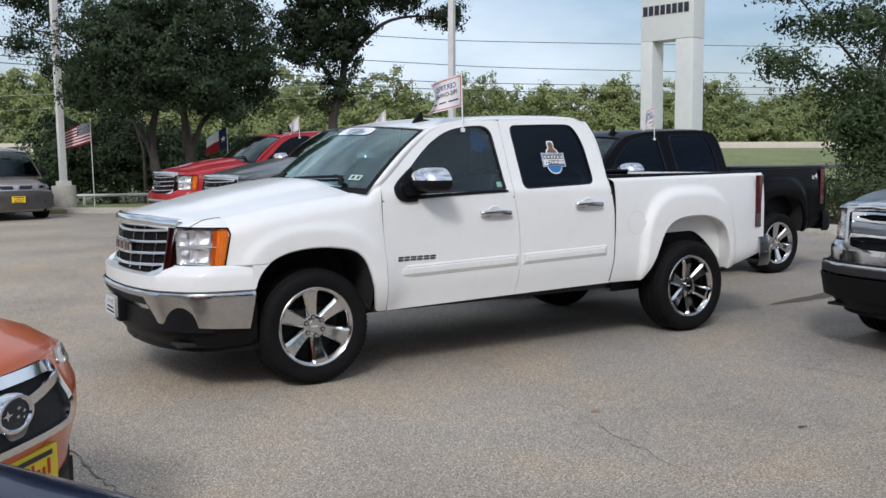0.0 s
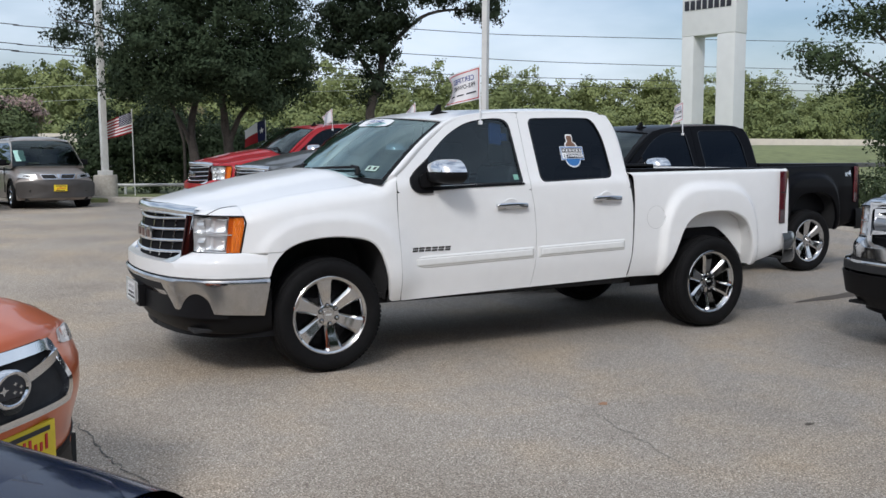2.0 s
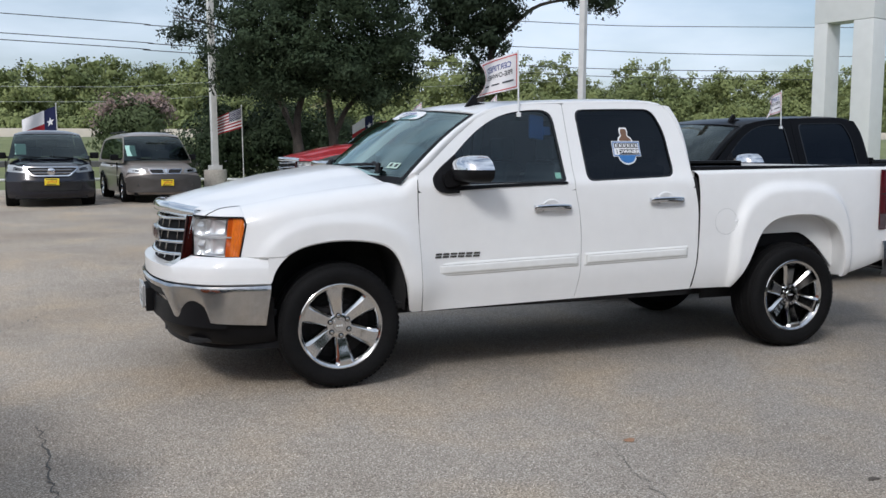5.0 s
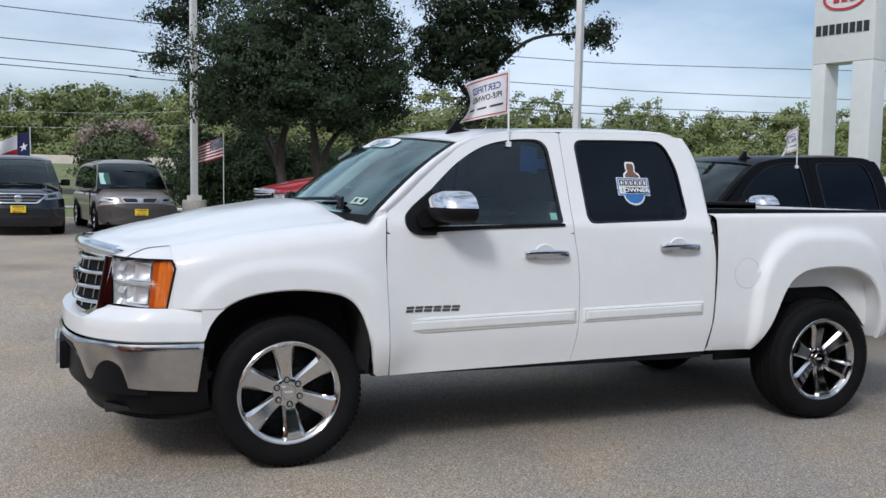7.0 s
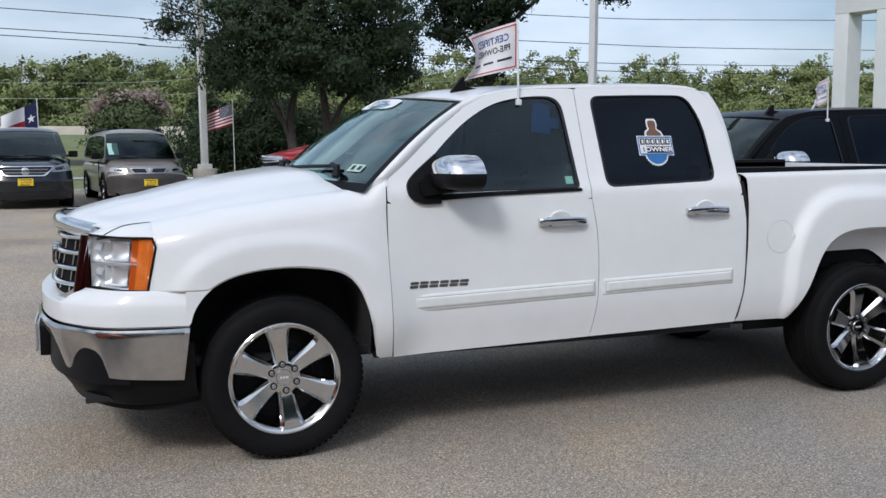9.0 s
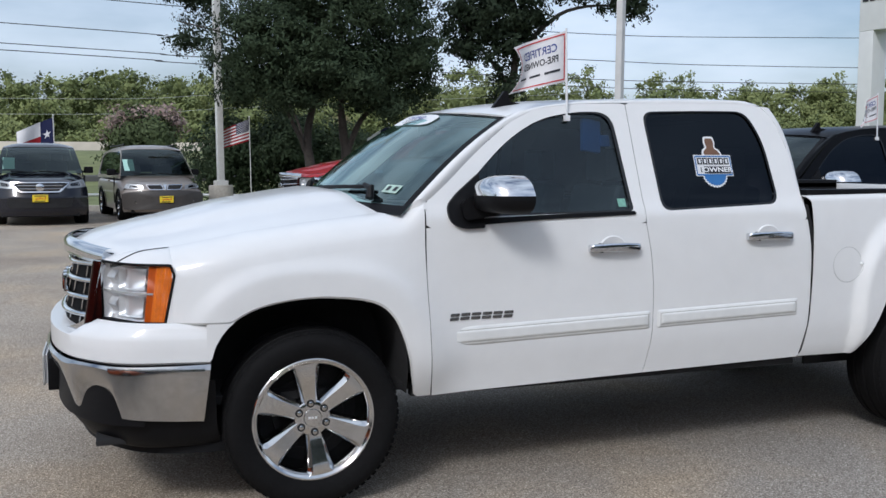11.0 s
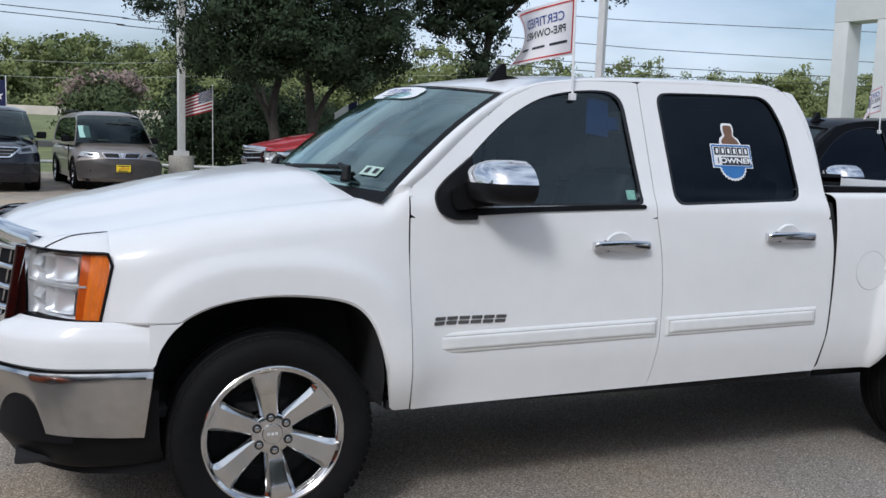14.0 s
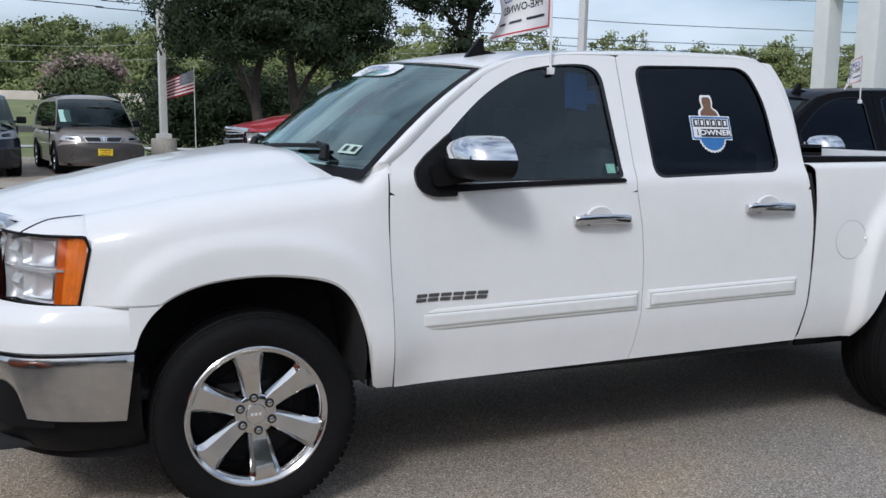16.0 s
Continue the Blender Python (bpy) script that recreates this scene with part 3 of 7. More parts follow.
def make_pickup(label, body, m, style="chrome_bars", group="", full=True, name="pickup_truck"):
    """A crew-cab pickup with all its parts; style: chrome_bars or split_bar grille."""
    root = thing(name, label, "pickup truck", m, group)
    low_front = lambda x: along(FRONT_T, x)
    for side in (-1, 1):
        left = side < 0
        # fender, ahead of, over and behind the wheel
        fender = side_panel(-0.605, lambda z: front_seam(z) - 0.003, lambda x: 0.866 if x < -0.46 else (max(0.866, low_front(x)) if x < -0.2 else (low_front(x) if x < 0.435 else along(SILL, x))), lambda x: along(SHOULDER, x), side, 70, 22, roll=0.17, drop=0.13)
        part("fender", fender, body, root, thick=0.004)
        part("bumper_end", side_panel(-0.475, -0.362, lambda x: low_front(max(x, -0.459)) if x > -0.459 else 0.703, lambda x: 0.868, side, 12, 10, lip=0.02), body, root, thick=0.004)
        if v_is_white(body):
            part("wheel_house_panel", sheet(lambda u, v: (lerp(3.10, 4.06, u), side * (0.885 + 0.065 * v), lerp(0.880 + 0.015 * u - 1.25 * max(0.0, u - 0.62) ** 1.5, 1.06, v)), 20, 3), body, root, thick=0.004)
        door = side_panel(lambda z: front_seam(z) + 0.003, lambda z: rear_seam(z) - 0.002, lambda x: along(SILL, x), lambda x: 1.25, side, 30, 18)
        fd = part("front_door", door, body, root, thick=0.004)
        door = side_panel(lambda z: rear_seam(z) + 0.002, lambda z: bed_seam(z) - 0.009, lambda x: along(SILL, x), lambda x: 1.25, side, 26, 18)
        rd = part("rear_door", door, body, root, thick=0.004)
        place = lambda v, s=side, o=0.0: (v[0], s * (upper_w(v[1]) + o), v[1])
        part("door_frame", ring(FRONT_FRAME, rounded(FRONT_WINDOW, [0.03, 0.02, 0.1, 0.1, 0.1, 0.1, 0.09, 0.03]), place, 200, rows=8), body, fd, thick=0.004)
        part("door_frame", ring(rounded(REAR_FRAME, [0.0, 0.01, 0.1, 0.08, 0.06, 0.06, 0.08, 0.05, 0.0]), rounded(REAR_WINDOW, [0.05, 0.06, 0.1, 0.07, 0.1, 0.07]), place, 200, rows=8), body, rd, thick=0.004)
        for win, rr, d, gm in ((FRONT_WINDOW, [0.03, 0.02, 0.1, 0.1, 0.1, 0.1, 0.09, 0.03], fd, M_SIDEGLASS if full else M_PRIVACY), (REAR_WINDOW, [0.05, 0.06, 0.1, 0.07, 0.1, 0.07], rd, M_PRIVACY)):
            o = rounded(win, rr)
            c = sum(o, Vector((0, 0))) / len(o)
            bm = ring(o, [c + (v - c) * 0.03 for v in o], lambda v: place(v, side, -0.010), 96, centre=c, rows=12)
            fill(by_angle([c + (v - c) * 0.03 for v in o], c, 24), lambda v: place(v, side, -0.010), bm)
            pane = part("window_pane", bm, gm, d, "dark tinted glass", smooth=50)
            pane.visible_shadow = False
            part("window_seal", ring([c + (v - c) * 1.004 for v in o], [c + (v - c) * 0.965 for v in o], lambda v: place(v, side, -0.003), 160), M_GLOSSBLACK, d, thick=0.006)
        # bed side
        bed = side_panel(lambda z: bed_seam(z) + 0.008, 4.56, lambda x: along(REAR_T, x) if 3.055 <= x <= 4.07 else along(SILL, x), lambda x: lerp(1.374, 1.397, (x - 2.668) / 1.9), side, 110, 24, roll=0.035, drop=0.035)
        part("bed_side", bed, body, root, thick=0.004)
        part("bed_rail_cap", box(2.70, side * (0.940 if left else 0.992), 1.360, 4.53, side * 0.84, 1.408 if left else 1.424, 0.008), M_PLASTIC, root)
        part("bed_inner_wall", box(2.70, side * 0.86, 0.80, 4.53, side * 0.84, 1.40), M_PLASTIC, root)
        for t, cx in ((FRONT_T, -0.012), (REAR_T, 3.600)):
            liner = sheet(lambda u, v: (t[int(u * 60)][0], side * lerp(half_width(*t[int(u * 60)]) - 0.035, 0.55, v), t[int(u * 60)][1] + 0.01 * (1 - v)), 60, 3)
            part("wheel_liner", liner, body if cx > 1 and v_is_white(body) else M_DARK, root)
            part("wheel_well_wall", box(t[0][0], side * 0.56, 0.35, t[-1][0], side * 0.54, 1.05), M_DARK, root)
            make_wheel(root, cx, side * 0.95, side)
        # door furniture
        for d, x, z in ((fd, 1.487, 1.133), (rd, 2.412, 1.168)):
            w = half_width(x, z)
            # finger cup: a hollow lip above the strap
            def cup(u, v):
                a = math.pi * u
                k = lerp(1.0, 0.15, v)
                return (x - 0.006 + 0.068 * k * math.cos(a), side * (w + lerp(0.011, 0.001, v)), z + 0.054 * k * math.sin(a))
            part("handle_cup", sheet(cup, 24, 6), body, d)
            part("handle_cup_edge", tube([Vector(cup(k / 24, 0.0)) - Vector((0, side * 0.006, 0)) for k in range(25)], 0.0065, 8), body, d)
            part("handle_shadow_gap", box(x - 0.085, side * (w - 0.01), z - 0.012, x + 0.085, side * (w + 0.0045), z + 0.014, 0.004), M_DARK, d)
            def strap(u, v):
                a = 2 * math.pi * v
                e = min(1.0, (4 * u * (1 - u)) * 5) ** 0.5
                c, q = math.cos(a), math.sin(a)
                return (x - 0.144 + 0.288 * u, side * (w + 0.026 + 0.016 * math.sin(math.pi * u) + 0.0095 * math.copysign(abs(c) ** 0.7, c) * e), z + 0.006 * math.sin(math.pi * u) + 0.0205 * e * math.copysign(abs(q) ** 0.6, q))
            part("door_handle", sheet(strap, 28, 20), M_CHROME, d, "chrome door handle", smooth=60)
            for a, b in ((-0.140, -0.082), (0.086, 0.140)):
                part("handle_foot", box(x + a, side * (w - 0.01), z - 0.018, x + b, side * (w + 0.028), z + 0.019, 0.008, 3), M_CHROME, d)
            part("handle_joint", box(x - 0.083, side * (w + 0.0), z - 0.021, x - 0.080, side * (w + 0.0425), z + 0.024), M_DARK, d)
            lock = lathe([(0.0, -0.002), (0.007, -0.002), (0.009, 0.002), (0.009, 0.02)], 16)
            bmesh.ops.transform(lock, matrix=pose(x + 0.116, side * (w + 0.037), z + 0.002, 0, 0, 0 if side < 0 else 180), verts=lock.verts)
            part("handle_lock", lock, M_DULLCHROME, d)
        for d, a, b in ((fd, 0.628, 1.706), (rd, 1.741, 2.613)):
            zb, tall, base = (lambda x: 0.691 + 0.0245 * (x - 0.63)), 0.094, half_width(1.2, 0.76)
            def band(inset, low, high):
                def f(u, v):
                    x = lerp(a + inset, b - inset, u)
                    e = min(1.0, u * 40, (1 - u) * 40, v * 6, (1 - v) * 6)
                    return (x, side * (base + lerp(low, high, e ** 0.5)), zb(x) + lerp(inset, tall - inset, v))
                return sheet(f, 80, 14)
            sm = part("side_moulding", band(0.0, 0.0, 0.011), M_MOULD if v_is_white(body) else body, d)
            part("moulding_groove", band(0.017, 0.011, 0.0115), M_GROOVE if v_is_white(body) else M_DARK, sm)
            part("moulding_insert", band(0.020, 0.0112, 0.0165), M_MOULD if v_is_white(body) else M_CHROME, sm)
        # belt weatherstrip under the front window; dark strips stand in for shut-line shade
        part("belt_strip", prism([(0.69, 1.250), (0.78, 1.259), (1.10, 1.278), (1.610, 1.294), (1.618, 1.303), (1.608, 1.312), (1.10, 1.300), (0.69, 1.286)], lambda v: (v[0], side * (upper_w(v[1]) - 0.004), v[1]), lambda v: (v[0], side * (upper_w(v[1]) + 0.010), v[1])), M_PLASTIC, fd, "black rubber belt strip")
        for seam, z0, z1 in ((front_seam, 0.47, 1.20), (rear_seam, 0.50, 1.27), (bed_seam, 0.53, 1.33)):
            wide = 0.03 if seam is bed_seam else 0.014
            part("seam_dark_strip", sheet(lambda u, v: (seam(lerp(z0, z1, u)) + lerp(-wide, wide, v), side * (half_width(seam(lerp(z0, z1, u)), lerp(z0, z1, u)) - 0.016), lerp(z0, z1, u)), 24, 1), M_DARK, root, "dark strip standing in for shut-line shade")
        part("seam_dark_strip", sheet(lambda u, v: (lerp(1.675, 1.662, u) + lerp(-0.012, 0.012, v), side * (upper_w(lerp(1.25, 1.85, u)) - 0.014), lerp(1.25, 1.85, u)), 12, 1), M_DARK, root)
        # mirror
        mi = new("door_mirror")
        mi.parent = root
        outline = [(0.0, -0.085), (0.0, 0.02), (0.02, 0.085), (0.09, 0.117), (0.18, 0.114), (0.25, 0.075), (0.285, 0.0), (0.272, -0.055), (0.22, -0.088)]
        def shell(v, depth):
            out = v[0]
            return (0.885 - depth + 0.12 * (out / 0.285) * 0.5, side * (0.99 + out * 0.93), 1.393 + v[1] * 0.88)
        rows = [(0.0, 1.0), (0.05, 1.0), (0.11, 0.93), (0.155, 0.76), (0.17, 0.45)]
        o = rounded(outline, 0.05, 4)
        c = Vector((0.14, 0.01))
        chromed = lambda v: v[1] > 0.008 and v[0] > 0.05
        for nm, matl, want in (("mirror_cap", M_CHROME, True), ("mirror_housing", M_PLASTIC, False)):
            bm = bmesh.new()
            grid = []
            for d, k in rows + [(0.174, 0.22), (0.175, 0.02)]:
                grid.append([(c + (v - c) * k, d) for v in resample(o, 72)])
            made = {}
            def vert(i, j):
                if (i, j) not in made:
                    made[i, j] = bm.verts.new(shell(*grid[i][j]))
                return made[i, j]
            for i in range(len(grid) - 1):
                for j in range(72):
                    q = [(i, j), (i, (j + 1) % 72), (i + 1, (j + 1) % 72), (i + 1, j)]
                    mid = sum((grid[a][b][0] for a, b in q), Vector((0, 0))) / 4
                    if chromed(mid) == want:
                        bm.faces.new([vert(*k) for k in q])
            part(nm, bm, matl, mi, "chrome mirror cap" if want else "black plastic mirror housing", smooth=60, thick=0.003)
        part("mirror_glass", fill([c + (v - c) * 0.95 for v in o], lambda v: shell(v, 0.012)), M_CHROME, mi, smooth=0)
        part("mirror_arm", prism(rounded([(0.70, 1.27), (0.685, 1.36), (0.80, 1.41), (0.93, 1.40), (0.90, 1.30)], 0.03), lambda v: (v[0], side * 0.95, v[1]), lambda v: (v[0] - 0.01, side * 1.03, v[1] + 0.012)), M_PLASTIC, mi)
        part("mirror_sail", prism(rounded([(0.628, 1.275), (0.618, 1.345), (0.675, 1.405), (0.80, 1.50), (0.80, 1.245), (0.69, 1.242)], [0.05, 0.05, 0.03, 0.01, 0.01, 0.05]), lambda v: (v[0], side * (upper_w(v[1]) - 0.01), v[1]), lambda v: (v[0], side * (upper_w(v[1]) + 0.022), v[1])), M_PLASTIC, mi)
        # rear lamp
        lamp = sheet(lambda u, v: (lerp(4.43, 4.585, u), side * (half_width(4.44, 1.1) + 0.010 - 0.05 * u * u), lerp(0.895, 1.372, v)), 6, 8)
        tl = part("tail_lamp", lamp, M_REDLENS, root, "dark red tail lamp", thick=0.01)
        part("reverse_lens", sheet(lambda u, v: (lerp(4.433, 4.58, u), side * (half_width(4.44, 1.1) + 0.0155 - 0.05 * u * u), lerp(0.90, 1.02, v)), 6, 2), M_REVERSE, tl, "smoky reverse lens")
        part("lens_rib", sheet(lambda u, v: (lerp(4.433, 4.58, u), side * (half_width(4.44, 1.1) + 0.0165 - 0.05 * u * u), lerp(1.175, 1.185, v)), 6, 1), M_DARK, tl)
        # head lamp
        plan = [(-0.885, 0.715), (-0.825, 0.825), (-0.735, 0.915), (-0.590, 0.972)]
        hl = new("head_lamp")
        hl.parent = root
        zt, zb = lambda u: lerp(1.118, 1.112, u), lambda u: lerp(0.872, 0.872, u)
        pt = lambda u, v, o=0.0: (lambda p: (p.x + o * 0.8, side * (p.y - o * 0.6), lerp(zb(u), zt(u), v)))(curve([(*q, 0) for q in plan], u) + Vector((-0.048 * (1 - v) * u * u - 0.02 * max(0.0, v - 0.85) / 0.15 * max(0.0, u - 0.9) / 0.1, 0, 0)))
        part("reflector", sheet(lambda u, v: pt(lerp(0, 0.76, u), v, (0.030 + 0.030 * abs(math.sin(2 * math.pi * v)) * abs(math.sin(1.5 * math.pi * u + 0.4))) * min(1.0, 0.15 + 6 * u)), 20, 20), M_REFLECTOR, hl, "chrome lamp reflector")
        for v0 in (0.07, 0.55):
            part("lamp_bowl", sheet(lambda u, v: pt(lerp(0.30, 0.70, u), v0 + 0.38 * v, 0.022 + 0.05 * math.sin(math.pi * u) ** 0.6 * math.sin(math.pi * v) ** 0.5), 12, 12), M_REFLECTOR, hl, "bright lamp bowl")
            part("bowl_frame", sheet(lambda u, v: pt(lerp(0.12, 0.27, u), v0 + 0.38 * v, 0.020 + 0.012 * math.sin(9 * v)), 4, 12), M_REFLECTOR, hl)
        part("lamp_edge", sheet(lambda u, v: pt(lerp(0.962, 1.0, u), v, 0.007), 4, 6), M_REFLECTOR, hl, "bright edge strip")
        part("signal_inner", sheet(lambda u, v: pt(lerp(0.735, 0.81, u), v, 0.014), 6, 6), M_AMBERDARK, hl, "dark amber lens")
        part("turn_signal", sheet(lambda u, v: pt(lerp(0.80, 0.965, u), v, 0.010 + 0.003 * math.sin(u * 22)), 18, 6), M_AMBER, hl, "amber turn signal lens")
        part("lamp_divider", sheet(lambda u, v: pt(u * 0.80, lerp(0.485, 0.515, v), 0.008), 14, 2), M_GALV, hl, thick=0.008)
        part("lens", sheet(lambda u, v: pt(u, v, 0.0), 16, 8), M_LENS, hl, "clear lamp lens").visible_shadow = False
        edge = [pt(u, 1.01) for u in (k / 12 for k in range(13))] + [pt(1.005, v) for v in (1 - k / 6 for k in range(7))] + [pt(1 - u, -0.01) for u in (k / 12 for k in range(13))]
        part("fender_edge", sheet(lambda u, v: Vector(pt(1.0, v)).lerp(Vector((-0.602, side * half_width(-0.602, lerp(zb(1), zt(1), v)), lerp(zb(1), zt(1), v))), u), 4, 10), body, root)
        part("lamp_bezel", tube(edge, 0.006, 6), M_PLASTIC, hl, smooth=60)
    # hood with its raised middle
    def hood(u, v):
        s = 2 * v - 1
        x0 = -1.022 + 0.175 * abs(s) ** 2.3
        x1 = 0.26 + 0.17 * abs(s) ** 2.5
        x = lerp(x0, x1, u)
        edge = along(SHOULDER, x) if x > -0.62 else along([(-1.05, 1.125), (-0.62, 1.175)], x)
        z = edge + lerp(0.055, 0.092, u) * (1 - abs(s) ** 2.6) + 0.012 * step(0.8, 0.3, abs(s)) * step(0.05, 0.4, u) + 0.022 * step(0.72, 0.5, abs(s)) * step(0.0, 0.25, u) * step(1.02, 0.9, u)
        z -= 0.028 * step(0.07, 0.0, u)
        w = lerp(0.765, half_width(x, along(SHOULDER, x) - 0.13) - 0.173, step(-0.9, -0.58, x))
        return (x, s * w, z)
    part("hood", sheet(hood, 40, 56), body, root, thick=0.004)
    part("hood_shut_gap", sheet(lambda u, v: (lerp(-0.85, 0.5, u), lerp(-0.86, 0.86, v), along([(-1.05, 1.07), (-0.62, 1.14), *[(a, b - 0.05) for a, b in SHOULDER[1:]]], lerp(-0.85, 0.5, u))), 8, 4), M_DARK, root)
    for side in (-1, 1):
        lamp_plan = [(-0.885, 0.715), (-0.825, 0.825), (-0.735, 0.915), (-0.590, 0.972)]
        def cap(u, v):
            a = curve([(*q, 0) for q in lamp_plan], u)
            a = Vector((a.x, side * a.y, lerp(1.120, 1.114, u)))
            uu = lerp(0.0, 0.23 / 1.37, u)
            b = Vector(hood(uu, 0.0 if side < 0 else 1.0))
            b.z = max(b.z, lerp(1.128, 1.178, u ** 0.7))
            p = a.lerp(b, v)
            p.z += 0.035 * math.sin(math.pi * v) * lerp(0.15, 1.0, u)
            p.y += side * 0.012 * math.sin(math.pi * v) * u
            # run into the rounded top of the fender
            zh = along(SHOULDER, -0.605)
            an = lerp(0.515, math.pi / 2, v)
            q = Vector((lerp(-0.592, -0.606, min(1.0, v * 4)), side * (half_width(-0.605, zh - 0.13) - 0.17 * (1 - math.cos(an))), zh - 0.13 + 0.13 * math.sin(an)))
            return p.lerp(q, step(0.6, 1.0, u))
        part("fender_cap", sheet(cap, 18, 10), body, root, thick=0.003)
        part("hood_seam", tube([Vector(cap(lerp(0.34, 1.0, k / 30), min(1.0, (k / 30) ** 0.75 * 0.98))) + Vector((0, side * 0.002, 0.0015)) for k in range(31)], [0.0034] * 24 + [0.0026, 0.002, 0.0016, 0.0012, 0.001, 0.0008, 0.0006], 6), M_DARK, root)
    # cowl, windshield, roof
    part("cowl", sheet(lambda u, v: (lerp(0.24, 0.36, u) + 0.22 * abs(2 * v - 1) ** 2.5, (2 * v - 1) * 0.90, lerp(1.385, 1.365, u) - 0.03 * abs(2 * v - 1) ** 2), 4, 20), M_PLASTIC, root, thick=0.01)
    def ws(u, v, o=0.0):
        s = 2 * v - 1
        x = lerp(0.20 + 0.25 * abs(s) ** 2.3, 0.80 + 0.21 * abs(s) ** 2.3, u)
        return (x - o * 0.6, s * (lerp(0.955, 0.748, u) + 0.02 * math.sin(math.pi * u)), lerp(1.375 - 0.025 * s * s, 1.815 - 0.045 * s * s, u) + 0.035 * math.sin(math.pi * u) + o * 0.8)
    pane = part("windshield", sheet(lambda u, v: ws(lerp(-0.06, 1.0, u), v), 22, 30), M_WINDSHIELD if full else M_CARGLASS, root, "curved clear windshield")
    pane.visible_shadow = False
    for nm, a, b, c, d in (("windshield_band", -0.085, -0.01, 0, 1), ("windshield_band", 0.982, 1.0, 0, 1), ("windshield_band", -0.06, 1, 0.0, 0.016), ("windshield_band", -0.06, 1, 0.984, 1.0)):
        part(nm, sheet(lambda u, v: ws(lerp(a, b, u), lerp(c, d, v), 0.004), 20, 20), M_PLASTIC, pane)
    def roof(u, v):
        s = 2 * v - 1
        x = lerp(0.80 + 0.21 * abs(s) ** 2.3, 2.575 - 0.02 * abs(s) ** 2, u)
        w = lerp(0.75, 0.748, step(0.0, 0.25, u)) - 0.03 * step(0.85, 1.0, u)
        crown = lerp(1.882, 1.912, step(1.2, 2.2, x)) - 0.024 * abs(s) ** 2.5 - 0.012 * abs(s) ** 8
        return (x, s * w, crown - 0.072 * max(0.0, 1 - u / 0.34) ** 2 - 0.045 * step(0.88, 1.0, u) ** 2)
    part("roof", sheet(roof, 30, 30), body, root, thick=0.01)
    for side in (-1, 1):
        # front pillar between windshield and door frame, and the roof side rail
        def pillar(u, v):
            u = lerp(0.03, 1.0, u)
            a = Vector(ws(u, 0.0 if side < 0 else 1.0))
            q = curve([(*p, 0) for p in FRONT_FRAME[1:6]], min(1.0, u * 0.93))
            b = Vector((q.x, side * upper_w(q.y), q.y))
            return a.lerp(b, v) + Vector((0, side * 0.014, 0.012)) * math.sin(math.pi * v)
        part("pillar_foot", sheet(lambda u, v: Vector(pillar(0.0, v)).lerp(Vector((lerp(0.40, 0.522, v), side * lerp(0.915, 0.978, v), lerp(1.318, 1.335, v))), u), 6, 6), body, root, thick=0.004)
        part("front_pillar", sheet(pillar, 20, 6), body, root, thick=0.006)
        def rail(u, v):
            x = lerp(1.0, 2.545, u)
            z = along([(1.0, 1.745), (1.15, 1.815), (1.40, 1.846), (1.66, 1.855), (2.10, 1.865), (2.36, 1.868), (2.50, 1.855), (2.56, 1.795)], x)
            a = Vector((x, side * upper_w(z), z))
            b = Vector(roof((x - 1.01) / 1.545, 0.0 if side < 0 else 1.0))
            b.x = x
            return a.lerp(b, v) + Vector((0, side * 0.006, 0.010)) * math.sin(math.pi * v)
        part("roof_rail", sheet(rail, 24, 5), body, root, thick=0.006)
        part("rear_pillar", sheet(lambda u, v: Vector((along([(1.25, 2.649), (1.42, 2.642), (1.65, 2.615), (1.79, 2.565), (1.855, 2.50)], lerp(1.25, 1.855, u)), side * upper_w(lerp(1.25, 1.855, u)), lerp(1.25, 1.855, u))).lerp(Vector((along([(1.25, 2.665), (1.55, 2.668), (1.72, 2.64), (1.84, 2.58)], lerp(1.25, 1.84, u)), side * lerp(0.90, 0.755, u), lerp(1.25, 1.84, u))), v) + Vector((0.012, side * 0.012, 0)) * math.sin(math.pi * v), 14, 6), body, root, thick=0.006)
    part("cab_back", sheet(lambda u, v: (along([(0.75, 2.66), (1.25, 2.665), (1.55, 2.668), (1.72, 2.64), (1.85, 2.57)], lerp(0.75, 1.85, u)), lerp(-1, 1, v) * along([(0.75, 0.9), (1.25, 0.9), (1.85, 0.75)], lerp(0.75, 1.85, u)), lerp(0.75, 1.85, u)), 14, 6), body, root)
    bp = part("rear_window", sheet(lambda u, v: (lerp(2.66, 2.625, u) + 0.02, lerp(-0.70, 0.70, v) * lerp(1, 0.9, u), lerp(1.40, 1.74, u)), 2, 2), M_PRIVACY, root)
    # bed, tailgate, rear bumper
    part("bed_floor", box(2.70, -0.85, 0.78, 4.54, 0.85, 0.80), M_PLASTIC, root)
    part("bed_front_wall", box(2.69, -0.90, 0.60, 2.72, 0.90, 1.372, 0.006), body, root)
    part("tailgate", box(4.53, -0.90, 0.70, 4.585, 0.90, 1.397, 0.015), body, root)
    rb = part("rear_bumper", plan_strip([(-4.74, 0), (-4.735, 0.4), (-4.72, 0.8), (-4.66, 0.98), (-4.47, 1.015)], [(0.53, -0.02, -0.02), (0.57, 0, 0), (0.75, 0, 0), (0.80, -0.02, -0.01)]), M_DULLCHROME if full else M_PLASTIC, root, "rear bumper", thick=0.01)
    rb.matrix_basis = Matrix.Diagonal((-1, 1, 1, 1))
    # front end
    grille = new("grille")
    grille.parent = root
    gx = lambda y, z: -1.035 + 0.17 * (abs(y) / 0.71) ** 2.2 - 0.06 * (1.15 - z) / 0.35
    gp = lambda o: (lambda v: (gx(v[0], v[1]) + o, v[0], v[1]))
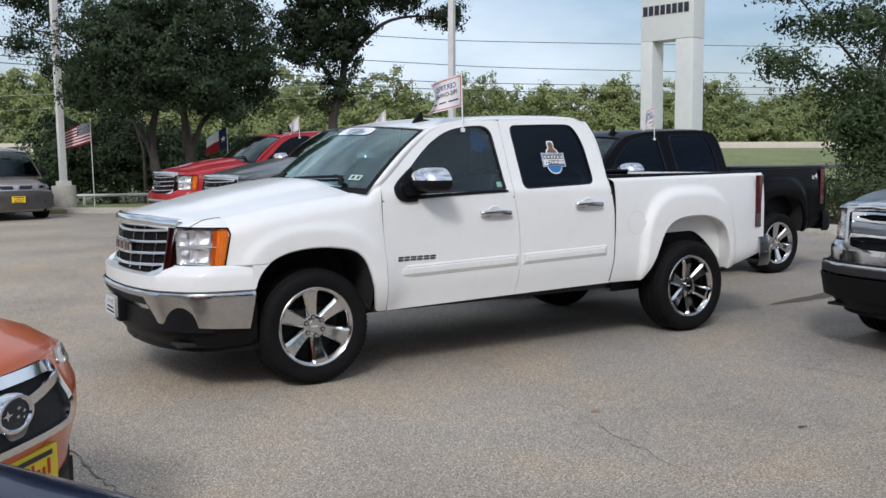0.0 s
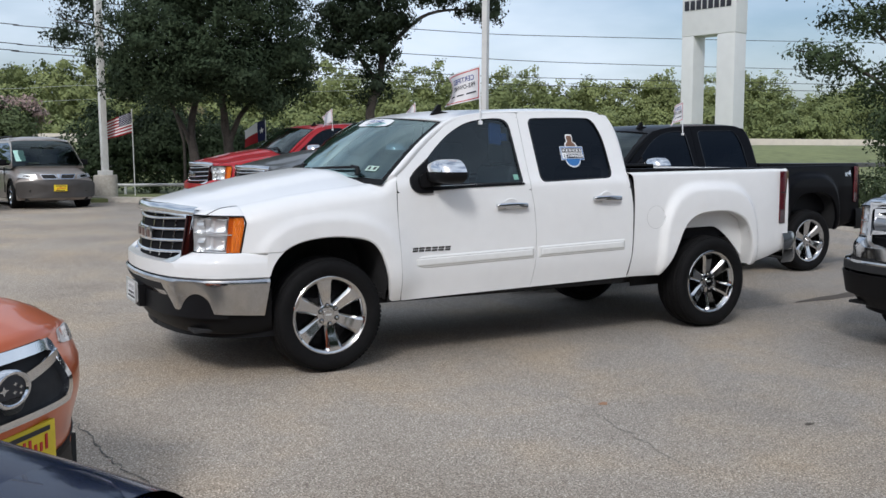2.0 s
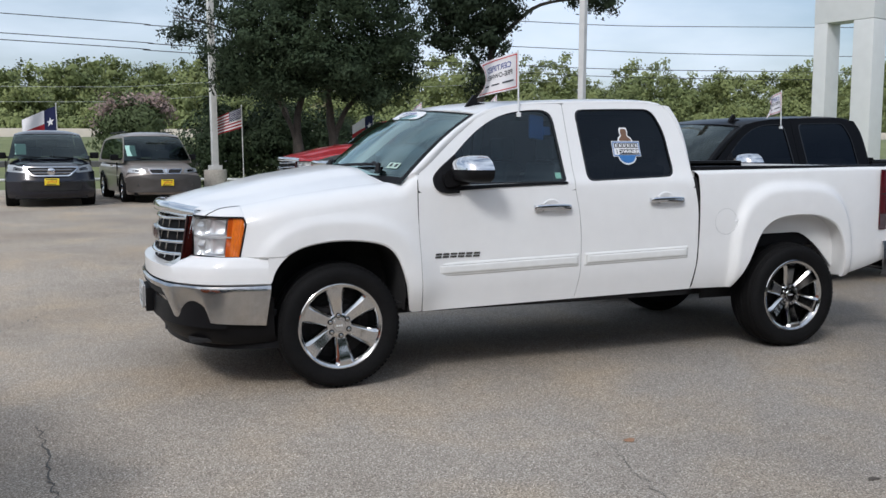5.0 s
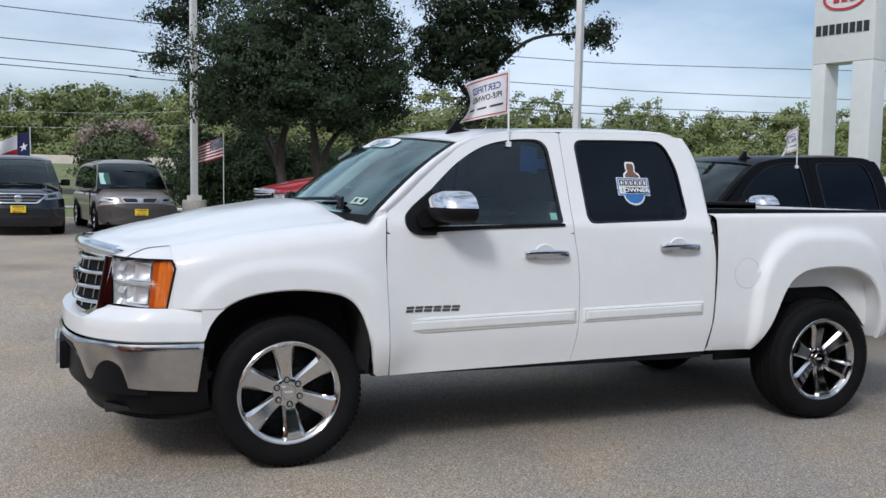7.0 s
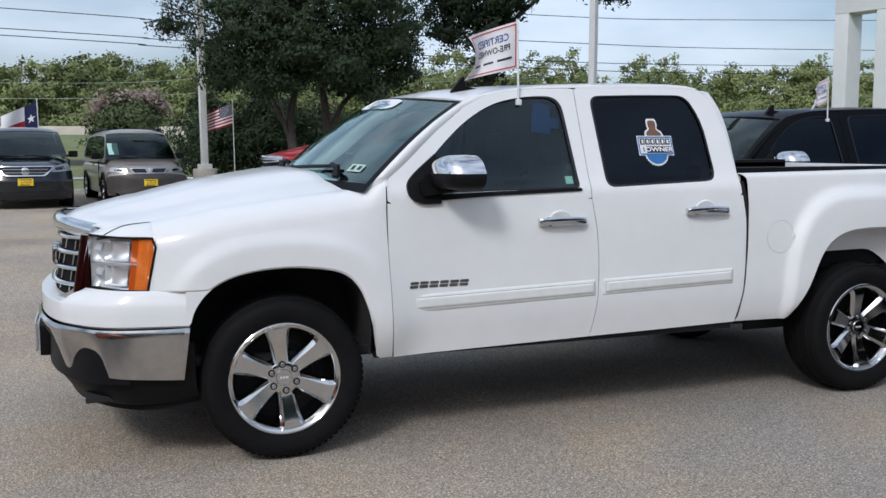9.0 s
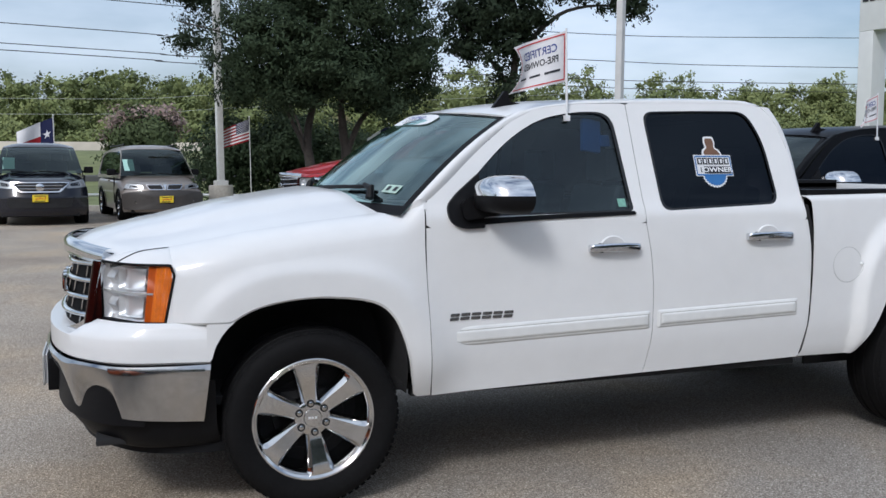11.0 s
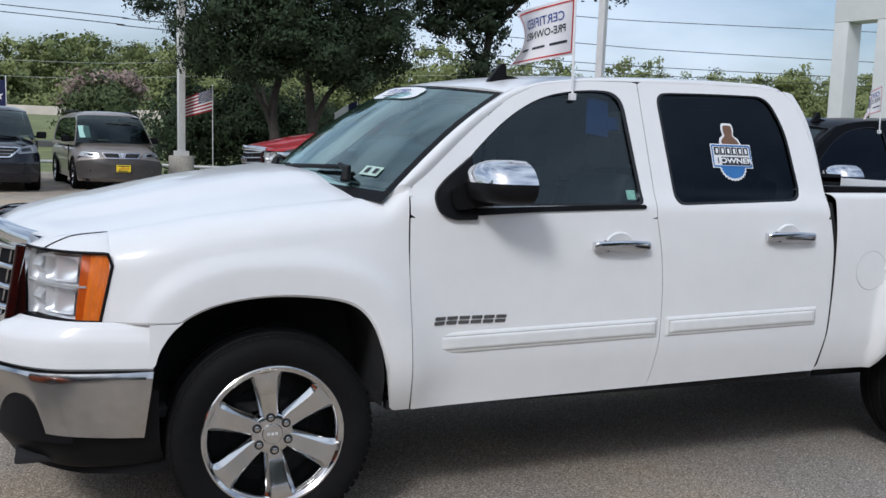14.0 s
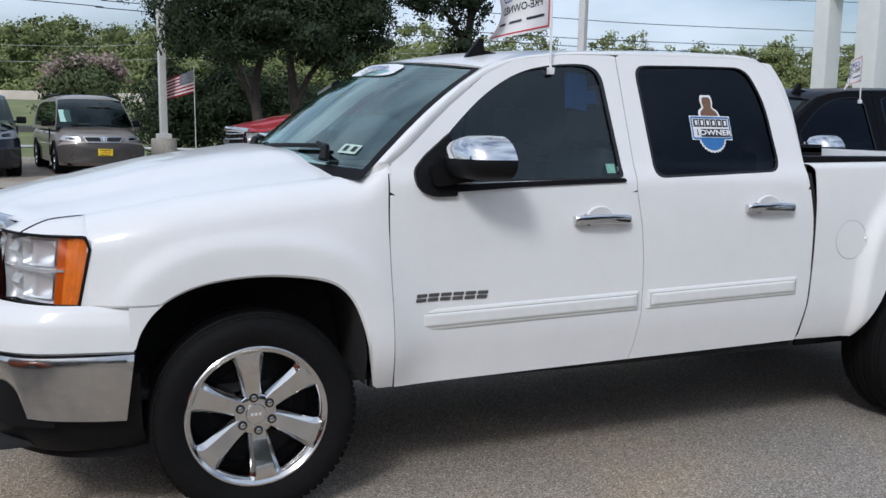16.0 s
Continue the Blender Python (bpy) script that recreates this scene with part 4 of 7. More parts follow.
    outer = rounded([(-0.73, 1.150), (-0.4, 1.168), (0.4, 1.168), (0.73, 1.150), (0.70, 0.83), (0.50, 0.775), (-0.50, 0.775), (-0.70, 0.83)], 0.05)
    inner = rounded([(-0.69, 1.108), (-0.4, 1.124), (0.4, 1.124), (0.69, 1.108), (0.662, 0.848), (0.49, 0.80), (-0.49, 0.80), (-0.662, 0.848)], 0.04)
    bm = ring(outer, inner, gp(-0.012), 144)
    part("grille_surround", bm, M_CHROME, grille, "chrome grille surround", smooth=50, thick=0.022)
    part("grille_cap", sheet(lambda u, v: (gx(lerp(-0.735, 0.735, u), 1.135) + 0.014 - 0.042 * math.sin(math.pi * v) ** 0.7, lerp(-0.735, 0.735, u), along([(0.0, 1.150), (0.42, 1.150), (0.735, 1.132)], abs(lerp(-0.735, 0.735, u))) - 0.040 * math.cos(math.pi * v)), 48, 12), M_CHROME, grille, "thick rounded chrome grille cap", smooth=60)
    part("grille_backing", sheet(lambda u, v: (gx(lerp(-0.70, 0.70, u), lerp(0.80, 1.15, v)) + 0.036, lerp(-0.70, 0.70, u), lerp(0.80, 1.15, v)), 14, 4), M_GRILLEDARK, grille, thick=0.01)
    if style == "chrome_bars":
        for z in (1.098, 1.022, 0.946, 0.870):
            bm = sheet(lambda u, v: (gx(lerp(-0.655, 0.655, u), z) + 0.018 - 0.016 * math.cos(math.pi * (v - 0.5)), lerp(-0.655, 0.655, u), z - 0.022 * math.cos(math.pi * (u - 0.5)) + 0.0095 * math.sin(math.pi * (v - 0.5))), 28, 10)
            part("grille_bar", bm, M_CHROME, grille, thick=0.006)
        for y in (-0.50, -0.34, -0.17, 0.17, 0.34, 0.50):
            part("grille_post", sheet(lambda u, v: (gx(y, lerp(0.82, 1.12, u)) + 0.024, y + lerp(-0.007, 0.007, v), lerp(0.82, 1.12, u)), 6, 2), M_DULLCHROME, grille, thick=0.006)
        for k, y in enumerate((-0.15, 0.0, 0.15)):
            part("emblem_block", box(gx(y, 0.97) - 0.006, y - 0.058, 0.925, gx(y, 0.97) + 0.02, y + 0.058, 1.01, 0.012), M_CHROME, grille, "emblem shape with chrome edge")
            part("emblem_inlay", box(gx(y, 0.97) - 0.009, y - 0.045, 0.938, gx(y, 0.97) + 0.01, y + 0.045, 0.997, 0.006), M_EMBLEM if full else M_DULLCHROME, grille)
        for side in (-1, 1):
            part("grille_end_post", sheet(lambda u, v: (lerp(gx(0.70, lerp(0.80, 1.118, u)) + 0.004, -0.889, v ** 3) - 0.046 * math.sin(math.pi * lerp(0.12, 1.0, v)) ** 0.6, side * lerp(0.660, 0.724, v), lerp(0.80, 1.118, u)), 8, 12), M_REDCHROME, grille, "chrome post with a dark red reflection in its colour", thick=0.004)
    else:
        bm = sheet(lambda u, v: (gx(lerp(-0.655, 0.655, u), 0.985) - 0.004 + 0.02 * (2 * v - 1) ** 2, lerp(-0.655, 0.655, u), lerp(0.94, 1.03, v)), 28, 6)
        part("grille_bar", bm, body, grille, "silver cross bar", thick=0.02)
        for z0, z1 in ((1.028, 1.108), (0.80, 0.935)):
            o = rounded([(-0.655, z0), (-0.665, z1), (0.665, z1), (0.655, z0)], 0.02)
            n = rounded([(-0.635, z0 + 0.018), (-0.645, z1 - 0.018), (0.645, z1 - 0.018), (0.635, z0 + 0.018)], 0.015)
            part("grille_frame", ring(o, n, gp(-0.014), 120, centre=Vector((0, (z0 + z1) / 2)), rows=2), M_CHROME, grille, thick=0.012)
        part("emblem_block", box(gx(0, 0.985) - 0.03, -0.13, 0.95, gx(0, 0.985) + 0.01, 0.13, 1.02, 0.012), M_YELLOW, grille)
        for z in (1.09, 1.06, 0.91, 0.88):
            part("grille_mesh_bar", tube([(gx(y, z) + 0.03, y, z) for y in (k * 0.13 - 0.65 for k in range(11))], 0.006, 6), M_PLASTIC, grille)
    # painted bumper top, chrome bumper, black valance
    plan = [(-1.12, 0), (-1.10, 0.35), (-1.035, 0.65), (-0.93, 0.84), (-0.79, 0.965), (-0.60, 1.012), (-0.462, 1.034)]
    fascia = plan_strip(plan if style == "chrome_bars" else [(x + 0.03, y - 0.02) for x, y in plan], [(0.703, 0.0, 0.0), (0.712, 0.012, 0.010), (0.80, 0.012, 0.008), (0.820, 0.002, 0.003), (0.838, -0.022, -0.003), (0.856, -0.05, -0.008), (0.870, -0.085, -0.025)], 56)
    for q in fascia.verts:
        q.co.z = lerp(q.co.z, min(q.co.z, 0.80), step(0.745, 0.675, abs(q.co.y)))
    part("bumper_top", fascia, body if style == "chrome_bars" else M_DULLCHROME, root, thick=0.006)
    part("bumper_gap", plan_strip(plan, [(0.685, -0.02, 0.0), (0.715, -0.02, 0.0)], 50), M_DARK, root)
    wide = [(-1.14, 0), (-1.12, 0.35), (-1.06, 0.65), (-0.95, 0.86), (-0.81, 0.99), (-0.62, 1.04), (-0.462, 1.048)]
    def bumper(u, v):
        s = 2 * u - 1
        p = curve([(*q, 0) for q in wide], abs(s))
        low = along([(0.0, 0.572), (0.30, 0.572), (0.36, 0.48), (0.62, 0.475), (1.0, 0.447)], abs(s))
        if 0.38 < abs(s) < 0.64:
            low = max(low, 0.455 + math.sqrt(max(0, 1 - ((abs(s) - 0.508) / 0.112) ** 2)) * 0.150)
        z = lerp(low, 0.698, v)
        o = 0.012 - 0.055 * (1 - v) ** 1.3 - 0.014 * step(0.92, 1.0, v)
        p.x -= 0.030 * (1 - v) * abs(s) ** 6
        return (p.x - o * (1 - abs(s) ** 3), math.copysign(p.y + o * abs(s) ** 3, s) if s else 0.0, z)
    part("front_bumper", sheet(bumper, 160, 12), M_DULLCHROME, root, "dull chrome front bumper", thick=0.008)
    for side in (-1, 1):
        part("bumper_slot", plan_strip(wide, [(0.603, -0.022, 0.0), (0.630, -0.006, 0.0), (0.657, 0.006, 0.0)], 60, side * 0.30), M_DARK, root)
        fl = part("fog_lamp_recess", plan_strip(wide, [(0.44, -0.03, -0.03), (0.60, -0.04, -0.03)], 40, side * 0.72), M_PLASTIC, root)
        bm = lathe([(0.0, 0.0), (0.055, 0.0), (0.062, 0.01), (0.062, 0.05)], 24)
        q = curve([(*p, 0) for p in wide], 0.505)
        bmesh.ops.transform(bm, matrix=pose(q.x + 0.055, side * (q.y - 0.03), 0.49, 0, 0, -60 if side < 0 else -120), verts=bm.verts)
        part("fog_lamp", bm, M_PLASTIC, root)
    part("valance", plan_strip([(x + 0.012, y - 0.015) for x, y in wide], [(0.325, -0.13, -0.12), (0.335, -0.11, -0.10), (0.40, -0.06, -0.06), (0.455, -0.045, -0.05), (0.62, -0.03, -0.03)], 50), M_PLASTIC, root, "black plastic valance", thick=0.01)
    if style == "split_bar":
        def low_cover(u, v):
            s = (2 * u - 1) * 0.80
            p = curve([(*q, 0) for q in wide], abs(s))
            return (p.x - 0.016 + 0.05 * (1 - v), math.copysign(p.y + 0.012, s) if s else 0.0, lerp(0.42, 0.60, v))
        part("lower_cover", sheet(low_cover, 60, 6), M_PLASTIC, root, "black plastic lower bumper", thick=0.008)
        for side in (-1, 1):
            part("bumper_slot", plan_strip(wide, [(0.615, 0.004, 0.004), (0.62, 0.016, 0.014), (0.675, 0.016, 0.014), (0.68, 0.004, 0.004)], 60, side * 0.66), M_DARK, root)
    part("air_dam", plan_strip([(x + 0.13, y - 0.12) for x, y in wide], [(0.285, 0.0, 0.0), (0.35, -0.01, -0.01)], 50), M_PLASTIC, root, thick=0.02)
    # underside
    part("skid_panel", box(-0.93, -0.86, 0.335, -0.3, 0.86, 0.36, 0.01), M_DARK, root)
    part("frame_rail", box(-0.7, -0.42, 0.36, 4.5, -0.30, 0.52, 0.01), M_DARK, root)
    part("frame_rail", box(-0.7, 0.30, 0.36, 4.5, 0.42, 0.52, 0.01), M_DARK, root)
    part("floor_pan", box(-0.5, -0.90, 0.485, 2.68, 0.90, 0.52), M_DARK, root)
    part("rear_axle", tube([(3.60, -0.8, 0.40), (3.60, 0.8, 0.40)], 0.06, 12), M_DARK, root)
    part("front_axle", tube([(0.0, -0.8, 0.36), (0.0, 0.8, 0.36)], 0.05, 12), M_DARK, root)
    part("engine_block", box(-0.85, -0.50, 0.40, 0.5, 0.50, 1.02), M_DARK, root)
    part("exhaust", tube([(0.8, 0.3, 0.42), (2.5, 0.35, 0.42), (3.0, 0.5, 0.42)], 0.08, 12), M_DARK, root)
    part("spare_wheel", lathe([(0.0, 0.30), (0.2, 0.30), (0.25, 0.34), (0.25, 0.42), (0.38, 0.42), (0.38, 0.62)], 32, "z", None), M_DARK, root).matrix_basis = pose(4.1, 0, 0.06)
    for side in (-1, 1):
        part("rocker", box(0.46, side * 0.93, 0.455, 2.66, side * 0.88, 0.50, 0.01), M_DARK, root)
    part("gap_shadow_strip", box(2.668, -0.93, 0.52, 2.684, 0.93, 1.33), M_DARK, root)
    # roof aerial fin
    part("roof_aerial", prism([(1.02, 1.835), (1.085, 1.92), (1.105, 1.92), (1.112, 1.868), (1.17, 1.86), (1.17, 1.835)], lambda v: (v[0], -0.565, v[1] - 0.005), lambda v: (v[0], -0.535, v[1] - 0.005)), M_PLASTIC, root, "black roof aerial fin")
    # cabin
    part("dashboard", sheet(lambda u, v: (0.36 + 0.55 * u + 0.1 * (2 * v - 1) ** 2, lerp(-0.84, 0.84, v), 1.325 - 0.02 * u - 0.30 * step(0.75, 1.0, u) + 0.02 * math.sin(6 * v)), 14, 20), M_CABIN, root)
    for y in (-0.42, 0.42):
        for x, tall in ((1.45, 1.0), (2.25, 0.96)):
            seat = new("seat")
            seat.parent = root
            part("seat_cushion", box(x - 0.32, y - 0.26, 0.70, x + 0.18, y + 0.26, 0.90, 0.05, 3), M_CABIN, seat)
            bm = box(-0.07, -0.26, 0.0, 0.07, 0.26, 0.62, 0.05, 3)
            bmesh.ops.transform(bm, matrix=pose(x + 0.16, y, 0.82, 0, 14, 0), verts=bm.verts)
            part("seat_back", bm, M_CABIN, seat)
            part("head_rest", box(x + 0.25, y - 0.13, 1.45, x + 0.36, y + 0.13, 1.63, 0.04, 3), M_CABIN, seat)
    bm = bmesh.new()
    tube([(0.19 * math.cos(a), 0.19 * math.sin(a), 0) for a in (k * math.pi / 16 for k in range(33))], 0.016, 8, bm)
    tube([(-0.19, 0, 0), (0, 0, -0.02), (0.19, 0, 0)], 0.022, 6, bm)
    bmesh.ops.transform(bm, matrix=pose(0.98, -0.42, 1.22, 0, -64, 0), verts=bm.verts)
    part("steering_wheel", bm, M_PLASTIC, root)
    part("inner_mirror", box(0.84, -0.11, 1.70, 0.87, 0.11, 1.76, 0.01), M_PLASTIC, root)
    part("headliner", box(1.12, -0.62, 1.775, 2.36, 0.62, 1.785), M_CABIN, root)
    part("cabin_floor", box(0.5, -0.88, 0.53, 2.64, 0.88, 0.56), M_CABIN, root)
    part("door_lining", box(0.62, -0.93, 0.55, 2.62, -0.90, 1.30), M_CABIN, root)
    part("door_lining", box(0.62, 0.90, 0.55, 2.62, 0.93, 1.30), M_CABIN, root)
    for side in (-1, 1):
        v0 = 0.10 if side < 0 else 0.52
        wp = part("wiper", tube([ws(lerp(0.10, 0.045, k / 10), v0 + 0.05 + 0.30 * k / 10, 0.02) for k in range(11)], 0.010, 6), M_PLASTIC, root, "black wiper blade")
        part("wiper_arm", tube([ws(0.00, v0 + 0.02, 0.022), ws(0.05, v0 + 0.025, 0.045), ws(0.095, v0 + 0.075, 0.035)], [0.022, 0.018, 0.010], 8), M_PLASTIC, wp)
    return root


def v_is_white(m):
    return m is M_WHITE


TRUCK_AT = Matrix.Translation((0, 1.0, 0))
white_truck = make_pickup("glossy white crew-cab pickup with chrome grille and wheels", M_WHITE, TRUCK_AT)

# ---- ground and far field ----
def ground_z(x, y):
    """The lot is level round the truck, rises a little behind it, and the far verge climbs to the road."""
    return 0.20 * step(3.6, 8.4, y) + 2.1 * step(28, 57, y + 0.13 * x)


def ground_sheet():
    ys = [-3000, -300, -60, -20, -8, 0, 3.6, 4.2, 5.0, 5.8, 6.6, 7.4, 8.4, 14, 20, 24.2, *[26 + 2 * k for k in range(24)], 80, 95, 120, 200, 700, 3000]
    xs = [-3000, -600, -150, -60, -40, -20, -5, 0, 5, 9, 13, 20, 30, 40, 50, 60, 80, 110, 150, 300, 600, 3000]
    bm = bmesh.new()
    vs = [[bm.verts.new((x, y, ground_z(x, y))) for y in ys] for x in xs]
    for i in range(len(xs) - 1):
        for j in range(len(ys) - 1):
            f = bm.faces.new((vs[i][j], vs[i + 1][j], vs[i + 1][j + 1], vs[i][j + 1]))
            if ys[j] >= 24.2 or (xs[i] >= 13 and ys[j] >= 0):
                f.material_index = 1
    return bm


gr = tagged(part("ground", ground_sheet(), M_PAVING), "worn pale chip-seal parking lot paving with grass beyond", "ground", kind="structure")
gr.data.materials.append(M_FIELD)


def strip_on_ground(name, pts, width, height, material, label, category, up=0.0):
    """A band laid along pts on the ground, with a square section."""
    bm = bmesh.new()
    rows = []
    for i, p in enumerate(pts):
        a, b = Vector(pts[max(0, i - 1)]), Vector(pts[min(len(pts) - 1, i + 1)])
        d = (b - a).normalized()
        n = Vector((-d.y, d.x)) * width / 2
        z = ground_z(*p) + up
        rows.append([bm.verts.new((p[0] + s * n.x, p[1] + s * n.y, z + h)) for s, h in ((-1, -0.3), (-1, height - 0.02), (-0.92, height), (0.92, height), (1, height - 0.02), (1, -0.3))])
    for a, b in zip(rows, rows[1:]):
        for k in range(5):
            bm.faces.new((a[k], a[k + 1], b[k + 1], b[k]))
    bm.faces.new(rows[0]); bm.faces.new(rows[-1][::-1])
    return tagged(part(name, bm, material), label, category, kind="structure")


far_line = lambda off: [(x, 58 + off - 0.13 * x) for x in range(-120, 181, 10)]
strip_on_ground("road_far", far_line(4.5), 8.0, 0.03, M_ROAD, "pale distant highway pavement", "road")
strip_on_ground("rail_wall", far_line(10.0), 0.3, 0.75, M_WALL, "low pale concrete road barrier", "barrier")
strip_on_ground("road_access", [(x, 40 - 0.13 * x) for x in range(-60, 101, 4)], 4.2, 0.03, mat("access_asphalt", (0.085, 0.085, 0.085), 0.9, vary=0.2, scale=1.0), "dark asphalt access road beyond the lot", "road")
strip_on_ground("kerb", [(-30, 24.2), (-8, 24.2), (0.6, 24.2), (1.3, 23.9), (1.5, 22.2), (2.0, 21.4), (3.0, 20.6), (3.6, 20.1)], 0.28, 0.15, M_CONC, "worn concrete kerb round the planted strip", "kerb")
strip_on_ground("kerb", [(3.6, 20.1), (6, 18.7), (9, 17.0), (12.6, 14.6), (13.0, 6), (13.0, 0), (13.0, -20)], 0.28, 0.15, M_CONC, "worn concrete kerb beside the parking rows", "kerb")
strip_on_ground("planted_strip", [(1.75, 22.6), (2.9, 22.4), (4.5, 22.1), (7.0, 21.0), (10, 19.5), (13.5, 17)], 2.6, 0.12, M_FIELD, "narrow grass strip behind the kerb", "grass")

strip_on_ground("mulch_bed", [(14.3, 13.4), (14.3, 6), (14.3, -20)], 2.3, 0.11, mat("brown_mulch", (0.075, 0.05, 0.035), 0.95, vary=0.5, scale=6, bump=0.8, bump_scale=30), "dark brown mulch bed behind the kerb", "planting bed")
# low white pipe rail on posts
rail = thing("pipe_rail", "low white steel pipe rail on short posts", "rail")
part("rail_pipe", tube([(-9, 24.9, 0.62), (0.5, 24.9, 0.62), (3.0, 24.3, 0.58), (7.5, 23.6, 0.56)], 0.045, 8), M_GALV, rail)
for x, y in ((-9, 24.9), (-6, 24.9), (-3, 24.9), (0.5, 24.9), (3.0, 24.3), (5.2, 23.95), (7.5, 23.6)):
    part("rail_post", tube([(x, y, ground_z(x, y) - 0.05), (x, y, 0.60)], 0.04, 8), M_GALV, rail)


# cracks and stains in the paving
def crack(pts, width, seed):
    rnd = random.Random(seed)
    bm = bmesh.new()
    last = None
    n = 40
    for k in range(n + 1):
        p = curve([(*q, 0) for q in pts], k / n)
        w = width * (0.35 + rnd.random()) * math.sin(math.pi * min(0.97, max(0.03, k / n))) ** 0.5
        j = Vector((rnd.uniform(-0.02, 0.02), rnd.uniform(-0.02, 0.02), 0))
        a, b = bm.verts.new(p + j + Vector((w / 2, w / 3, 0.004))), bm.verts.new(p + j - Vector((w / 2, w / 3, -0.004)))
        if last:
            bm.faces.new((last[0], a, b, last[1]))
        last = (a, b)
    return bm


M_CRACK = mat("crack_fill", (0.13, 0.12, 0.105), 0.95, vary=0.3, scale=10)
M_OIL = mat("damp_stain", (0.085, 0.068, 0.052), 0.7, vary=0.3, scale=6)
M_RUST = mat("rust_mark", (0.34, 0.19, 0.11), 0.9, vary=0.25, scale=20)
for k, (pts, w) in enumerate(([[(3.11, -0.93), (3.15, -1.3), (3.24, -1.7), (3.28, -2.1), (3.4, -2.9), (3.3, -4.2)], 0.007], [[(1.05, -1.16), (1.0, -1.6), (0.88, -2.0), (0.85, -2.25), (0.7, -3.0)], 0.006],
                             [[(-1.82, -0.14), (-1.75, -0.6), (-1.72, -1.1), (-1.65, -1.52), (-1.45, -2.2)], 0.010], [[(-1.5, 4.5), (-2.0, 3.4), (-2.3, 2.6)], 0.010])):
    tagged(part("crack", crack(pts, w, k), M_CRACK, smooth=0), "thin dark crack in the worn paving", "crack", kind="stuff")


def blot(x, y, rx, ry, seed, turn=0.0):
    rnd = random.Random(seed)
    ph = [rnd.uniform(0, 6.28) for _ in range(4)]
    pts = []
    for k in range(36):
        a = k * math.pi / 18
        r = 1 + 0.16 * math.sin(2 * a + ph[0]) + 0.12 * math.sin(3 * a + ph[1]) + 0.08 * math.sin(7 * a + ph[2])
        u, v = rx * r * math.cos(a), ry * r * math.sin(a)
        pts.append((x + u * math.cos(turn) - v * math.sin(turn), y + u * math.sin(turn) + v * math.cos(turn)))
    return fill(pts, lambda v: (v[0], v[1], ground_z(*v) + 0.004))


tagged(part("stain", blot(6.35, 0.68, 0.78, 0.12, 1, 0.10), M_OIL, smooth=0), "dark damp stain on the paving", "stain", kind="stuff")
tagged(part("rust_mark", blot(1.13, -1.59, 0.035, 0.028, 2), M_RUST, smooth=0), "small orange rust mark on the paving", "stain", kind="stuff")
tagged(part("dark_spot", blot(1.88, -2.50, 0.030, 0.022, 3), M_OIL, smooth=0), "small dark spot on the paving", "stain", kind="stuff")


# ---- trees and shrubs ----
def leaf_cloud(blobs, count, size, seed, clump=0.22, per=26, flat=0.75, broad=0.45, shell=0.42):
    """Vertices and faces of many small leaves, gathered in twigs that fill the blobs: (centre, radii)."""
    r = np.random.default_rng(seed)
    vol = np.array([b[1][0] * b[1][1] * b[1][2] for b in blobs]) ** 0.7
    twigs = max(1, count // per)
    pick = r.choice(len(blobs), twigs, p=vol / vol.sum())
    c, rad = np.array([b[0] for b in blobs], float)[pick], np.array([b[1] for b in blobs], float)[pick]
    d = r.normal(size=(twigs, 3))
    d /= np.linalg.norm(d, axis=1)[:, None]
    reach = r.random(twigs) ** shell * (1 + 0.12 * np.sin(5 * d[:, 0] + 3 * d[:, 2]) + r.normal(size=twigs) * 0.06)
    twig = c + d * rad * reach[:, None]
    cen = np.repeat(twig, per, axis=0) + r.normal(size=(twigs * per, 3)) * clump * np.array([1, 1, flat])
    n = len(cen)
    out = (cen - np.repeat(c, per, axis=0)) / np.repeat(rad, per, axis=0)
    out /= np.linalg.norm(out, axis=1)[:, None] + 1e-6
    tip = r.normal(size=(n, 3)); tip /= np.linalg.norm(tip, axis=1)[:, None]
    face = out + np.repeat(r.normal(size=(twigs, 3)) * 0.28, per, axis=0) + tip * 0.55
    a = np.cross(face, r.normal(size=(n, 3))); a /= np.linalg.norm(a, axis=1)[:, None]
    b = np.cross(face, a); b /= np.linalg.norm(b, axis=1)[:, None]
    s = size * r.uniform(0.6, 1.35, n)[:, None]
    verts = np.stack([cen - a * s, cen + b * s * broad, cen + a * s, cen - b * s * broad], 1).reshape(-1, 3)
    return verts, np.arange(4 * n).reshape(-1, 4)


def mesh_of(name, verts, faces, material, parent=None, label=""):
    me = bpy.data.meshes.new(name)
    me.vertices.add(len(verts)); me.vertices.foreach_set("co", np.asarray(verts, np.float32).ravel())
    k = faces.shape[1]
    me.loops.add(faces.size); me.loops.foreach_set("vertex_index", faces.astype(np.int32).ravel())
    me.polygons.add(len(faces)); me.polygons.foreach_set("loop_start", np.arange(0, faces.size, k, dtype=np.int32))
    me.update(calc_edges=True)
    me.materials.append(material)
    ob = new(name, me)
    if parent:
        ob.parent = parent
    return tagged(ob, label) if label else ob


def lumps(blobs, n, lo, hi, seed):
    """Smaller clumps of foliage set over the outside of a crown's blobs."""
    r = np.random.default_rng(seed)
    vol = np.array([b[1][0] * b[1][1] * b[1][2] for b in blobs]) ** 0.7
    out = []
    for k in r.choice(len(blobs), n, p=vol / vol.sum()):
        d = r.normal(size=3)
        d /= np.linalg.norm(d)
        q = r.uniform(lo, hi)
        out.append((tuple(np.array(blobs[k][0]) + d * np.array(blobs[k][1]) * r.uniform(0.62, 0.86)), (q, q, q * 0.62)))
    return out


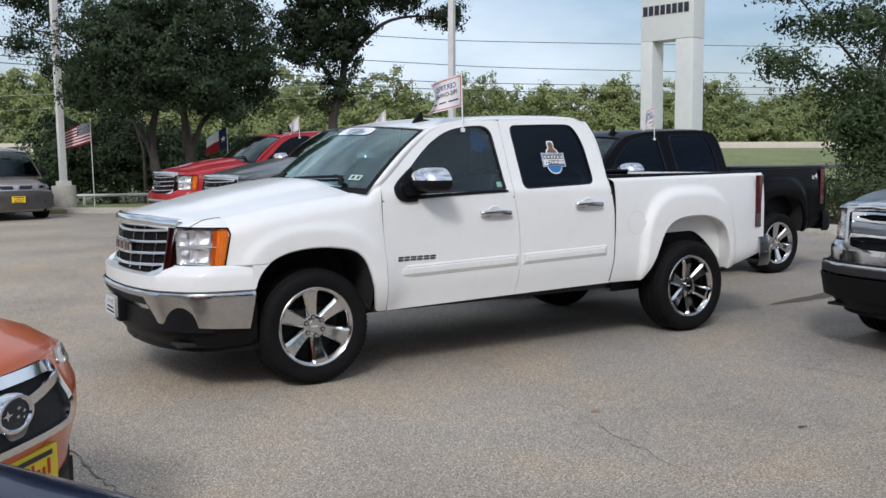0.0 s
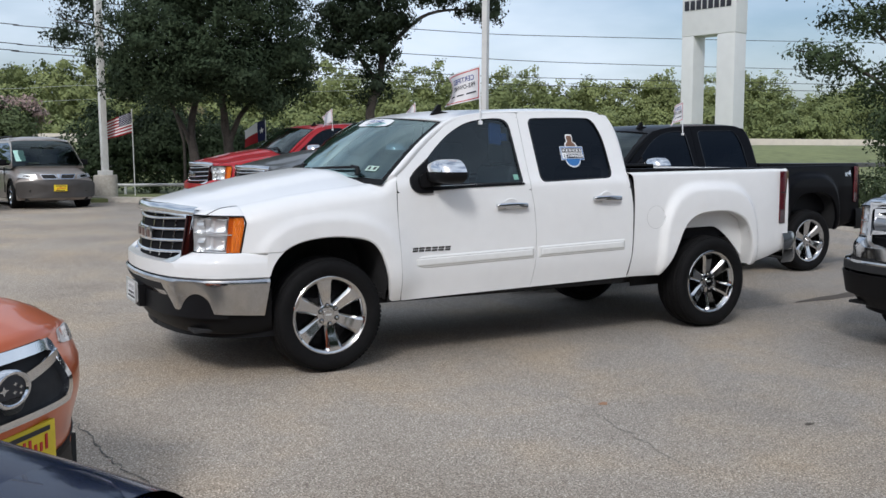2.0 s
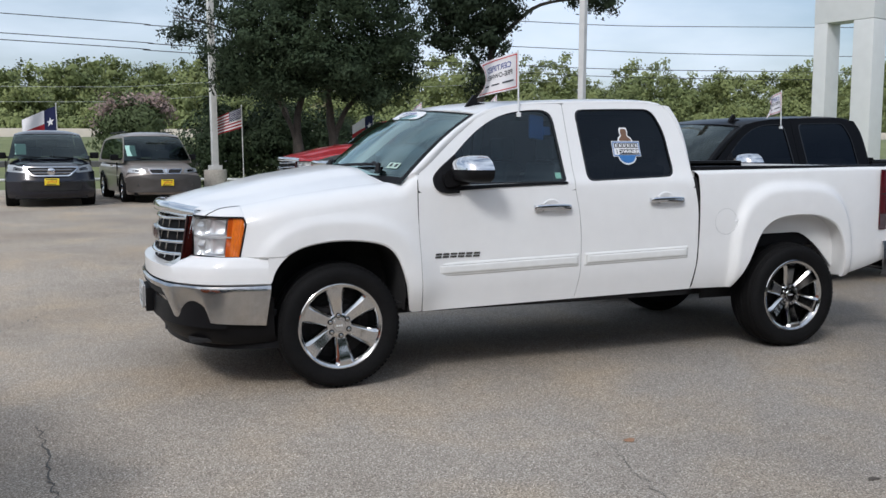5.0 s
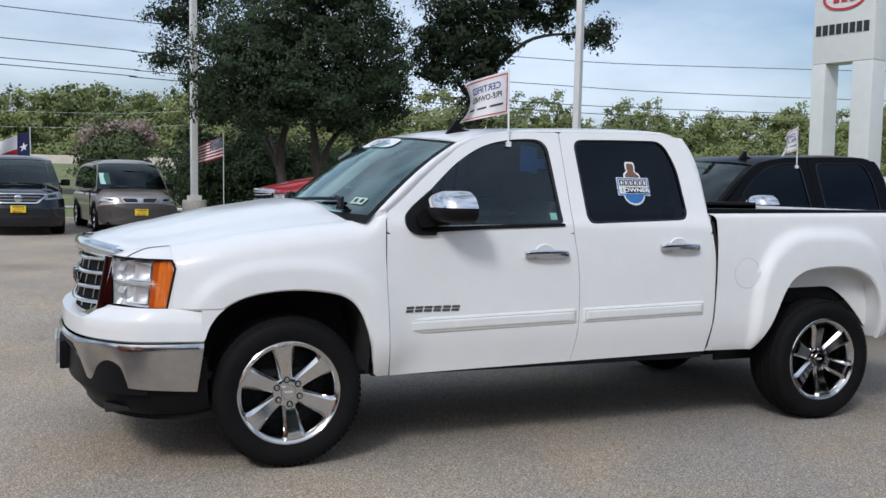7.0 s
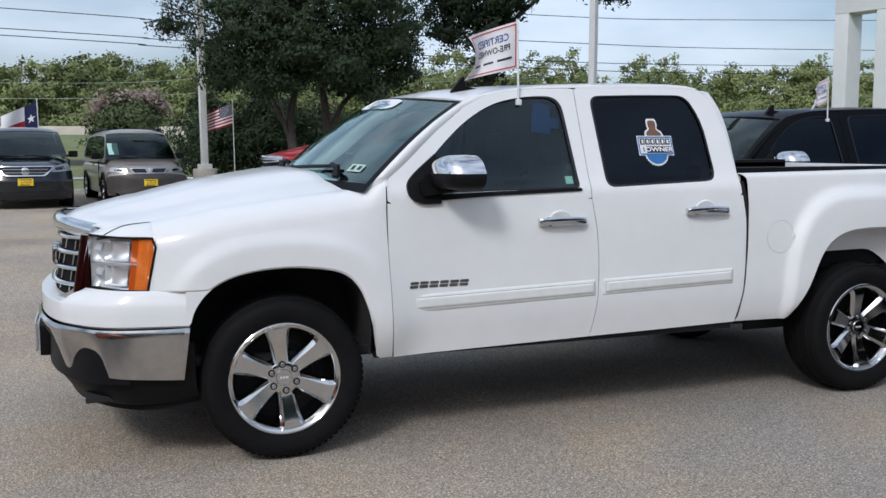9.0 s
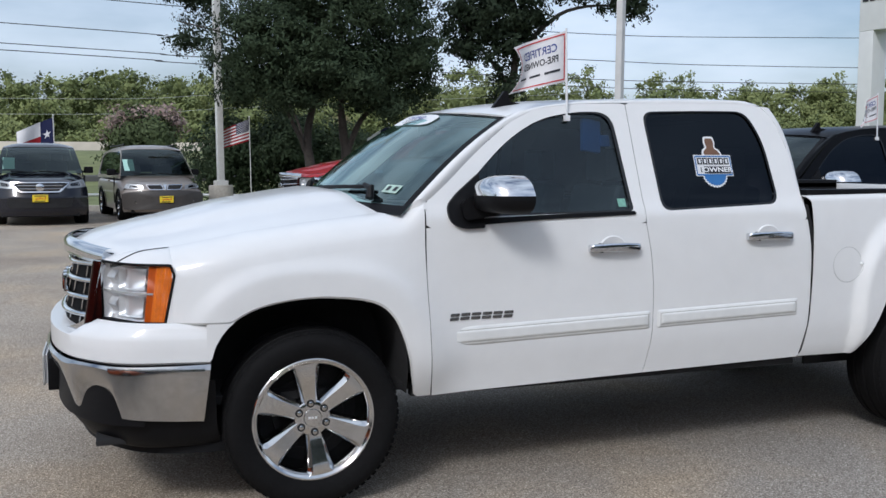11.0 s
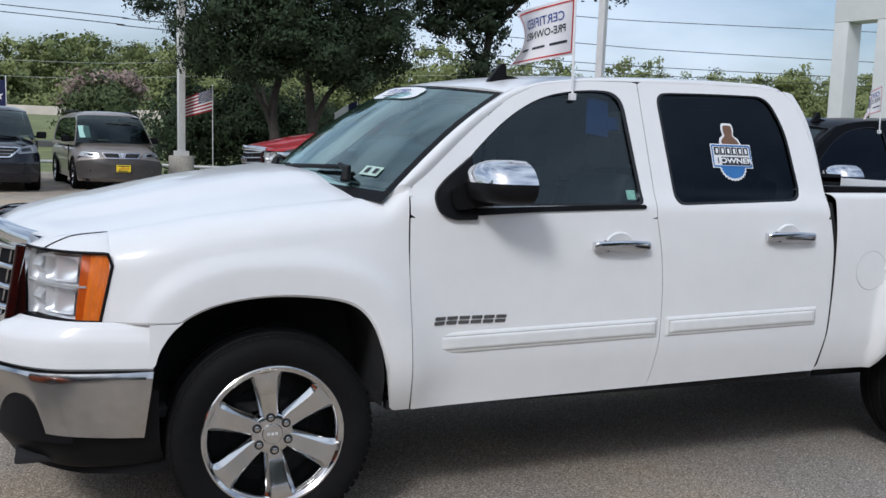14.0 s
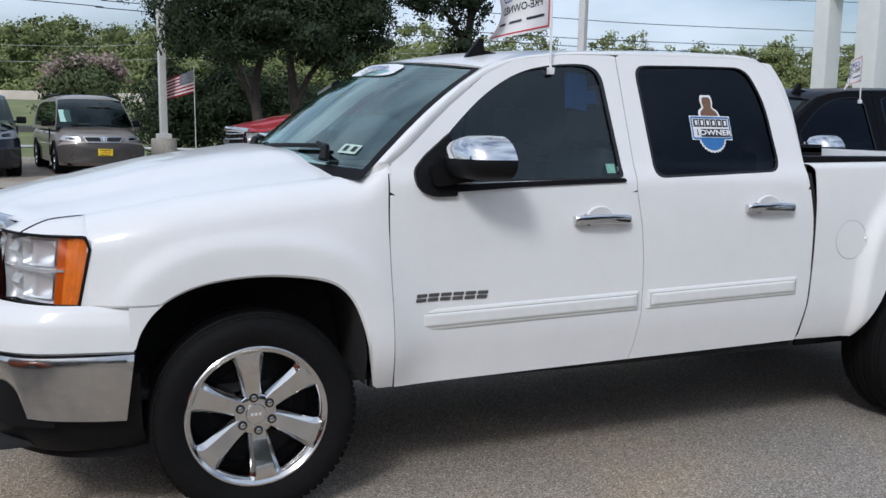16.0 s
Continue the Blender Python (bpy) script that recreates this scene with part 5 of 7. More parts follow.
def make_tree(label, at, trunks, blobs, count, size, leaf, seed, clump=0.22, per=26, name="tree", category="tree", lumpy=None):
    """A tree or shrub: tapered trunks and limbs, each (points, radius at foot, radius at tip), and a crown of leaves in twigs."""
    root = thing(name, label, category, Matrix.Translation(at))
    for k, (pts, r0, r1) in enumerate(trunks):
        way = [curve(pts, i / 14) for i in range(15)]
        rnd = random.Random(seed * 31 + k)
        way = [p + Vector((rnd.uniform(-1, 1), rnd.uniform(-1, 1), 0)) * r0 * 0.18 for p in way]
        part("trunk" if r0 > 0.1 else "limb", tube(way, [lerp(r0, r1, (i / 14) ** 0.8) * (1.25 if i == 0 else 1) for i in range(15)], 9), M_BARK, root, smooth=60)
    if lumpy:
        blobs = blobs + lumps(blobs, *lumpy, seed + 70)
    mesh_of("crown", *leaf_cloud(blobs, count, size, seed, clump, per), leaf, root)
    return root


z0 = 0.25
make_tree("dense dark live oak with two leaning trunks", (4.17, 20.5, z0),
          [([(0.35, 0, -0.2), (0.1, 0, 1.0), (-0.05, 0, 2.0), (0.2, 0.1, 3.2), (0.3, 0.2, 5.6)], 0.19, 0.05), ([(0.02, 0, 1.4), (-0.35, -0.1, 2.2), (-0.7, -0.1, 2.9), (-1.2, 0, 3.8)], 0.08, 0.03),
           ([(1.2, 0.1, -0.2), (1.12, 0.1, 1.0), (1.0, 0.1, 2.0), (0.9, 0, 3.0), (0.9, 0, 6.0)], 0.21, 0.06), ([(1.1, 0.1, 1.7), (1.4, 0, 2.4), (2.0, 0.1, 3.0), (2.6, 0, 3.8)], 0.10, 0.03), ([(0.1, 0.1, 3.0), (-1.4, 0.6, 4.4), (-3.2, 1.2, 5.0)], 0.05, 0.015)],
          [((0.8, 0, 5.2), (2.7, 2.4, 2.2)), ((-0.9, -0.3, 4.3), (1.6, 1.6, 1.5)), ((2.5, -0.2, 4.2), (1.15, 1.4, 1.4)), ((0.7, -0.5, 3.5), (2.1, 1.7, 0.95)), ((0.9, 0, 7.2), (2.2, 2.0, 1.5)), ((3.1, 0, 3.3), (0.6, 0.9, 0.6)), ((-1.6, 0, 3.3), (0.7, 0.8, 0.6)), ((2.0, -0.4, 3.0), (1.0, 0.9, 0.45)), ((-0.5, -0.4, 2.95), (0.9, 0.9, 0.4))],
          116000, 0.056, M_LEAF_OAK, 3, clump=0.12, per=30, lumpy=(90, 0.34, 0.62))
make_tree("sparse small-leaved tree behind the light pole", (2.0, 25.0, z0),
          [([(3.0, 0, -0.2), (2.95, 0, 2.0), (2.0, 0, 4.0), (0.4, 0, 5.8)], 0.055, 0.03), ([(1.2, 0, 4.0), (0.3, 0, 4.6), (-0.7, 0, 4.7)], 0.03, 0.012)],
          [((0.2, 0, 5.7), (0.9, 1.0, 0.8)), ((-0.5, 0, 4.85), (0.75, 0.8, 0.28)), ((0.5, 0, 4.4), (0.6, 0.8, 0.6)), ((0.6, 0, 6.8), (1.1, 1.0, 0.7)), ((-0.3, 0, 6.2), (0.8, 0.8, 0.4))],
          5600, 0.065, M_LEAF_DARK, 4, clump=0.13)
make_tree("dark post oak with a long sideways limb", (10.25, 22.0, z0),
          [([(0.0, 0, -0.2), (0.05, 0, 1.5), (0.15, 0, 2.9), (0.5, 0, 4.0), (0.4, 0, 6.5), (0.3, 0, 8.5)], 0.21, 0.07), ([(0.5, 0, 4.4), (1.3, 0, 5.3), (2.3, 0.1, 5.95), (3.6, 0.2, 6.2), (4.8, 0.2, 6.1)], 0.10, 0.02), ([(0.4, 0, 3.6), (-0.6, 0, 4.7), (-1.4, 0, 5.6)], 0.08, 0.02)],
          [((-0.9, 0, 5.5), (1.0, 1.0, 0.9)), ((0.2, 0, 4.7), (0.85, 0.8, 1.0)), ((0.7, -0.2, 5.6), (1.0, 0.8, 0.8)), ((-0.2, 0, 6.6), (1.5, 1.3, 0.8)), ((1.7, 0, 6.6), (1.1, 0.9, 0.5)), ((2.9, 0.1, 6.8), (0.9, 0.9, 0.5)), ((4.2, 0.2, 6.15), (0.8, 0.6, 0.32)), ((0.3, 0, 3.4), (0.55, 0.6, 0.55)), ((4.8, 0.2, 6.5), (0.45, 0.5, 0.35)), ((0.6, 0, 8.0), (2.6, 2.0, 0.9)), ((3.4, 0, 7.6), (1.2, 1.0, 0.6)), ((-1.2, 0, 4.6), (0.45, 0.5, 0.3))],
          36000, 0.075, M_LEAF_DARK, 5, clump=0.12, per=26, lumpy=(60, 0.25, 0.5))
make_tree("leafy tree with drooping arched branches by the lot", (20.6, 9.2, 0.15),
          [([(0, 0, -0.2), (-0.1, 0, 1.0), (-0.5, 0, 2.0), (-0.6, 0, 3.4), (-0.2, 0, 5.2)], 0.16, 0.05), ([(-0.4, 0, 1.8), (-1.6, 0.3, 3.0), (-3.0, 0.6, 3.7), (-4.4, 0.8, 3.9)], 0.08, 0.015), ([(-0.3, 0, 1.5), (0.8, 0, 2.6), (2.0, -0.4, 3.4)], 0.08, 0.02), ([(-0.6, 0, 3.0), (-1.6, 0.4, 4.2), (-2.6, 0.5, 4.9), (-3.8, 0.4, 5.6)], 0.05, 0.015)],
          [((-3.4, 0.7, 3.7), (1.3, 0.9, 0.42)), ((-2.2, 0.4, 3.2), (1.2, 1.0, 0.6)), ((-2.6, 0.4, 4.7), (1.0, 0.8, 0.4)), ((-0.8, 0, 4.8), (1.5, 1.2, 0.8)), ((-0.9, 0, 3.0), (1.4, 1.2, 0.9)), ((0.8, -0.2, 3.6), (1.8, 1.6, 1.3)), ((-1.2, 0.2, 1.9), (1.2, 1.0, 0.55)), ((0.6, -0.2, 1.9), (1.5, 1.2, 0.8)), ((1.2, 0, 5.8), (1.8, 1.5, 1.0)), ((2.4, -0.8, 2.6), (1.5, 1.5, 1.4)), ((-0.6, 0.1, 1.4), (1.2, 1.0, 0.7)), ((0.4, -0.2, 0.9), (1.5, 1.2, 0.6)), ((-1.6, 0.2, 2.3), (1.1, 0.9, 0.6)), ((-4.4, 0.3, 5.6), (0.8, 0.8, 0.5)), ((-3.4, 0.3, 5.9), (1.2, 0.9, 0.6)), ((-1.6, 0.1, 6.2), (1.6, 1.2, 0.8))],
          44000, 0.062, M_LEAF_MID, 6, clump=0.15, per=24, lumpy=(60, 0.3, 0.6))
make_tree("large dark evergreen shrub behind the grass strip", (4.6, 27.2, 0.2),
          [([(0, 0, -0.2), (0, 0, 1.0), (0, 0, 2.2)], 0.09, 0.03)],
          [((-1.75, 0, 1.5), (1.25, 1.2, 1.5)), ((0.2, -0.2, 1.7), (1.7, 1.3, 1.6)), ((2.2, 0, 1.4), (1.5, 1.2, 1.3)), ((4.2, -0.4, 1.2), (1.6, 1.2, 1.2)), ((6.6, -0.6, 1.3), (1.8, 1.2, 1.3)), ((9.4, -1, 1.2), (2.0, 1.2, 1.2))],
          80000, 0.070, M_LEAF_OAK, 7, clump=0.15, name="shrub", category="shrub")
myrtle = make_tree("round shrub tree with faded pink flower heads", (0.9, 42.0, 1.0),
                   [([(0, 0, -0.2), (0.1, 0, 1.0), (0.3, 0, 2.0)], 0.08, 0.03), ([(0, 0, 0.2), (-0.5, 0, 1.0), (-0.9, 0, 2.0)], 0.06, 0.03)],
                   [((0, 0, 1.8), (1.7, 1.4, 1.4)), ((-1.0, 0, 1.4), (1.0, 1.0, 1.0)), ((0.8, 0, 1.3), (0.9, 1.0, 1.0))], 7000, 0.11, mat("myrtle_leaf", (0.085, 0.112, 0.050), 0.7, island=0.5, vary=0.4, scale=0.6, spec=0.2), 8, clump=0.2, name="flowering_shrub", category="shrub")
mesh_of("blossom", *leaf_cloud([((-0.6, -0.5, 2.8), (1.1, 0.8, 0.5)), ((0.7, -0.5, 2.9), (1.1, 0.8, 0.45)), ((1.3, -0.4, 2.3), (0.5, 0.6, 0.6)), ((-1.5, -0.3, 2.2), (0.5, 0.6, 0.6))], 1300, 0.10, 9, 0.16, 13), M_BLOOM, myrtle)
make_tree("low green hedge shrub beside the parking row", (14.0, 3.0, 0.1), [([(0, 0, -0.1), (0, 0, 0.5)], 0.05, 0.03)],
          [((0, 0, 0.6), (1.0, 1.6, 0.7)), ((0.3, 2.6, 0.6), (0.9, 1.4, 0.65)), ((0.3, -2.4, 0.5), (0.9, 1.4, 0.55)), ((0.2, 4.6, 0.5), (0.9, 1.2, 0.5))], 22000, 0.045, M_LEAF_SHRUB, 10, clump=0.14, name="shrub", category="shrub")


def wood(seed):
    """Far woods as many uneven crowns of leaf clumps, in four rows."""
    r = np.random.default_rng(seed)
    vs, fs, base = [], [], 0
    for off, tall, n, lo in ((30, 3.6, 44, 0.0), (34, 6.0, 38, 0.0), (40, 8.6, 38, 0.0), (47, 10.8, 38, 0.0), (56, 11.6, 38, 2.0)):
        for k in range(n):
            x = -30 + 200 * (k + r.uniform(-0.45, 0.45)) / n
            y = 58 + off - 0.13 * x + r.uniform(-2.5, 2.5)
            h = tall * r.uniform(0.72, 1.16) * lerp(0.86, 1.0, step(-9, 7, x))
            w = r.uniform(3.3, 5.4)
            bl = [((x, y, 2.2 + h * 0.50), (w * 0.8, w * 0.8, h * 0.40))]
            for q in range(9):
                up = r.uniform(0.12, 0.86)
                wide = w * math.sqrt(max(0.12, 1 - (1.9 * up - 0.9) ** 2))
                an = r.uniform(0, 6.28)
                bl.append(((x + wide * 0.8 * math.cos(an), y - wide * 0.5 * abs(math.sin(an)), 2.2 + h * up), (w * r.uniform(0.26, 0.44), w * 0.36, h * r.uniform(0.09, 0.16))))
            a, b = leaf_cloud(bl, 4800, 0.160, int(r.integers(1e9)), 0.34, 43, broad=0.8, shell=0.30)
            vs.append(a); fs.append(b + base); base += len(a)
    return np.concatenate(vs), np.concatenate(fs)


for x, y, h in ((51.0, 77.0, 4.2), (46.0, 80.0, 3.6), (21.0, 86.0, 4.6)):
    make_tree("pale tan half-bare tree at the woods' edge", (x, y, 2.1), [([(0, 0, -0.2), (0.1, 0, h * 0.5), (0, 0, h)], 0.11, 0.03), ([(0, 0, h * 0.3), (0.8, 0, h * 0.7)], 0.05, 0.02), ([(0, 0, h * 0.4), (-0.9, 0, h * 0.8)], 0.05, 0.02)],
              [((0, 0, h * 0.62), (1.7, 1.3, h * 0.34)), ((-0.8, 0, h * 0.5), (1.1, 1.0, h * 0.3)), ((0.9, 0, h * 0.5), (1.1, 1.0, h * 0.32))], 2600, 0.10, M_LEAF_TAN, int(x), clump=0.2)
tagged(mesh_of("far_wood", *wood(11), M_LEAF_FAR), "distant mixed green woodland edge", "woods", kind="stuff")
# tree belt added behind the viewer, seen only in gloss; it darkens reflections
def ring_wood(seed):
    r = np.random.default_rng(seed)
    bl = [((27 * math.cos(a) + 2, 27 * math.sin(a) - 4, 4.6 * q), (3.8, 3.8, 4.6 * q)) for a, q in ((radians(178 + 150 * k / 34), r.uniform(0.75, 1.25)) for k in range(35))]
    return leaf_cloud(bl, 40000, 0.34, seed, 0.5, 20)
tagged(mesh_of("unseen_tree_belt", *ring_wood(12), M_LEAF_OAK), "unseen tree belt added behind the viewer for reflections", "woods", kind="stuff")

# ---- poles, sign, cables ----
def light_pole(at, r, base_r, base_h, tall, label):
    root = thing("light_pole", label, "light pole", Matrix.Translation(at), "lot light poles")
    part("concrete_base", lathe([(0.0, base_h), (base_r * 0.94, base_h), (base_r, base_h - 0.03), (base_r, -0.2)], 28, "z"), M_CONC, root, "weathered concrete footing")
    part("base_plate", box(-r * 1.9, -r * 1.9, base_h, r * 1.9, r * 1.9, base_h + 0.13, 0.012), M_POLE, root)
    part("shaft", box(-r, -r, base_h + 0.1, r, r, tall, 0.012), M_POLE, root, "white painted square steel shaft")
    part("lamp_head", box(-0.9, -0.2, tall - 0.05, 0.9, 0.2, tall + 0.2, 0.04), M_POLE, root)
    return root


light_pole((2.1, 22.3, 0.22), 0.085, 0.33, 0.72, 10.0, "white square light pole on a round concrete base").rotation_euler = (0, radians(-0.5), radians(12))
light_pole((6.86, 9.21, 0.19), 0.054, 0.30, 0.70, 9.0, "white square light pole standing behind the trucks").rotation_euler = (0, radians(0.6), radians(30))

sign = thing("pylon_sign", "tall pale two-legged pylon sign with a red oval", "sign", pose(23.6, 20.2, 1.2, 0, 0, -75))
# local: x across the face to its right, -y ahead
part("left_leg", box(-1.10, -0.41, -1.6, -0.60, 0.41, 4.75, 0.02), M_SIGN, sign)
part("right_leg", box(0.37, -0.41, -1.6, 1.10, 0.41, 4.75, 0.05), M_SIGN, sign)
part("sign_cabinet", box(-1.11, -0.42, 4.75, 1.11, 0.42, 10.2, 0.03), M_SIGN, sign)
oval = [(0.78 * math.cos(a), 6.9 + 0.42 * math.sin(a)) for a in (k * math.pi / 24 for k in range(48))]
part("oval_ring", ring(oval, [(x * 0.9, 6.9 + (z - 6.9) * 0.82) for x, z in oval], lambda v: (v[0], -0.45, v[1]), 96, centre=(0, 6.9)), mat("sign_red", (0.50, 0.03, 0.04), 0.4, vary=0.06, scale=2), sign, "red oval outline", thick=0.03)
for k in range(3):
    part("oval_mark", box(-0.40 + 0.29 * k, -0.46, 6.76, -0.20 + 0.29 * k, -0.415, 7.04, 0.02), bpy.data.materials["sign_red"], sign)
for k in range(8):
    part("name_bar", box(-1.00 + 0.247 * k, -0.45, 5.70, -1.00 + 0.247 * k + 0.185, -0.415, 6.05, 0.01), M_INK, sign)

WIRES = [[(-60, 12.2), (-4, 9.55), (23, 9.04), (45, 9.70), (120, 13)], [(-60, 9.6), (-3.7, 8.05), (3.3, 7.80), (25, 7.55), (45, 7.80), (120, 9.8)],
         [(-60, 8.6), (-3.7, 7.11), (3.3, 6.87), (23, 6.46), (45, 6.74), (120, 8.4)], [(-60, 8.3), (-3.7, 6.79), (3.0, 6.53), (23, 6.03), (45, 6.22), (120, 7.8)],
         [(-60, 5.4), (-30, 4.5), (-2.8, 4.62), (6, 5.1), (25, 6.2)], [(-60, 4.8), (-30, 3.8), (-2.8, 3.88), (6, 4.4), (25, 5.6)]]
for k, w in enumerate(WIRES):
    tagged(part("overhead_cable", tube([curve([(x, 45.0, z) for x, z in w], i / 40) for i in range(41)], 0.022 if k < 4 else 0.008, 5), M_WIRE if k < 4 else M_GALV), "thin overhead utility cable crossing the sky", "cable", "overhead cables", "structure")

# ---- other trucks ----
black_truck = make_pickup("glossy black crew-cab pickup parked behind the white one", M_BLACK, Matrix.Translation((4.05, 3.32, 0)), full=False)
silver_truck = make_pickup("silver crew-cab pickup with a split chrome grille", M_SILVER, Matrix.Translation((4.98, -1.92, 0)), style="split_bar", full=False)
red_truck = make_pickup("bright red crew-cab pickup with chrome grille", M_RED, Matrix.Translation((2.83, 10.99, 0.21)), full=False)
grey_truck = make_pickup("dark grey crew-cab pickup with chrome grille", M_GREY, Matrix.Translation((2.55, 7.1, 0.19)), full=False)


# ---- cars and vans ----
def make_car(name, label, category, body, m, length, half, axles, top, belt, roof, wheel_r=0.33, sill=0.24, nose_at=None, taper=0.34, trim=M_PLASTIC, glassm=M_PRIVACY, lower=None):
    """A car: front at x = 0, rear at x = length. top: hood, belt and deck heights along x; roof: (x, z) from windshield foot over the roof to the tail foot."""
    root = thing(name, label, category, m)
    def width(x):
        return half * (1 - taper * max(0.0, (0.62 - x) / 0.62) ** 2.3 - 0.16 * max(0.0, (x - length + 0.45) / 0.45) ** 2.4)
    def section(u, v):
        x = lerp(0.42, length, u)
        a = math.pi * (v - 0.5)
        w, h = width(x), along(top, x)
        s, c = math.sin(a), math.cos(a)
        y = w * math.copysign(abs(s) ** 0.30, s)
        z = sill + (h - sill) * max(0.0, c) ** 0.34
        y *= 1 - 0.05 * step(0.55, 0.25, (z - sill) / (h - sill)) - 0.05 * step(0.75, 1.0, (z - sill) / (h - sill))
        for ax in axles:
            r = math.hypot(x - ax, z - wheel_r)
            if r < wheel_r + 0.055 and abs(y) > w * 0.75:
                y = math.copysign(w * 0.70, y)
        front = 1.0
        back = step(length, length - 0.08, x)
        z = lerp(lerp(sill + 0.1, h - 0.12, (z - sill) / (h - sill)), z, min(front, back))
        return (x, y, z)
    bm = sheet(section, 150, 64)
    part("body", bm, body, root, smooth=40)
    # rounded nose, from the bumper's foot up and over to the hood
    def nose(u, v):
        s = 2 * u - 1
        y = half * 0.985 * math.copysign(abs(s) ** 0.85, s) if s else 0.0
        zt = along(top, 0.12) - 0.06 * abs(s) ** 2
        if v < 0.7:
            z = lerp(sill - 0.02, zt, v / 0.7)
            return (nose_at(y, z) + 0.05 * step(0.12, 0.0, v), y * (1 - 0.03 * step(0.2, 0.0, v)), z)
        t = (v - 0.7) / 0.3
        w, h = width(0.6), along(top, 0.6)
        q = min(0.999, (abs(y) / (w * 0.95)) ** (1 / 0.30))
        zb = sill + (h - sill) * (1 - q * q) ** 0.17
        a, b = Vector((nose_at(y, zt), y, zt)), Vector((0.6, y * 0.97, zb + 0.003))
        p = a.lerp(b, t)
        p.z += 0.035 * math.sin(math.pi * t) * (1 - abs(s) ** 4)
        return p
    part("nose", sheet(nose, 48, 40), body, root, smooth=50)
    for x, d in ((length - 0.012, -1),):
        part("end_panel", sheet(lambda u, v: (x, lerp(-1, 1, v) * width(x) * 0.93, lerp(sill + 0.08, along(top, x) - 0.05, u)), 3, 6), body, root)
    part("underbody", box(0.25, -half * 0.8, sill - 0.04, length - 0.25, half * 0.8, sill + 0.12), M_DARK, root)
    for ax in axles:
        for side in (-1, 1):
            make_wheel(root, ax, side * (half - 0.05), side, M_CHROME if lower is None else lower, wheel_r, 6)
            bmr = tube([(ax + (wheel_r + 0.06) * math.cos(a), side * (half - 0.008), wheel_r + (wheel_r + 0.06) * math.sin(a)) for a in (math.pi * (k / 20 * 1.16 - 0.08) for k in range(21))], 0.022, 6)
            part("arch_lip", bmr, trim, root, smooth=60)
    # greenhouse
    fx, rx = roof[0][0], roof[-1][0]
    inner = lambda x, z: half * lerp(0.93, 0.72, step(belt, roof[1][1] + 0.1, z))
    hi = max(z for _, z in roof)
    def shell(u, v):
        p = curve([(*q, 0) for q in roof], u)
        w = half * lerp(0.92, 0.74, (p.y - belt) / (hi - belt))
        s = 2 * v - 1
        return (p.x - (0.10 * (1 - abs(s) ** 2) if u < 0.4 else 0) * (1 - u * 2.5) , w * s, p.y + (0.03 * (1 - s * s) - 0.075 * abs(s) ** 5) * step(0.12, 0.35, u) * step(1.0, 0.75, u))
    n = len(roof) - 1
    ws = 1.0 / n
    pane = part("windshield", sheet(lambda u, v: shell(lerp(0.0, ws, u), v), 12, 16), M_CARGLASS, root, "clear windshield")
    pane.visible_shadow = False
    part("roof", sheet(lambda u, v: shell(lerp(ws, 1 - ws, u), v), 24, 16), body, root, thick=0.02)
    part("rear_glass", sheet(lambda u, v: shell(lerp(1 - ws, 1.0, u), v), 10, 12), glassm, root)
    for side in (-1, 1):
        vv = 0.0 if side < 0 else 1.0
        outline = [(curve([(*q, 0) for q in roof], k / 40).x, curve([(*q, 0) for q in roof], k / 40).y - 0.075 * step(0.12, 0.35, k / 40) * step(1.0, 0.75, k / 40)) for k in range(41)]
        plc = lambda v: (v[0], side * half * lerp(0.92, 0.74, (v[1] - belt) / (hi - belt)), v[1])
        base = [(rx, belt - 0.08), (fx, belt - 0.08)]
        poly = outline + base
        c = Vector((lerp(fx, rx, 0.5), lerp(belt, hi, 0.5)))
        win = [(lerp(c.x, q[0], 0.92), lerp(c.y, q[1], 0.80)) for q in poly]
        part("side_frame", ring(poly, win, plc, 120, centre=c), body, root, thick=0.015)
        part("side_window", fill(win, lambda v: (plc(v)[0], plc(v)[1] * 0.992, plc(v)[2])), glassm, root, smooth=0)
        for t in (0.36, 0.68):
            x = lerp(fx, rx, t)
            part("pillar", box(x - 0.03, side * half * 0.905, belt - 0.05, x + 0.03, side * half * 0.925, belt + 0.02), M_GLOSSBLACK, root)
        mx = fx + 0.42
        mr = part("door_mirror", box(mx, side * (half - 0.03), belt + 0.0, mx + 0.14, side * (half + 0.17), belt + 0.15, 0.045, 3), trim if lower is None else body, root)
        part("mirror_arm", box(mx + 0.03, side * half * 0.80, belt + 0.01, mx + 0.11, side * (half + 0.02), belt + 0.06, 0.015), M_PLASTIC, root)
        part("door_handle", box(lerp(fx, rx, 0.33), side * (half - 0.02), belt - 0.16, lerp(fx, rx, 0.33) + 0.2, side * (half + 0.02), belt - 0.12, 0.012), body, root)
        part("door_gap", box(lerp(fx, rx, 0.16), side * (half * 0.97), sill + 0.15, lerp(fx, rx, 0.16) + 0.008, side * (half + 0.003), belt - 0.05), M_DARK, root)
    part("cabin", box(fx + 0.45, -half * 0.7, sill + 0.1, rx - 0.2, half * 0.7, belt + 0.02, 0.05), M_CABIN, root)
    for y in (-0.38, 0.38):
        part("seat_back", box(lerp(fx, rx, 0.36), y - 0.24, belt - 0.2, lerp(fx, rx, 0.36) + 0.14, y + 0.24, belt + 0.25, 0.06), M_CABIN, root)
        part("head_rest", box(lerp(fx, rx, 0.37), y - 0.13, belt + 0.28, lerp(fx, rx, 0.37) + 0.1, y + 0.13, belt + 0.46, 0.04), M_CABIN, root)
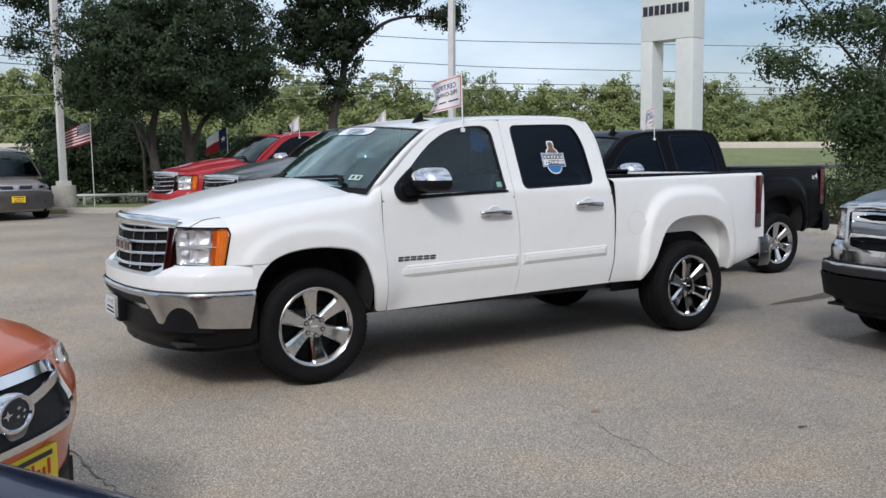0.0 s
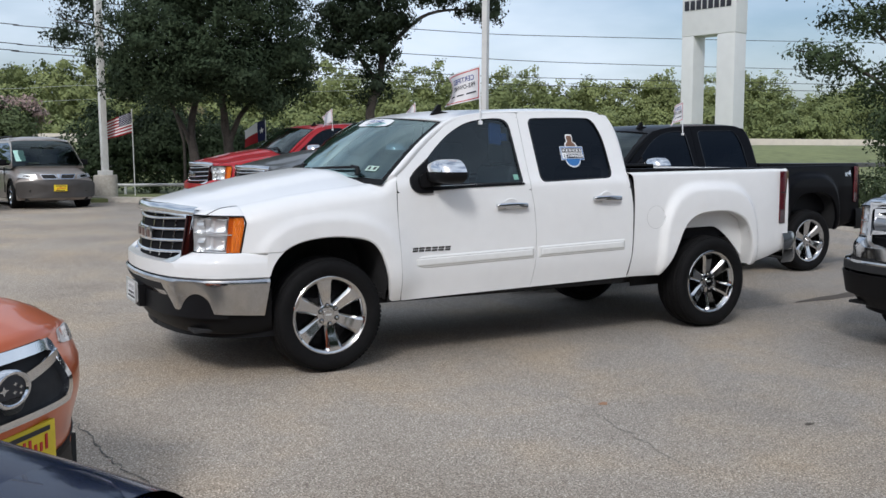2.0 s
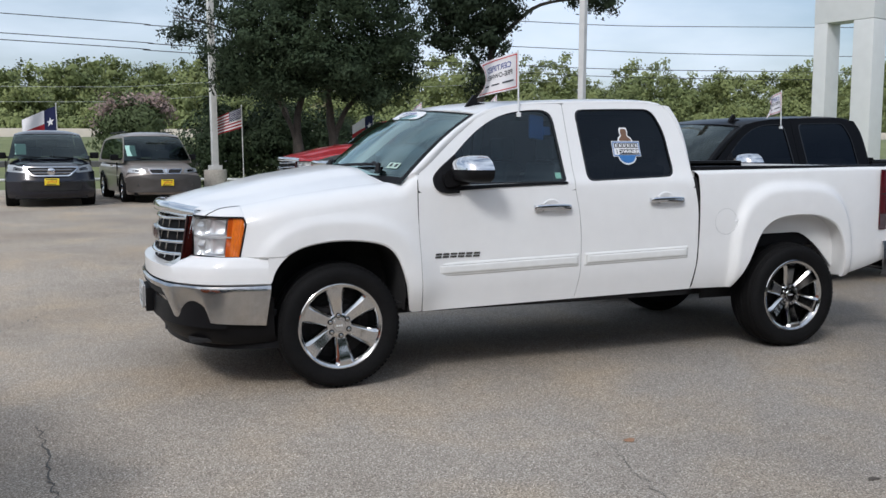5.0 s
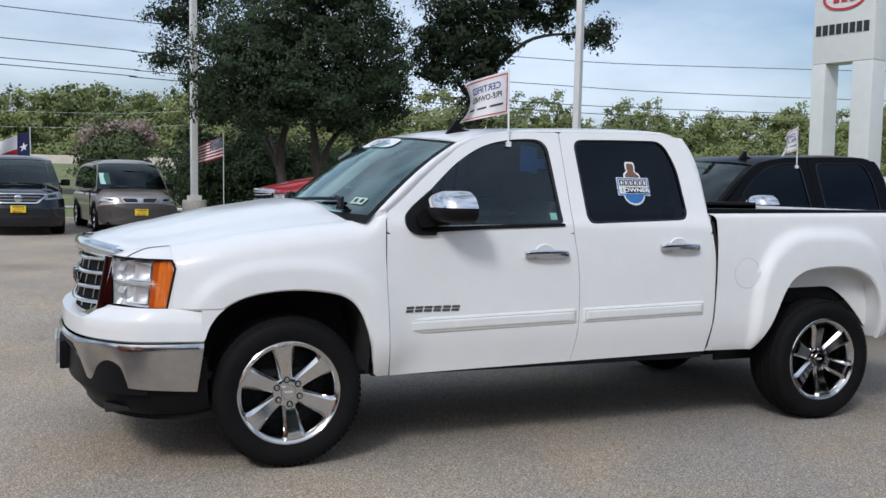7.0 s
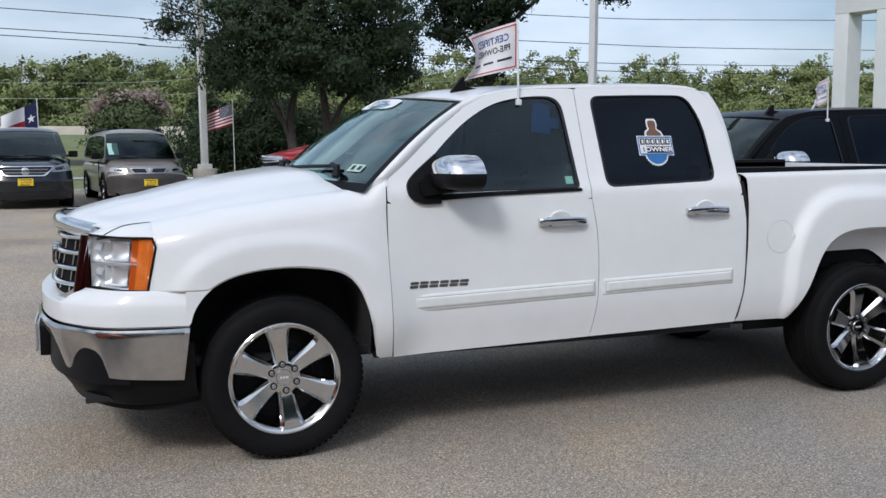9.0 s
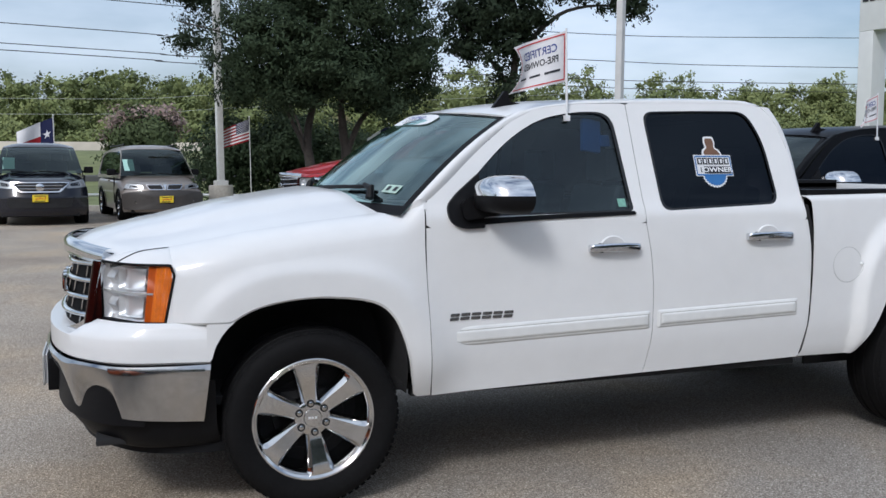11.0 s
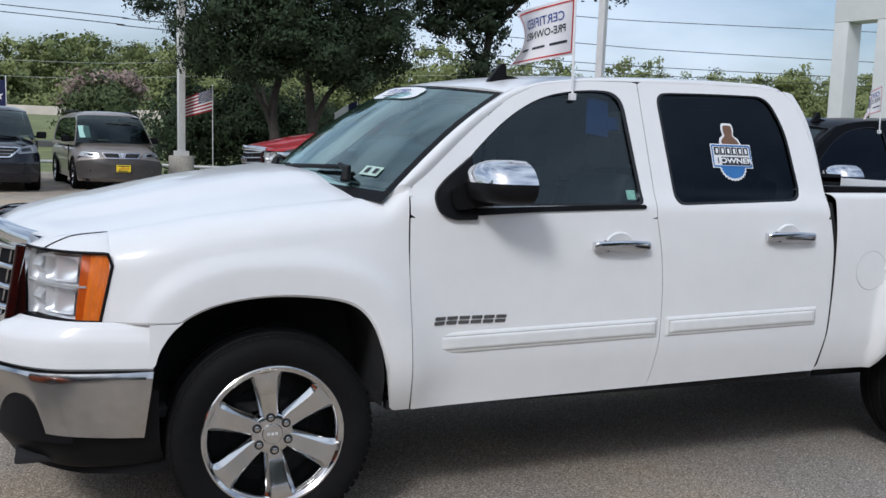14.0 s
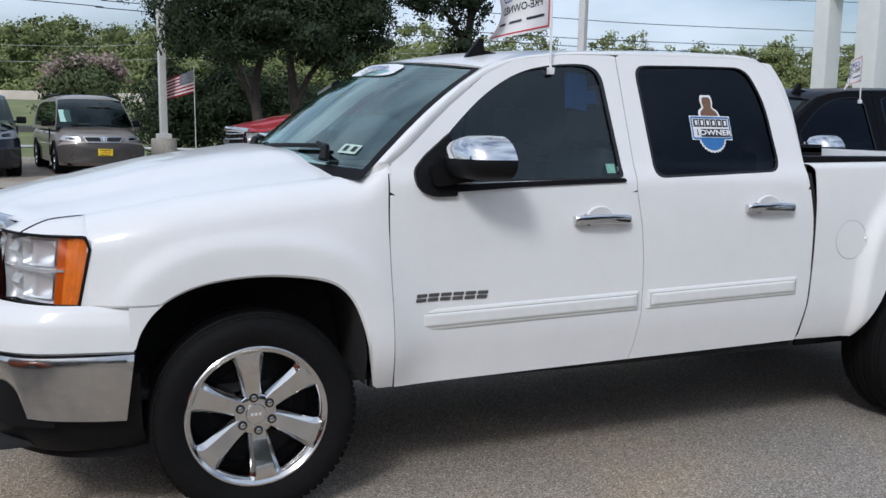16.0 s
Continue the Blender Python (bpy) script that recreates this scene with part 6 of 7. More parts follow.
    for a, b in ((-0.55, 0.0), (0.05, 0.6)):
        part("wiper", tube([(fx - 0.06, a * half, belt + 0.02), (fx - 0.04, b * half, belt + 0.05)], 0.012, 6), M_PLASTIC, root)
    root["front_width"] = half
    return root, width


def nose_panel(root, name, outline, material, at, width, out=0.02, label="", thick=0.02, n=1):
    """A flat-outlined piece laid on the rounded nose: outline of (y, z)."""
    bm = bmesh.new()
    def place(v):
        y, z = v
        return (at(y, z) - out, y, z)
    pts = resample(outline, 48)
    c = sum(pts, Vector((0, 0))) / len(pts)
    rows = [[bm.verts.new(place(c + (p - c) * k)) for p in pts] for k in (1.0, 0.66, 0.33)]
    for a, b in zip(rows, rows[1:]):
        for k in range(48):
            bm.faces.new((a[k], a[(k + 1) % 48], b[(k + 1) % 48], b[k]))
    bm.faces.new(rows[-1])
    return part(name, bm, material, root, label, thick=thick)


def nose_ring(root, name, outer, k, material, at, out=0.03, label="", thick=0.025):
    pts = [Vector(p) for p in outer]
    c = sum(pts, Vector((0, 0))) / len(pts)
    inner = [Vector((c.x + (p.x - c.x) * k[0], c.y + (p.y - c.y) * k[1])) for p in pts]
    return part(name, ring(pts, inner, lambda v: (at(v[0], v[1]) - out, v[0], v[1]), 120, centre=c, rows=4), material, root, label, thick=thick)


def plate(root, at, y, z, bars=True):
    p = part("plate", box(at(y, z) - 0.035, y - 0.155, z - 0.078, at(y, z) - 0.015, y + 0.155, z + 0.078, 0.008), M_YELLOW, root, "yellow dealer plate")
    for k in range(7):
        part("plate_bar", box(at(y, z) - 0.0385, y - 0.105 + 0.03 * k, z - (0.045 if k == 6 else 0.02), at(y, z) - 0.036, y - 0.092 + 0.03 * k, z + (0.035 if k in (0, 3, 4) else 0.012)), M_INKRED, p)
    part("plate_bar", box(at(y, z) - 0.0385, y - 0.12, z + 0.045, at(y, z) - 0.036, y + 0.12, z + 0.062), M_INK, p)
    part("plate_bar", box(at(y, z) - 0.0385, y - 0.09, z - 0.066, at(y, z) - 0.036, y + 0.12, z - 0.05), M_INK, p)


def mirror_lamps(root, outline, at, amber=False):
    for side in (-1, 1):
        o = [(side * y, z) for y, z in outline]
        hl = nose_panel(root, "head_lamp", o, M_LAMPGREY, at, None, 0.004, "clear head lamp with bright reflector", 0.006)
        nose_panel(hl, "lens", o, M_LENS, at, None, 0.012, thick=0.0).visible_shadow = False
        pts = [Vector(p) for p in o]
        c = sum(pts, Vector((0, 0))) / len(pts)
        inn = [c + (p - c) * 0.5 for p in pts]
        nose_panel(hl, "bulb_shroud", inn, M_GLOSSBLACK, at, None, 0.008, thick=0.0)


# taupe minivan
ax = lambda y, z: 0.02 + 0.42 * (abs(y) / 0.92) ** 2.6 + 0.10 * max(0, (z - 0.62)) / 0.2
van, _ = make_car("minivan", "taupe minivan with dark bumpers and a windshield price sheet", "minivan", M_TAUPE, pose(0.42, 18.55, 0.19, 0, 0, 97.5), 5.0, 0.92, (0.98, 4.0),
                  [(0, 0.72), (0.3, 0.86), (1.2, 1.06), (5, 1.08)], 1.06, [(1.0, 1.05), (1.75, 1.68), (2.6, 1.76), (4.2, 1.74), (4.85, 1.60), (5.0, 1.1)], 0.34, nose_at=ax, taper=0.16)
mirror_lamps(van, rounded([(0.46, 0.745), (0.48, 0.845), (0.80, 0.875), (0.87, 0.77)], 0.03), ax)
nose_panel(van, "front_bumper", rounded([(-0.90, 0.28), (-0.92, 0.66), (-0.5, 0.71), (0.5, 0.71), (0.92, 0.66), (0.90, 0.28)], 0.06), mat("dark_taupe_plastic", (0.058, 0.052, 0.048), 0.4, vary=0.15, scale=8, spec=0.4), lambda y, z: ax(y, z) - 0.0, None, 0.065, "dark grey-brown plastic bumper", 0.06)
for side in (-1, 1):
    nose_panel(van, "grille_mesh", rounded([(side * 0.04, 0.74), (side * 0.08, 0.84), (side * 0.40, 0.84), (side * 0.34, 0.74)], 0.02), M_DARK, ax, None, 0.02)
    nose_ring(van, "grille_frame", rounded([(side * 0.03, 0.73), (side * 0.07, 0.855), (side * 0.42, 0.855), (side * 0.35, 0.73)], 0.02), (0.9, 0.75), M_CHROME, ax, 0.025)
    bm = lathe([(0.0, 0.0), (0.045, 0.0), (0.055, 0.02)], 20)
    bmesh.ops.transform(bm, matrix=pose(ax(0.62, 0.45) - 0.075, side * 0.62, 0.45, 0, 0, -90), verts=bm.verts)
    part("fog_lamp", bm, M_CHROME, van)
part("emblem_block", prism([(-0.045, 0.86), (0.045, 0.86), (0.0, 0.72)], lambda v: (ax(0, v[1]) - 0.045, v[0], v[1]), lambda v: (ax(0, v[1]) - 0.01, v[0], v[1])), M_CHROME, van)
plate(van, lambda y, z: ax(y, z) - 0.085, 0.0, 0.52)
part("price_sheet", sheet(lambda u, v: (lerp(1.12, 1.42, u) - 0.03, lerp(0.50, 0.74, v), lerp(1.17, 1.44, u)), 2, 2), mat("green_sheet", (0.42, 0.66, 0.58), 0.6, vary=0.08, scale=15), van, "pale green price sheet", thick=0.004)
for side in (-1, 1):
    part("roof_rack_bar", tube([(2.0, side * 0.6, 1.80), (4.3, side * 0.6, 1.79)], 0.02, 6), M_PLASTIC, van)

# dark minivan
bx = lambda y, z: 0.0 + 0.40 * (abs(y) / 0.96) ** 2.8 + 0.12 * max(0, (z - 0.62)) / 0.3
vw, _ = make_car("minivan", "black minivan with chrome grille and yellow dealer plate", "minivan", M_VANBLACK, pose(-2.20, 17.6, 0.19, 0, 0, 93.5), 5.1, 0.97, (0.98, 4.05),
                 [(0, 0.80), (0.25, 0.98), (1.1, 1.13), (5.1, 1.12)], 1.12, [(0.95, 1.12), (1.75, 1.70), (2.6, 1.78), (4.3, 1.77), (4.95, 1.62), (5.1, 1.15)], 0.35, nose_at=bx, taper=0.16)
mirror_lamps(vw, rounded([(0.52, 0.80), (0.50, 0.92), (0.86, 1.00), (0.93, 0.83)], 0.05), bx)
go = rounded([(-0.56, 0.88), (-0.62, 0.94), (0.62, 0.94), (0.56, 0.88), (0.40, 0.72), (-0.40, 0.72)], 0.05)
nose_panel(vw, "grille_mesh", go, M_DARK, bx, None, 0.015)
nose_ring(vw, "grille_frame", go, (0.93, 0.80), M_CHROME, bx, 0.03, "chrome grille frame")
for z in (0.80, 0.87):
    part("grille_bar", tube([(bx(y, z) - 0.03, y, z) for y in (k * 0.1 - 0.45 for k in range(10))], 0.010, 6), M_CHROME, vw)
bm = lathe([(0.0, -0.01), (0.06, -0.01), (0.085, 0.0), (0.085, 0.03)], 28)
bmesh.ops.transform(bm, matrix=pose(bx(0, 0.83) - 0.06, 0, 0.83, 0, 0, -90), verts=bm.verts)
part("emblem_disc", bm, M_CHROME, vw)
nose_panel(vw, "lower_intake", rounded([(-0.62, 0.40), (-0.66, 0.60), (0.66, 0.60), (0.62, 0.40)], 0.04), M_DARK, bx, None, 0.012)
plate(vw, lambda y, z: bx(y, z) - 0.02, 0.0, 0.60)
part("price_sheet", sheet(lambda u, v: (lerp(1.08, 1.40, u) - 0.03, lerp(0.50, 0.74, v), lerp(1.22, 1.47, u)), 2, 2), bpy.data.materials["green_sheet"], vw, "pale green price sheet", thick=0.004)

# orange hatchback, nose only ever seen
ox = lambda y, z: 0.01 + 0.36 * (abs(y) / 0.89) ** 2.4 + 0.16 * max(0, (z - 0.70)) / 0.32 + 0.05 * step(0.62, 0.40, z)
OR = pose(-2.235, -2.62, 0, 0, 0, 138)
orange, _ = make_car("hatchback_car", "orange hatchback car with chrome winged grille", "car", M_ORANGE, OR, 4.45, 0.89, (0.92, 3.51),
                     [(0, 0.85), (0.12, 0.87), (0.3, 0.92), (0.6, 0.965), (1.15, 1.03), (4.45, 1.04)], 1.02, [(1.05, 1.02), (1.95, 1.50), (2.6, 1.60), (3.7, 1.56), (4.2, 1.42), (4.45, 1.05)], 0.34, nose_at=ox, taper=0.2)
og = rounded([(-0.385, 0.655), (-0.33, 0.845), (0.33, 0.845), (0.385, 0.655), (0.35, 0.61), (-0.35, 0.61)], 0.02)
nose_panel(orange, "grille_mesh", og, M_DARK, ox, None, 0.006, thick=0.003)
nose_ring(orange, "grille_frame", og, (0.90, 0.74), M_CHROME, ox, 0.020, "chrome grille frame", 0.03)
part("grille_wing", sheet(lambda u, v: (ox(lerp(-0.33, 0.33, u), 0.745) - 0.016, lerp(-0.33, 0.33, u), 0.735 + 0.055 * abs(2 * u - 1) ** 1.5 + lerp(-0.02, 0.02, v)), 20, 3), M_CHROME, orange, thick=0.008)
oval_at = pose(ox(0, 0.735) - 0.036, 0, 0.735, 0, 0, -90) @ Matrix.Diagonal((1.38, 1, 0.92, 1))
bm = lathe([(0.052, -0.004), (0.058, -0.010), (0.066, -0.010), (0.072, -0.002), (0.074, 0.03)], 40)
bmesh.ops.transform(bm, matrix=oval_at, verts=bm.verts)
em = part("emblem_ring", bm, M_CHROME, orange, "chrome oval emblem ring")
bm = lathe([(0.0, -0.003), (0.040, -0.003), (0.056, -0.001)], 40)
bmesh.ops.transform(bm, matrix=oval_at, verts=bm.verts)
part("emblem_field", bm, M_INK, em)
for y, z, r in ((-0.030, 0.004, 0.020), (0.012, 0.018, 0.009), (0.032, 0.002, 0.009), (0.008, -0.012, 0.009), (0.030, -0.020, 0.008)):
    part("emblem_spark", fill([((r if k % 2 == 0 else r * 0.35) * math.cos(k * math.pi / 4), (r if k % 2 == 0 else r * 0.35) * math.sin(k * math.pi / 4)) for k in range(8)], lambda v: oval_at @ Vector((v[0] + y, -0.006, v[1] + z))), M_CHROME, em, smooth=0)
part("emblem_chin", prism(rounded([(-0.075, 0.715), (0.075, 0.715), (0.045, 0.652), (-0.045, 0.652)], 0.03), lambda v: (ox(0, v[1]) - 0.026, v[0], v[1]), lambda v: (ox(0, v[1]) - 0.0, v[0], v[1])), M_CHROME, orange)
mirror_lamps(orange, rounded([(0.46, 0.80), (0.50, 0.845), (0.66, 0.84), (0.76, 0.80), (0.64, 0.775)], 0.015), ox)
nose_panel(orange, "lower_intake", rounded([(-0.80, 0.24), (-0.84, 0.40), (0.84, 0.40), (0.80, 0.24)], 0.05), M_PLASTIC, ox, None, 0.006, "black plastic lower bumper", 0.006)
plate(orange, lambda y, z: ox(y, z) + 0.004, -0.10, 0.49)

# dark blue sedan beside the viewer
f = Vector((0.743, -0.669))
lat = Vector((-0.669, -0.743))
bo = Vector((-2.24, -4.73)) + f * 0.27 + lat * 0.20
blue, _ = make_car("sedan_car", "dark navy blue sedan with a glossy hood", "car", M_NAVY, pose(bo.x, bo.y, 0, 0, 0, 138), 4.6, 0.77, (1.02, 3.6),
                   [(0, 0.81), (0.3, 0.925), (1.0, 1.065), (1.4, 1.13), (4.6, 1.13)], 1.125, [(1.35, 1.125), (2.1, 1.47), (2.4, 1.54), (3.4, 1.49), (4.05, 1.20), (4.2, 1.15)], 0.32, nose_at=lambda y, z: 0.02 + 0.40 * (abs(y) / 0.77) ** 2.6 + 0.12 * max(0, z - 0.6) / 0.3, taper=0.2, trim=M_NAVY)

# ---- things on the white truck ----
def side_place(x0, z0, out):
    """Lettering and stickers on the left side, read from outside: (across, up) from a middle."""
    return lambda a, b: (x0 + a, -(half_width(x0 + a, z0 + b) + out), z0 + b)


def pane_place(x0, z0, out):
    return lambda a, b: (x0 + a, -(upper_w(z0 + b) - 0.010 + out), z0 + b)


M_BADGE = mat("dark_chrome_badge", (0.22, 0.22, 0.225), 0.25, 0.9, vary=0.15, scale=30)
for side_root in (white_truck,):
    # name badge as six plain blocks
    w = 0.330 / 6
    for k in range(6):
        x = 0.621 + w * k
        pl = side_place(x + w / 2, 0.8305, 0.0)
        for z0, z1 in ((-0.016, -0.0025), (0.0025, 0.016)):
            lean = 0.25
            bm = prism(rounded([(-w * 0.42 + z0 * lean, z0), (w * 0.42 + z0 * lean, z0), (w * 0.42 + z1 * lean, z1), (-w * 0.42 + z1 * lean, z1)], 0.003, 2), lambda v: pl(v[0], v[1] + 0.004), lambda v: tuple(Vector(pl(v[0], v[1] + 0.004)) + Vector((0, -0.006, 0))))
            part("badge_block", bm, M_BADGE, side_root, "dark chrome badge block")
    # fuel door
    pl = side_place(2.940, 0.999, 0.0)
    fuel = part("fuel_door", fill([(0.094 * math.cos(k * math.pi / 20), 0.094 * math.sin(k * math.pi / 20)) for k in range(40)], lambda v: tuple(Vector(pl(*v)) + Vector((0, -0.003, 0)))), M_WHITE, side_root)
    part("fuel_door_gap", tube([Vector(pl(0.0965 * math.cos(k * math.pi / 24), 0.0965 * math.sin(k * math.pi / 24))) + Vector((0, -0.001, 0)) for k in range(49)], 0.0022, 5), M_GALV, fuel)
    kn = lathe([(0.0, -0.016), (0.010, -0.014), (0.012, -0.004), (0.012, 0.004)], 14)
    bmesh.ops.translate(kn, verts=kn.verts, vec=pl(0.088, 0.004))
    part("fuel_door_catch", kn, M_WHITE, fuel)

# owner sticker on the rear window
sticker = part("window_sticker", fill([(-0.115, -0.055), (-0.115, 0.055), (0.115, 0.055), (0.115, -0.055)], lambda v: pane_place(2.138, 1.536, 0.003)(*v)), M_PAPER, white_truck, "white and blue owner sticker", smooth=0, thick=0.0)
pp = pane_place(2.138, 1.536, 0.006)
lay = lambda o: (lambda a, b: pane_place(2.138, 1.536, o)(a, b))
part("sticker_border", ring([(-0.111, -0.051), (-0.111, 0.051), (0.111, 0.051), (0.111, -0.051)], [(-0.104, -0.044), (-0.104, 0.044), (0.104, 0.044), (0.104, -0.044)], lambda v: lay(0.005)(*v), 96), M_BLUE, sticker, smooth=0)
gear = [(0.066 * (1 + 0.07 * (k % 2)) * math.cos(math.pi + k * math.pi / 26), -0.045 + 0.055 * (1 + 0.09 * (k % 2)) * math.sin(math.pi + k * math.pi / 26)) for k in range(27)]
part("sticker_foot", fill([(x * 1.12, -0.045 + (z + 0.045) * 1.18) for x, z in gear], lambda v: lay(0.002)(*v)), M_PAPER, sticker, smooth=0)
part("sticker_seal", fill(gear, lambda v: lay(0.004)(*v)), M_BLUE, sticker, smooth=0)
part("sticker_tab", fill(rounded([(-0.060, 0.05), (-0.055, 0.082), (-0.032, 0.094), (-0.040, 0.120), (-0.034, 0.152), (0.026, 0.152), (0.034, 0.120), (0.026, 0.094), (0.052, 0.082), (0.068, 0.05)], 0.010), lambda v: lay(0.002)(*v)), M_PAPER, sticker, smooth=0)
part("sticker_patch", fill(rounded([(-0.048, 0.056), (-0.045, 0.076), (-0.022, 0.092), (-0.030, 0.118), (-0.026, 0.142), (0.018, 0.142), (0.024, 0.118), (0.018, 0.092), (0.042, 0.076), (0.056, 0.056)], 0.010), lambda v: lay(0.004)(*v)), mat("sticker_brown", (0.16, 0.085, 0.05), 0.6, vary=0.35, scale=30), sticker, smooth=0)
for k in range(6):
    part("sticker_square", fill([(-0.098 + 0.033 * k, 0.006), (-0.098 + 0.033 * k, 0.040), (-0.069 + 0.033 * k, 0.040), (-0.069 + 0.033 * k, 0.006)], lambda v: lay(0.006)(*v)), M_INK, sticker, smooth=0)
    part("sticker_bar", fill([(-0.090 + 0.033 * k, 0.012), (-0.090 + 0.033 * k, 0.034), (-0.077 + 0.033 * k, 0.034), (-0.077 + 0.033 * k, 0.012)], lambda v: lay(0.008)(*v)), M_PAPER, sticker, smooth=0)
part("sticker_square", fill([(-0.062, -0.040), (-0.062, -0.004), (0.100, -0.004), (0.100, -0.040)], lambda v: lay(0.006)(*v)), M_INK, sticker, smooth=0)
part("sticker_word", lettering("1", 0.026, lambda a, b: lay(0.008)(a - 0.082, b - 0.022), bold=0.001), M_INK, sticker, smooth=0)
part("sticker_word", lettering("OWNER", 0.024, lambda a, b: lay(0.008)(a * 1.45 + 0.019, b - 0.022), bold=0.001), M_PAPER, sticker, smooth=0)

# small inspection sticker in the front window, parking tag on the windshield
tag = part("window_tag", fill([(-0.022, -0.02), (-0.022, 0.02), (0.022, 0.02), (0.022, -0.02)], lambda v: pane_place(1.555, 1.352, 0.003)(*v)), mat("green_tag", (0.20, 0.42, 0.34), 0.6, vary=0.3, scale=60), white_truck, "small green window tag", smooth=0)


def shield_place(u0, v0, out):
    """On the windshield: (across to its left as read from ahead, up) in metres."""
    def f(a, b):
        s = 2 * (v0 + a / 1.62) - 1
        u = u0 + b / 0.75
        x = lerp(0.20 + 0.25 * abs(s) ** 2.3, 0.80 + 0.21 * abs(s) ** 2.3, u)
        return (x - out * 0.6, s * (lerp(0.955, 0.748, u) + 0.02 * math.sin(math.pi * u)), lerp(1.375 - 0.025 * s * s, 1.815 - 0.045 * s * s, u) + 0.035 * math.sin(math.pi * u) + out * 0.8)
    return f


oval = [(0.25 * math.copysign(abs(math.cos(a)) ** 0.4, math.cos(a)), 0.064 * math.copysign(abs(math.sin(a)) ** 0.5, math.sin(a))) for a in (k * math.pi / 24 for k in range(48))]
sp = shield_place(0.885, 0.41, 0.006)
ov = part("windshield_sticker", fill(oval, lambda v: sp(*v)), M_PAPER, white_truck, "white oval windshield sticker", smooth=0)
sp2 = shield_place(0.885, 0.41, 0.009)
part("sticker_word", lettering("CERTIFIED", 0.030, lambda a, b: sp2(-a * 1.25, b + 0.022), bold=0.001), M_INKBLUE, ov, smooth=0)
part("sticker_word", lettering("PRE-OWNED", 0.022, lambda a, b: sp2(-a * 1.25, b - 0.012)), M_INK, ov, smooth=0)
part("sticker_bar", fill([(-0.10, -0.040), (-0.10, -0.033), (0.10, -0.033), (0.10, -0.040)], lambda v: sp2(*v)), M_INK, ov, smooth=0)
sp3 = shield_place(0.115, 0.092, 0.006)
tg = part("parking_tag", fill([(-0.042, -0.025), (-0.042, 0.025), (0.042, 0.025), (0.042, -0.025)], lambda v: sp3(*v)), mat("pale_green_tag", (0.45, 0.60, 0.52), 0.6, vary=0.2, scale=40), white_truck, "pale green windshield tag", smooth=0)
sp4 = shield_place(0.115, 0.092, 0.009)
for a in (-0.024, 0.014):
    part("tag_bar", fill([(a - 0.008, -0.014), (a - 0.008, 0.014), (a + 0.010, 0.014), (a + 0.010, -0.014)], lambda v: sp4(*v)), M_INK, tg, smooth=0)

# front plate
fp = part("front_plate", box(-1.165, -0.155, 0.47, -1.15, 0.155, 0.615, 0.006), M_PAPER, white_truck, "white dealer plate with dark frame")
part("plate_frame", ring([(-0.165, 0.46), (-0.165, 0.625), (0.165, 0.625), (0.165, 0.46)], [(-0.145, 0.478), (-0.145, 0.607), (0.145, 0.607), (0.145, 0.478)], lambda v: (-1.168, v[0], v[1]), 72), M_GALV, fp, thick=0.008)
part("plate_word", lettering("CERTIFIED", 0.030, lambda a, b: (-1.169, -a * 1.1, b + 0.565)), M_INK, fp, smooth=0)
part("plate_bar", fill([(-0.12, 0.49), (-0.12, 0.505), (0.12, 0.505), (0.12, 0.49)], lambda v: (-1.169, v[0], v[1])), M_INK, fp, smooth=0)
part("plate_bar", fill([(-0.10, 0.52), (-0.10, 0.535), (0.10, 0.535), (0.10, 0.52)], lambda v: (-1.169, v[0], v[1])), M_INK, fp, smooth=0)
part("plate_mount", box(-1.15, -0.18, 0.44, -1.09, 0.18, 0.60, 0.01), M_PLASTIC, white_truck)

# blue folder hanging inside the front window
folder = thing("hanging_folder", "blue key folder hung inside the side window", "folder", TRUCK_AT)
bm = box(-0.055, -0.012, -0.085, 0.055, 0.012, 0.085, 0.006)
bmesh.ops.transform(bm, matrix=pose(1.47, -0.775, 1.685, -14, 8, 6), verts=bm.verts)
part("folder_body", bm, mat("blue_vinyl", (0.03, 0.12, 0.36), 0.4, vary=0.15, scale=20), folder)
bm = box(-0.03, -0.01, -0.03, 0.03, 0.01, 0.03, 0.004)
bmesh.ops.transform(bm, matrix=pose(1.545, -0.78, 1.66, -14, 0, 10), verts=bm.verts)
part("folder_tab", bm, bpy.data.materials["blue_vinyl"], folder)


# ---- flags ----
def wave(u, v, amp, ph):
    return amp * math.sin(5.2 * u + 1.5 * v + ph) * u ** 0.7


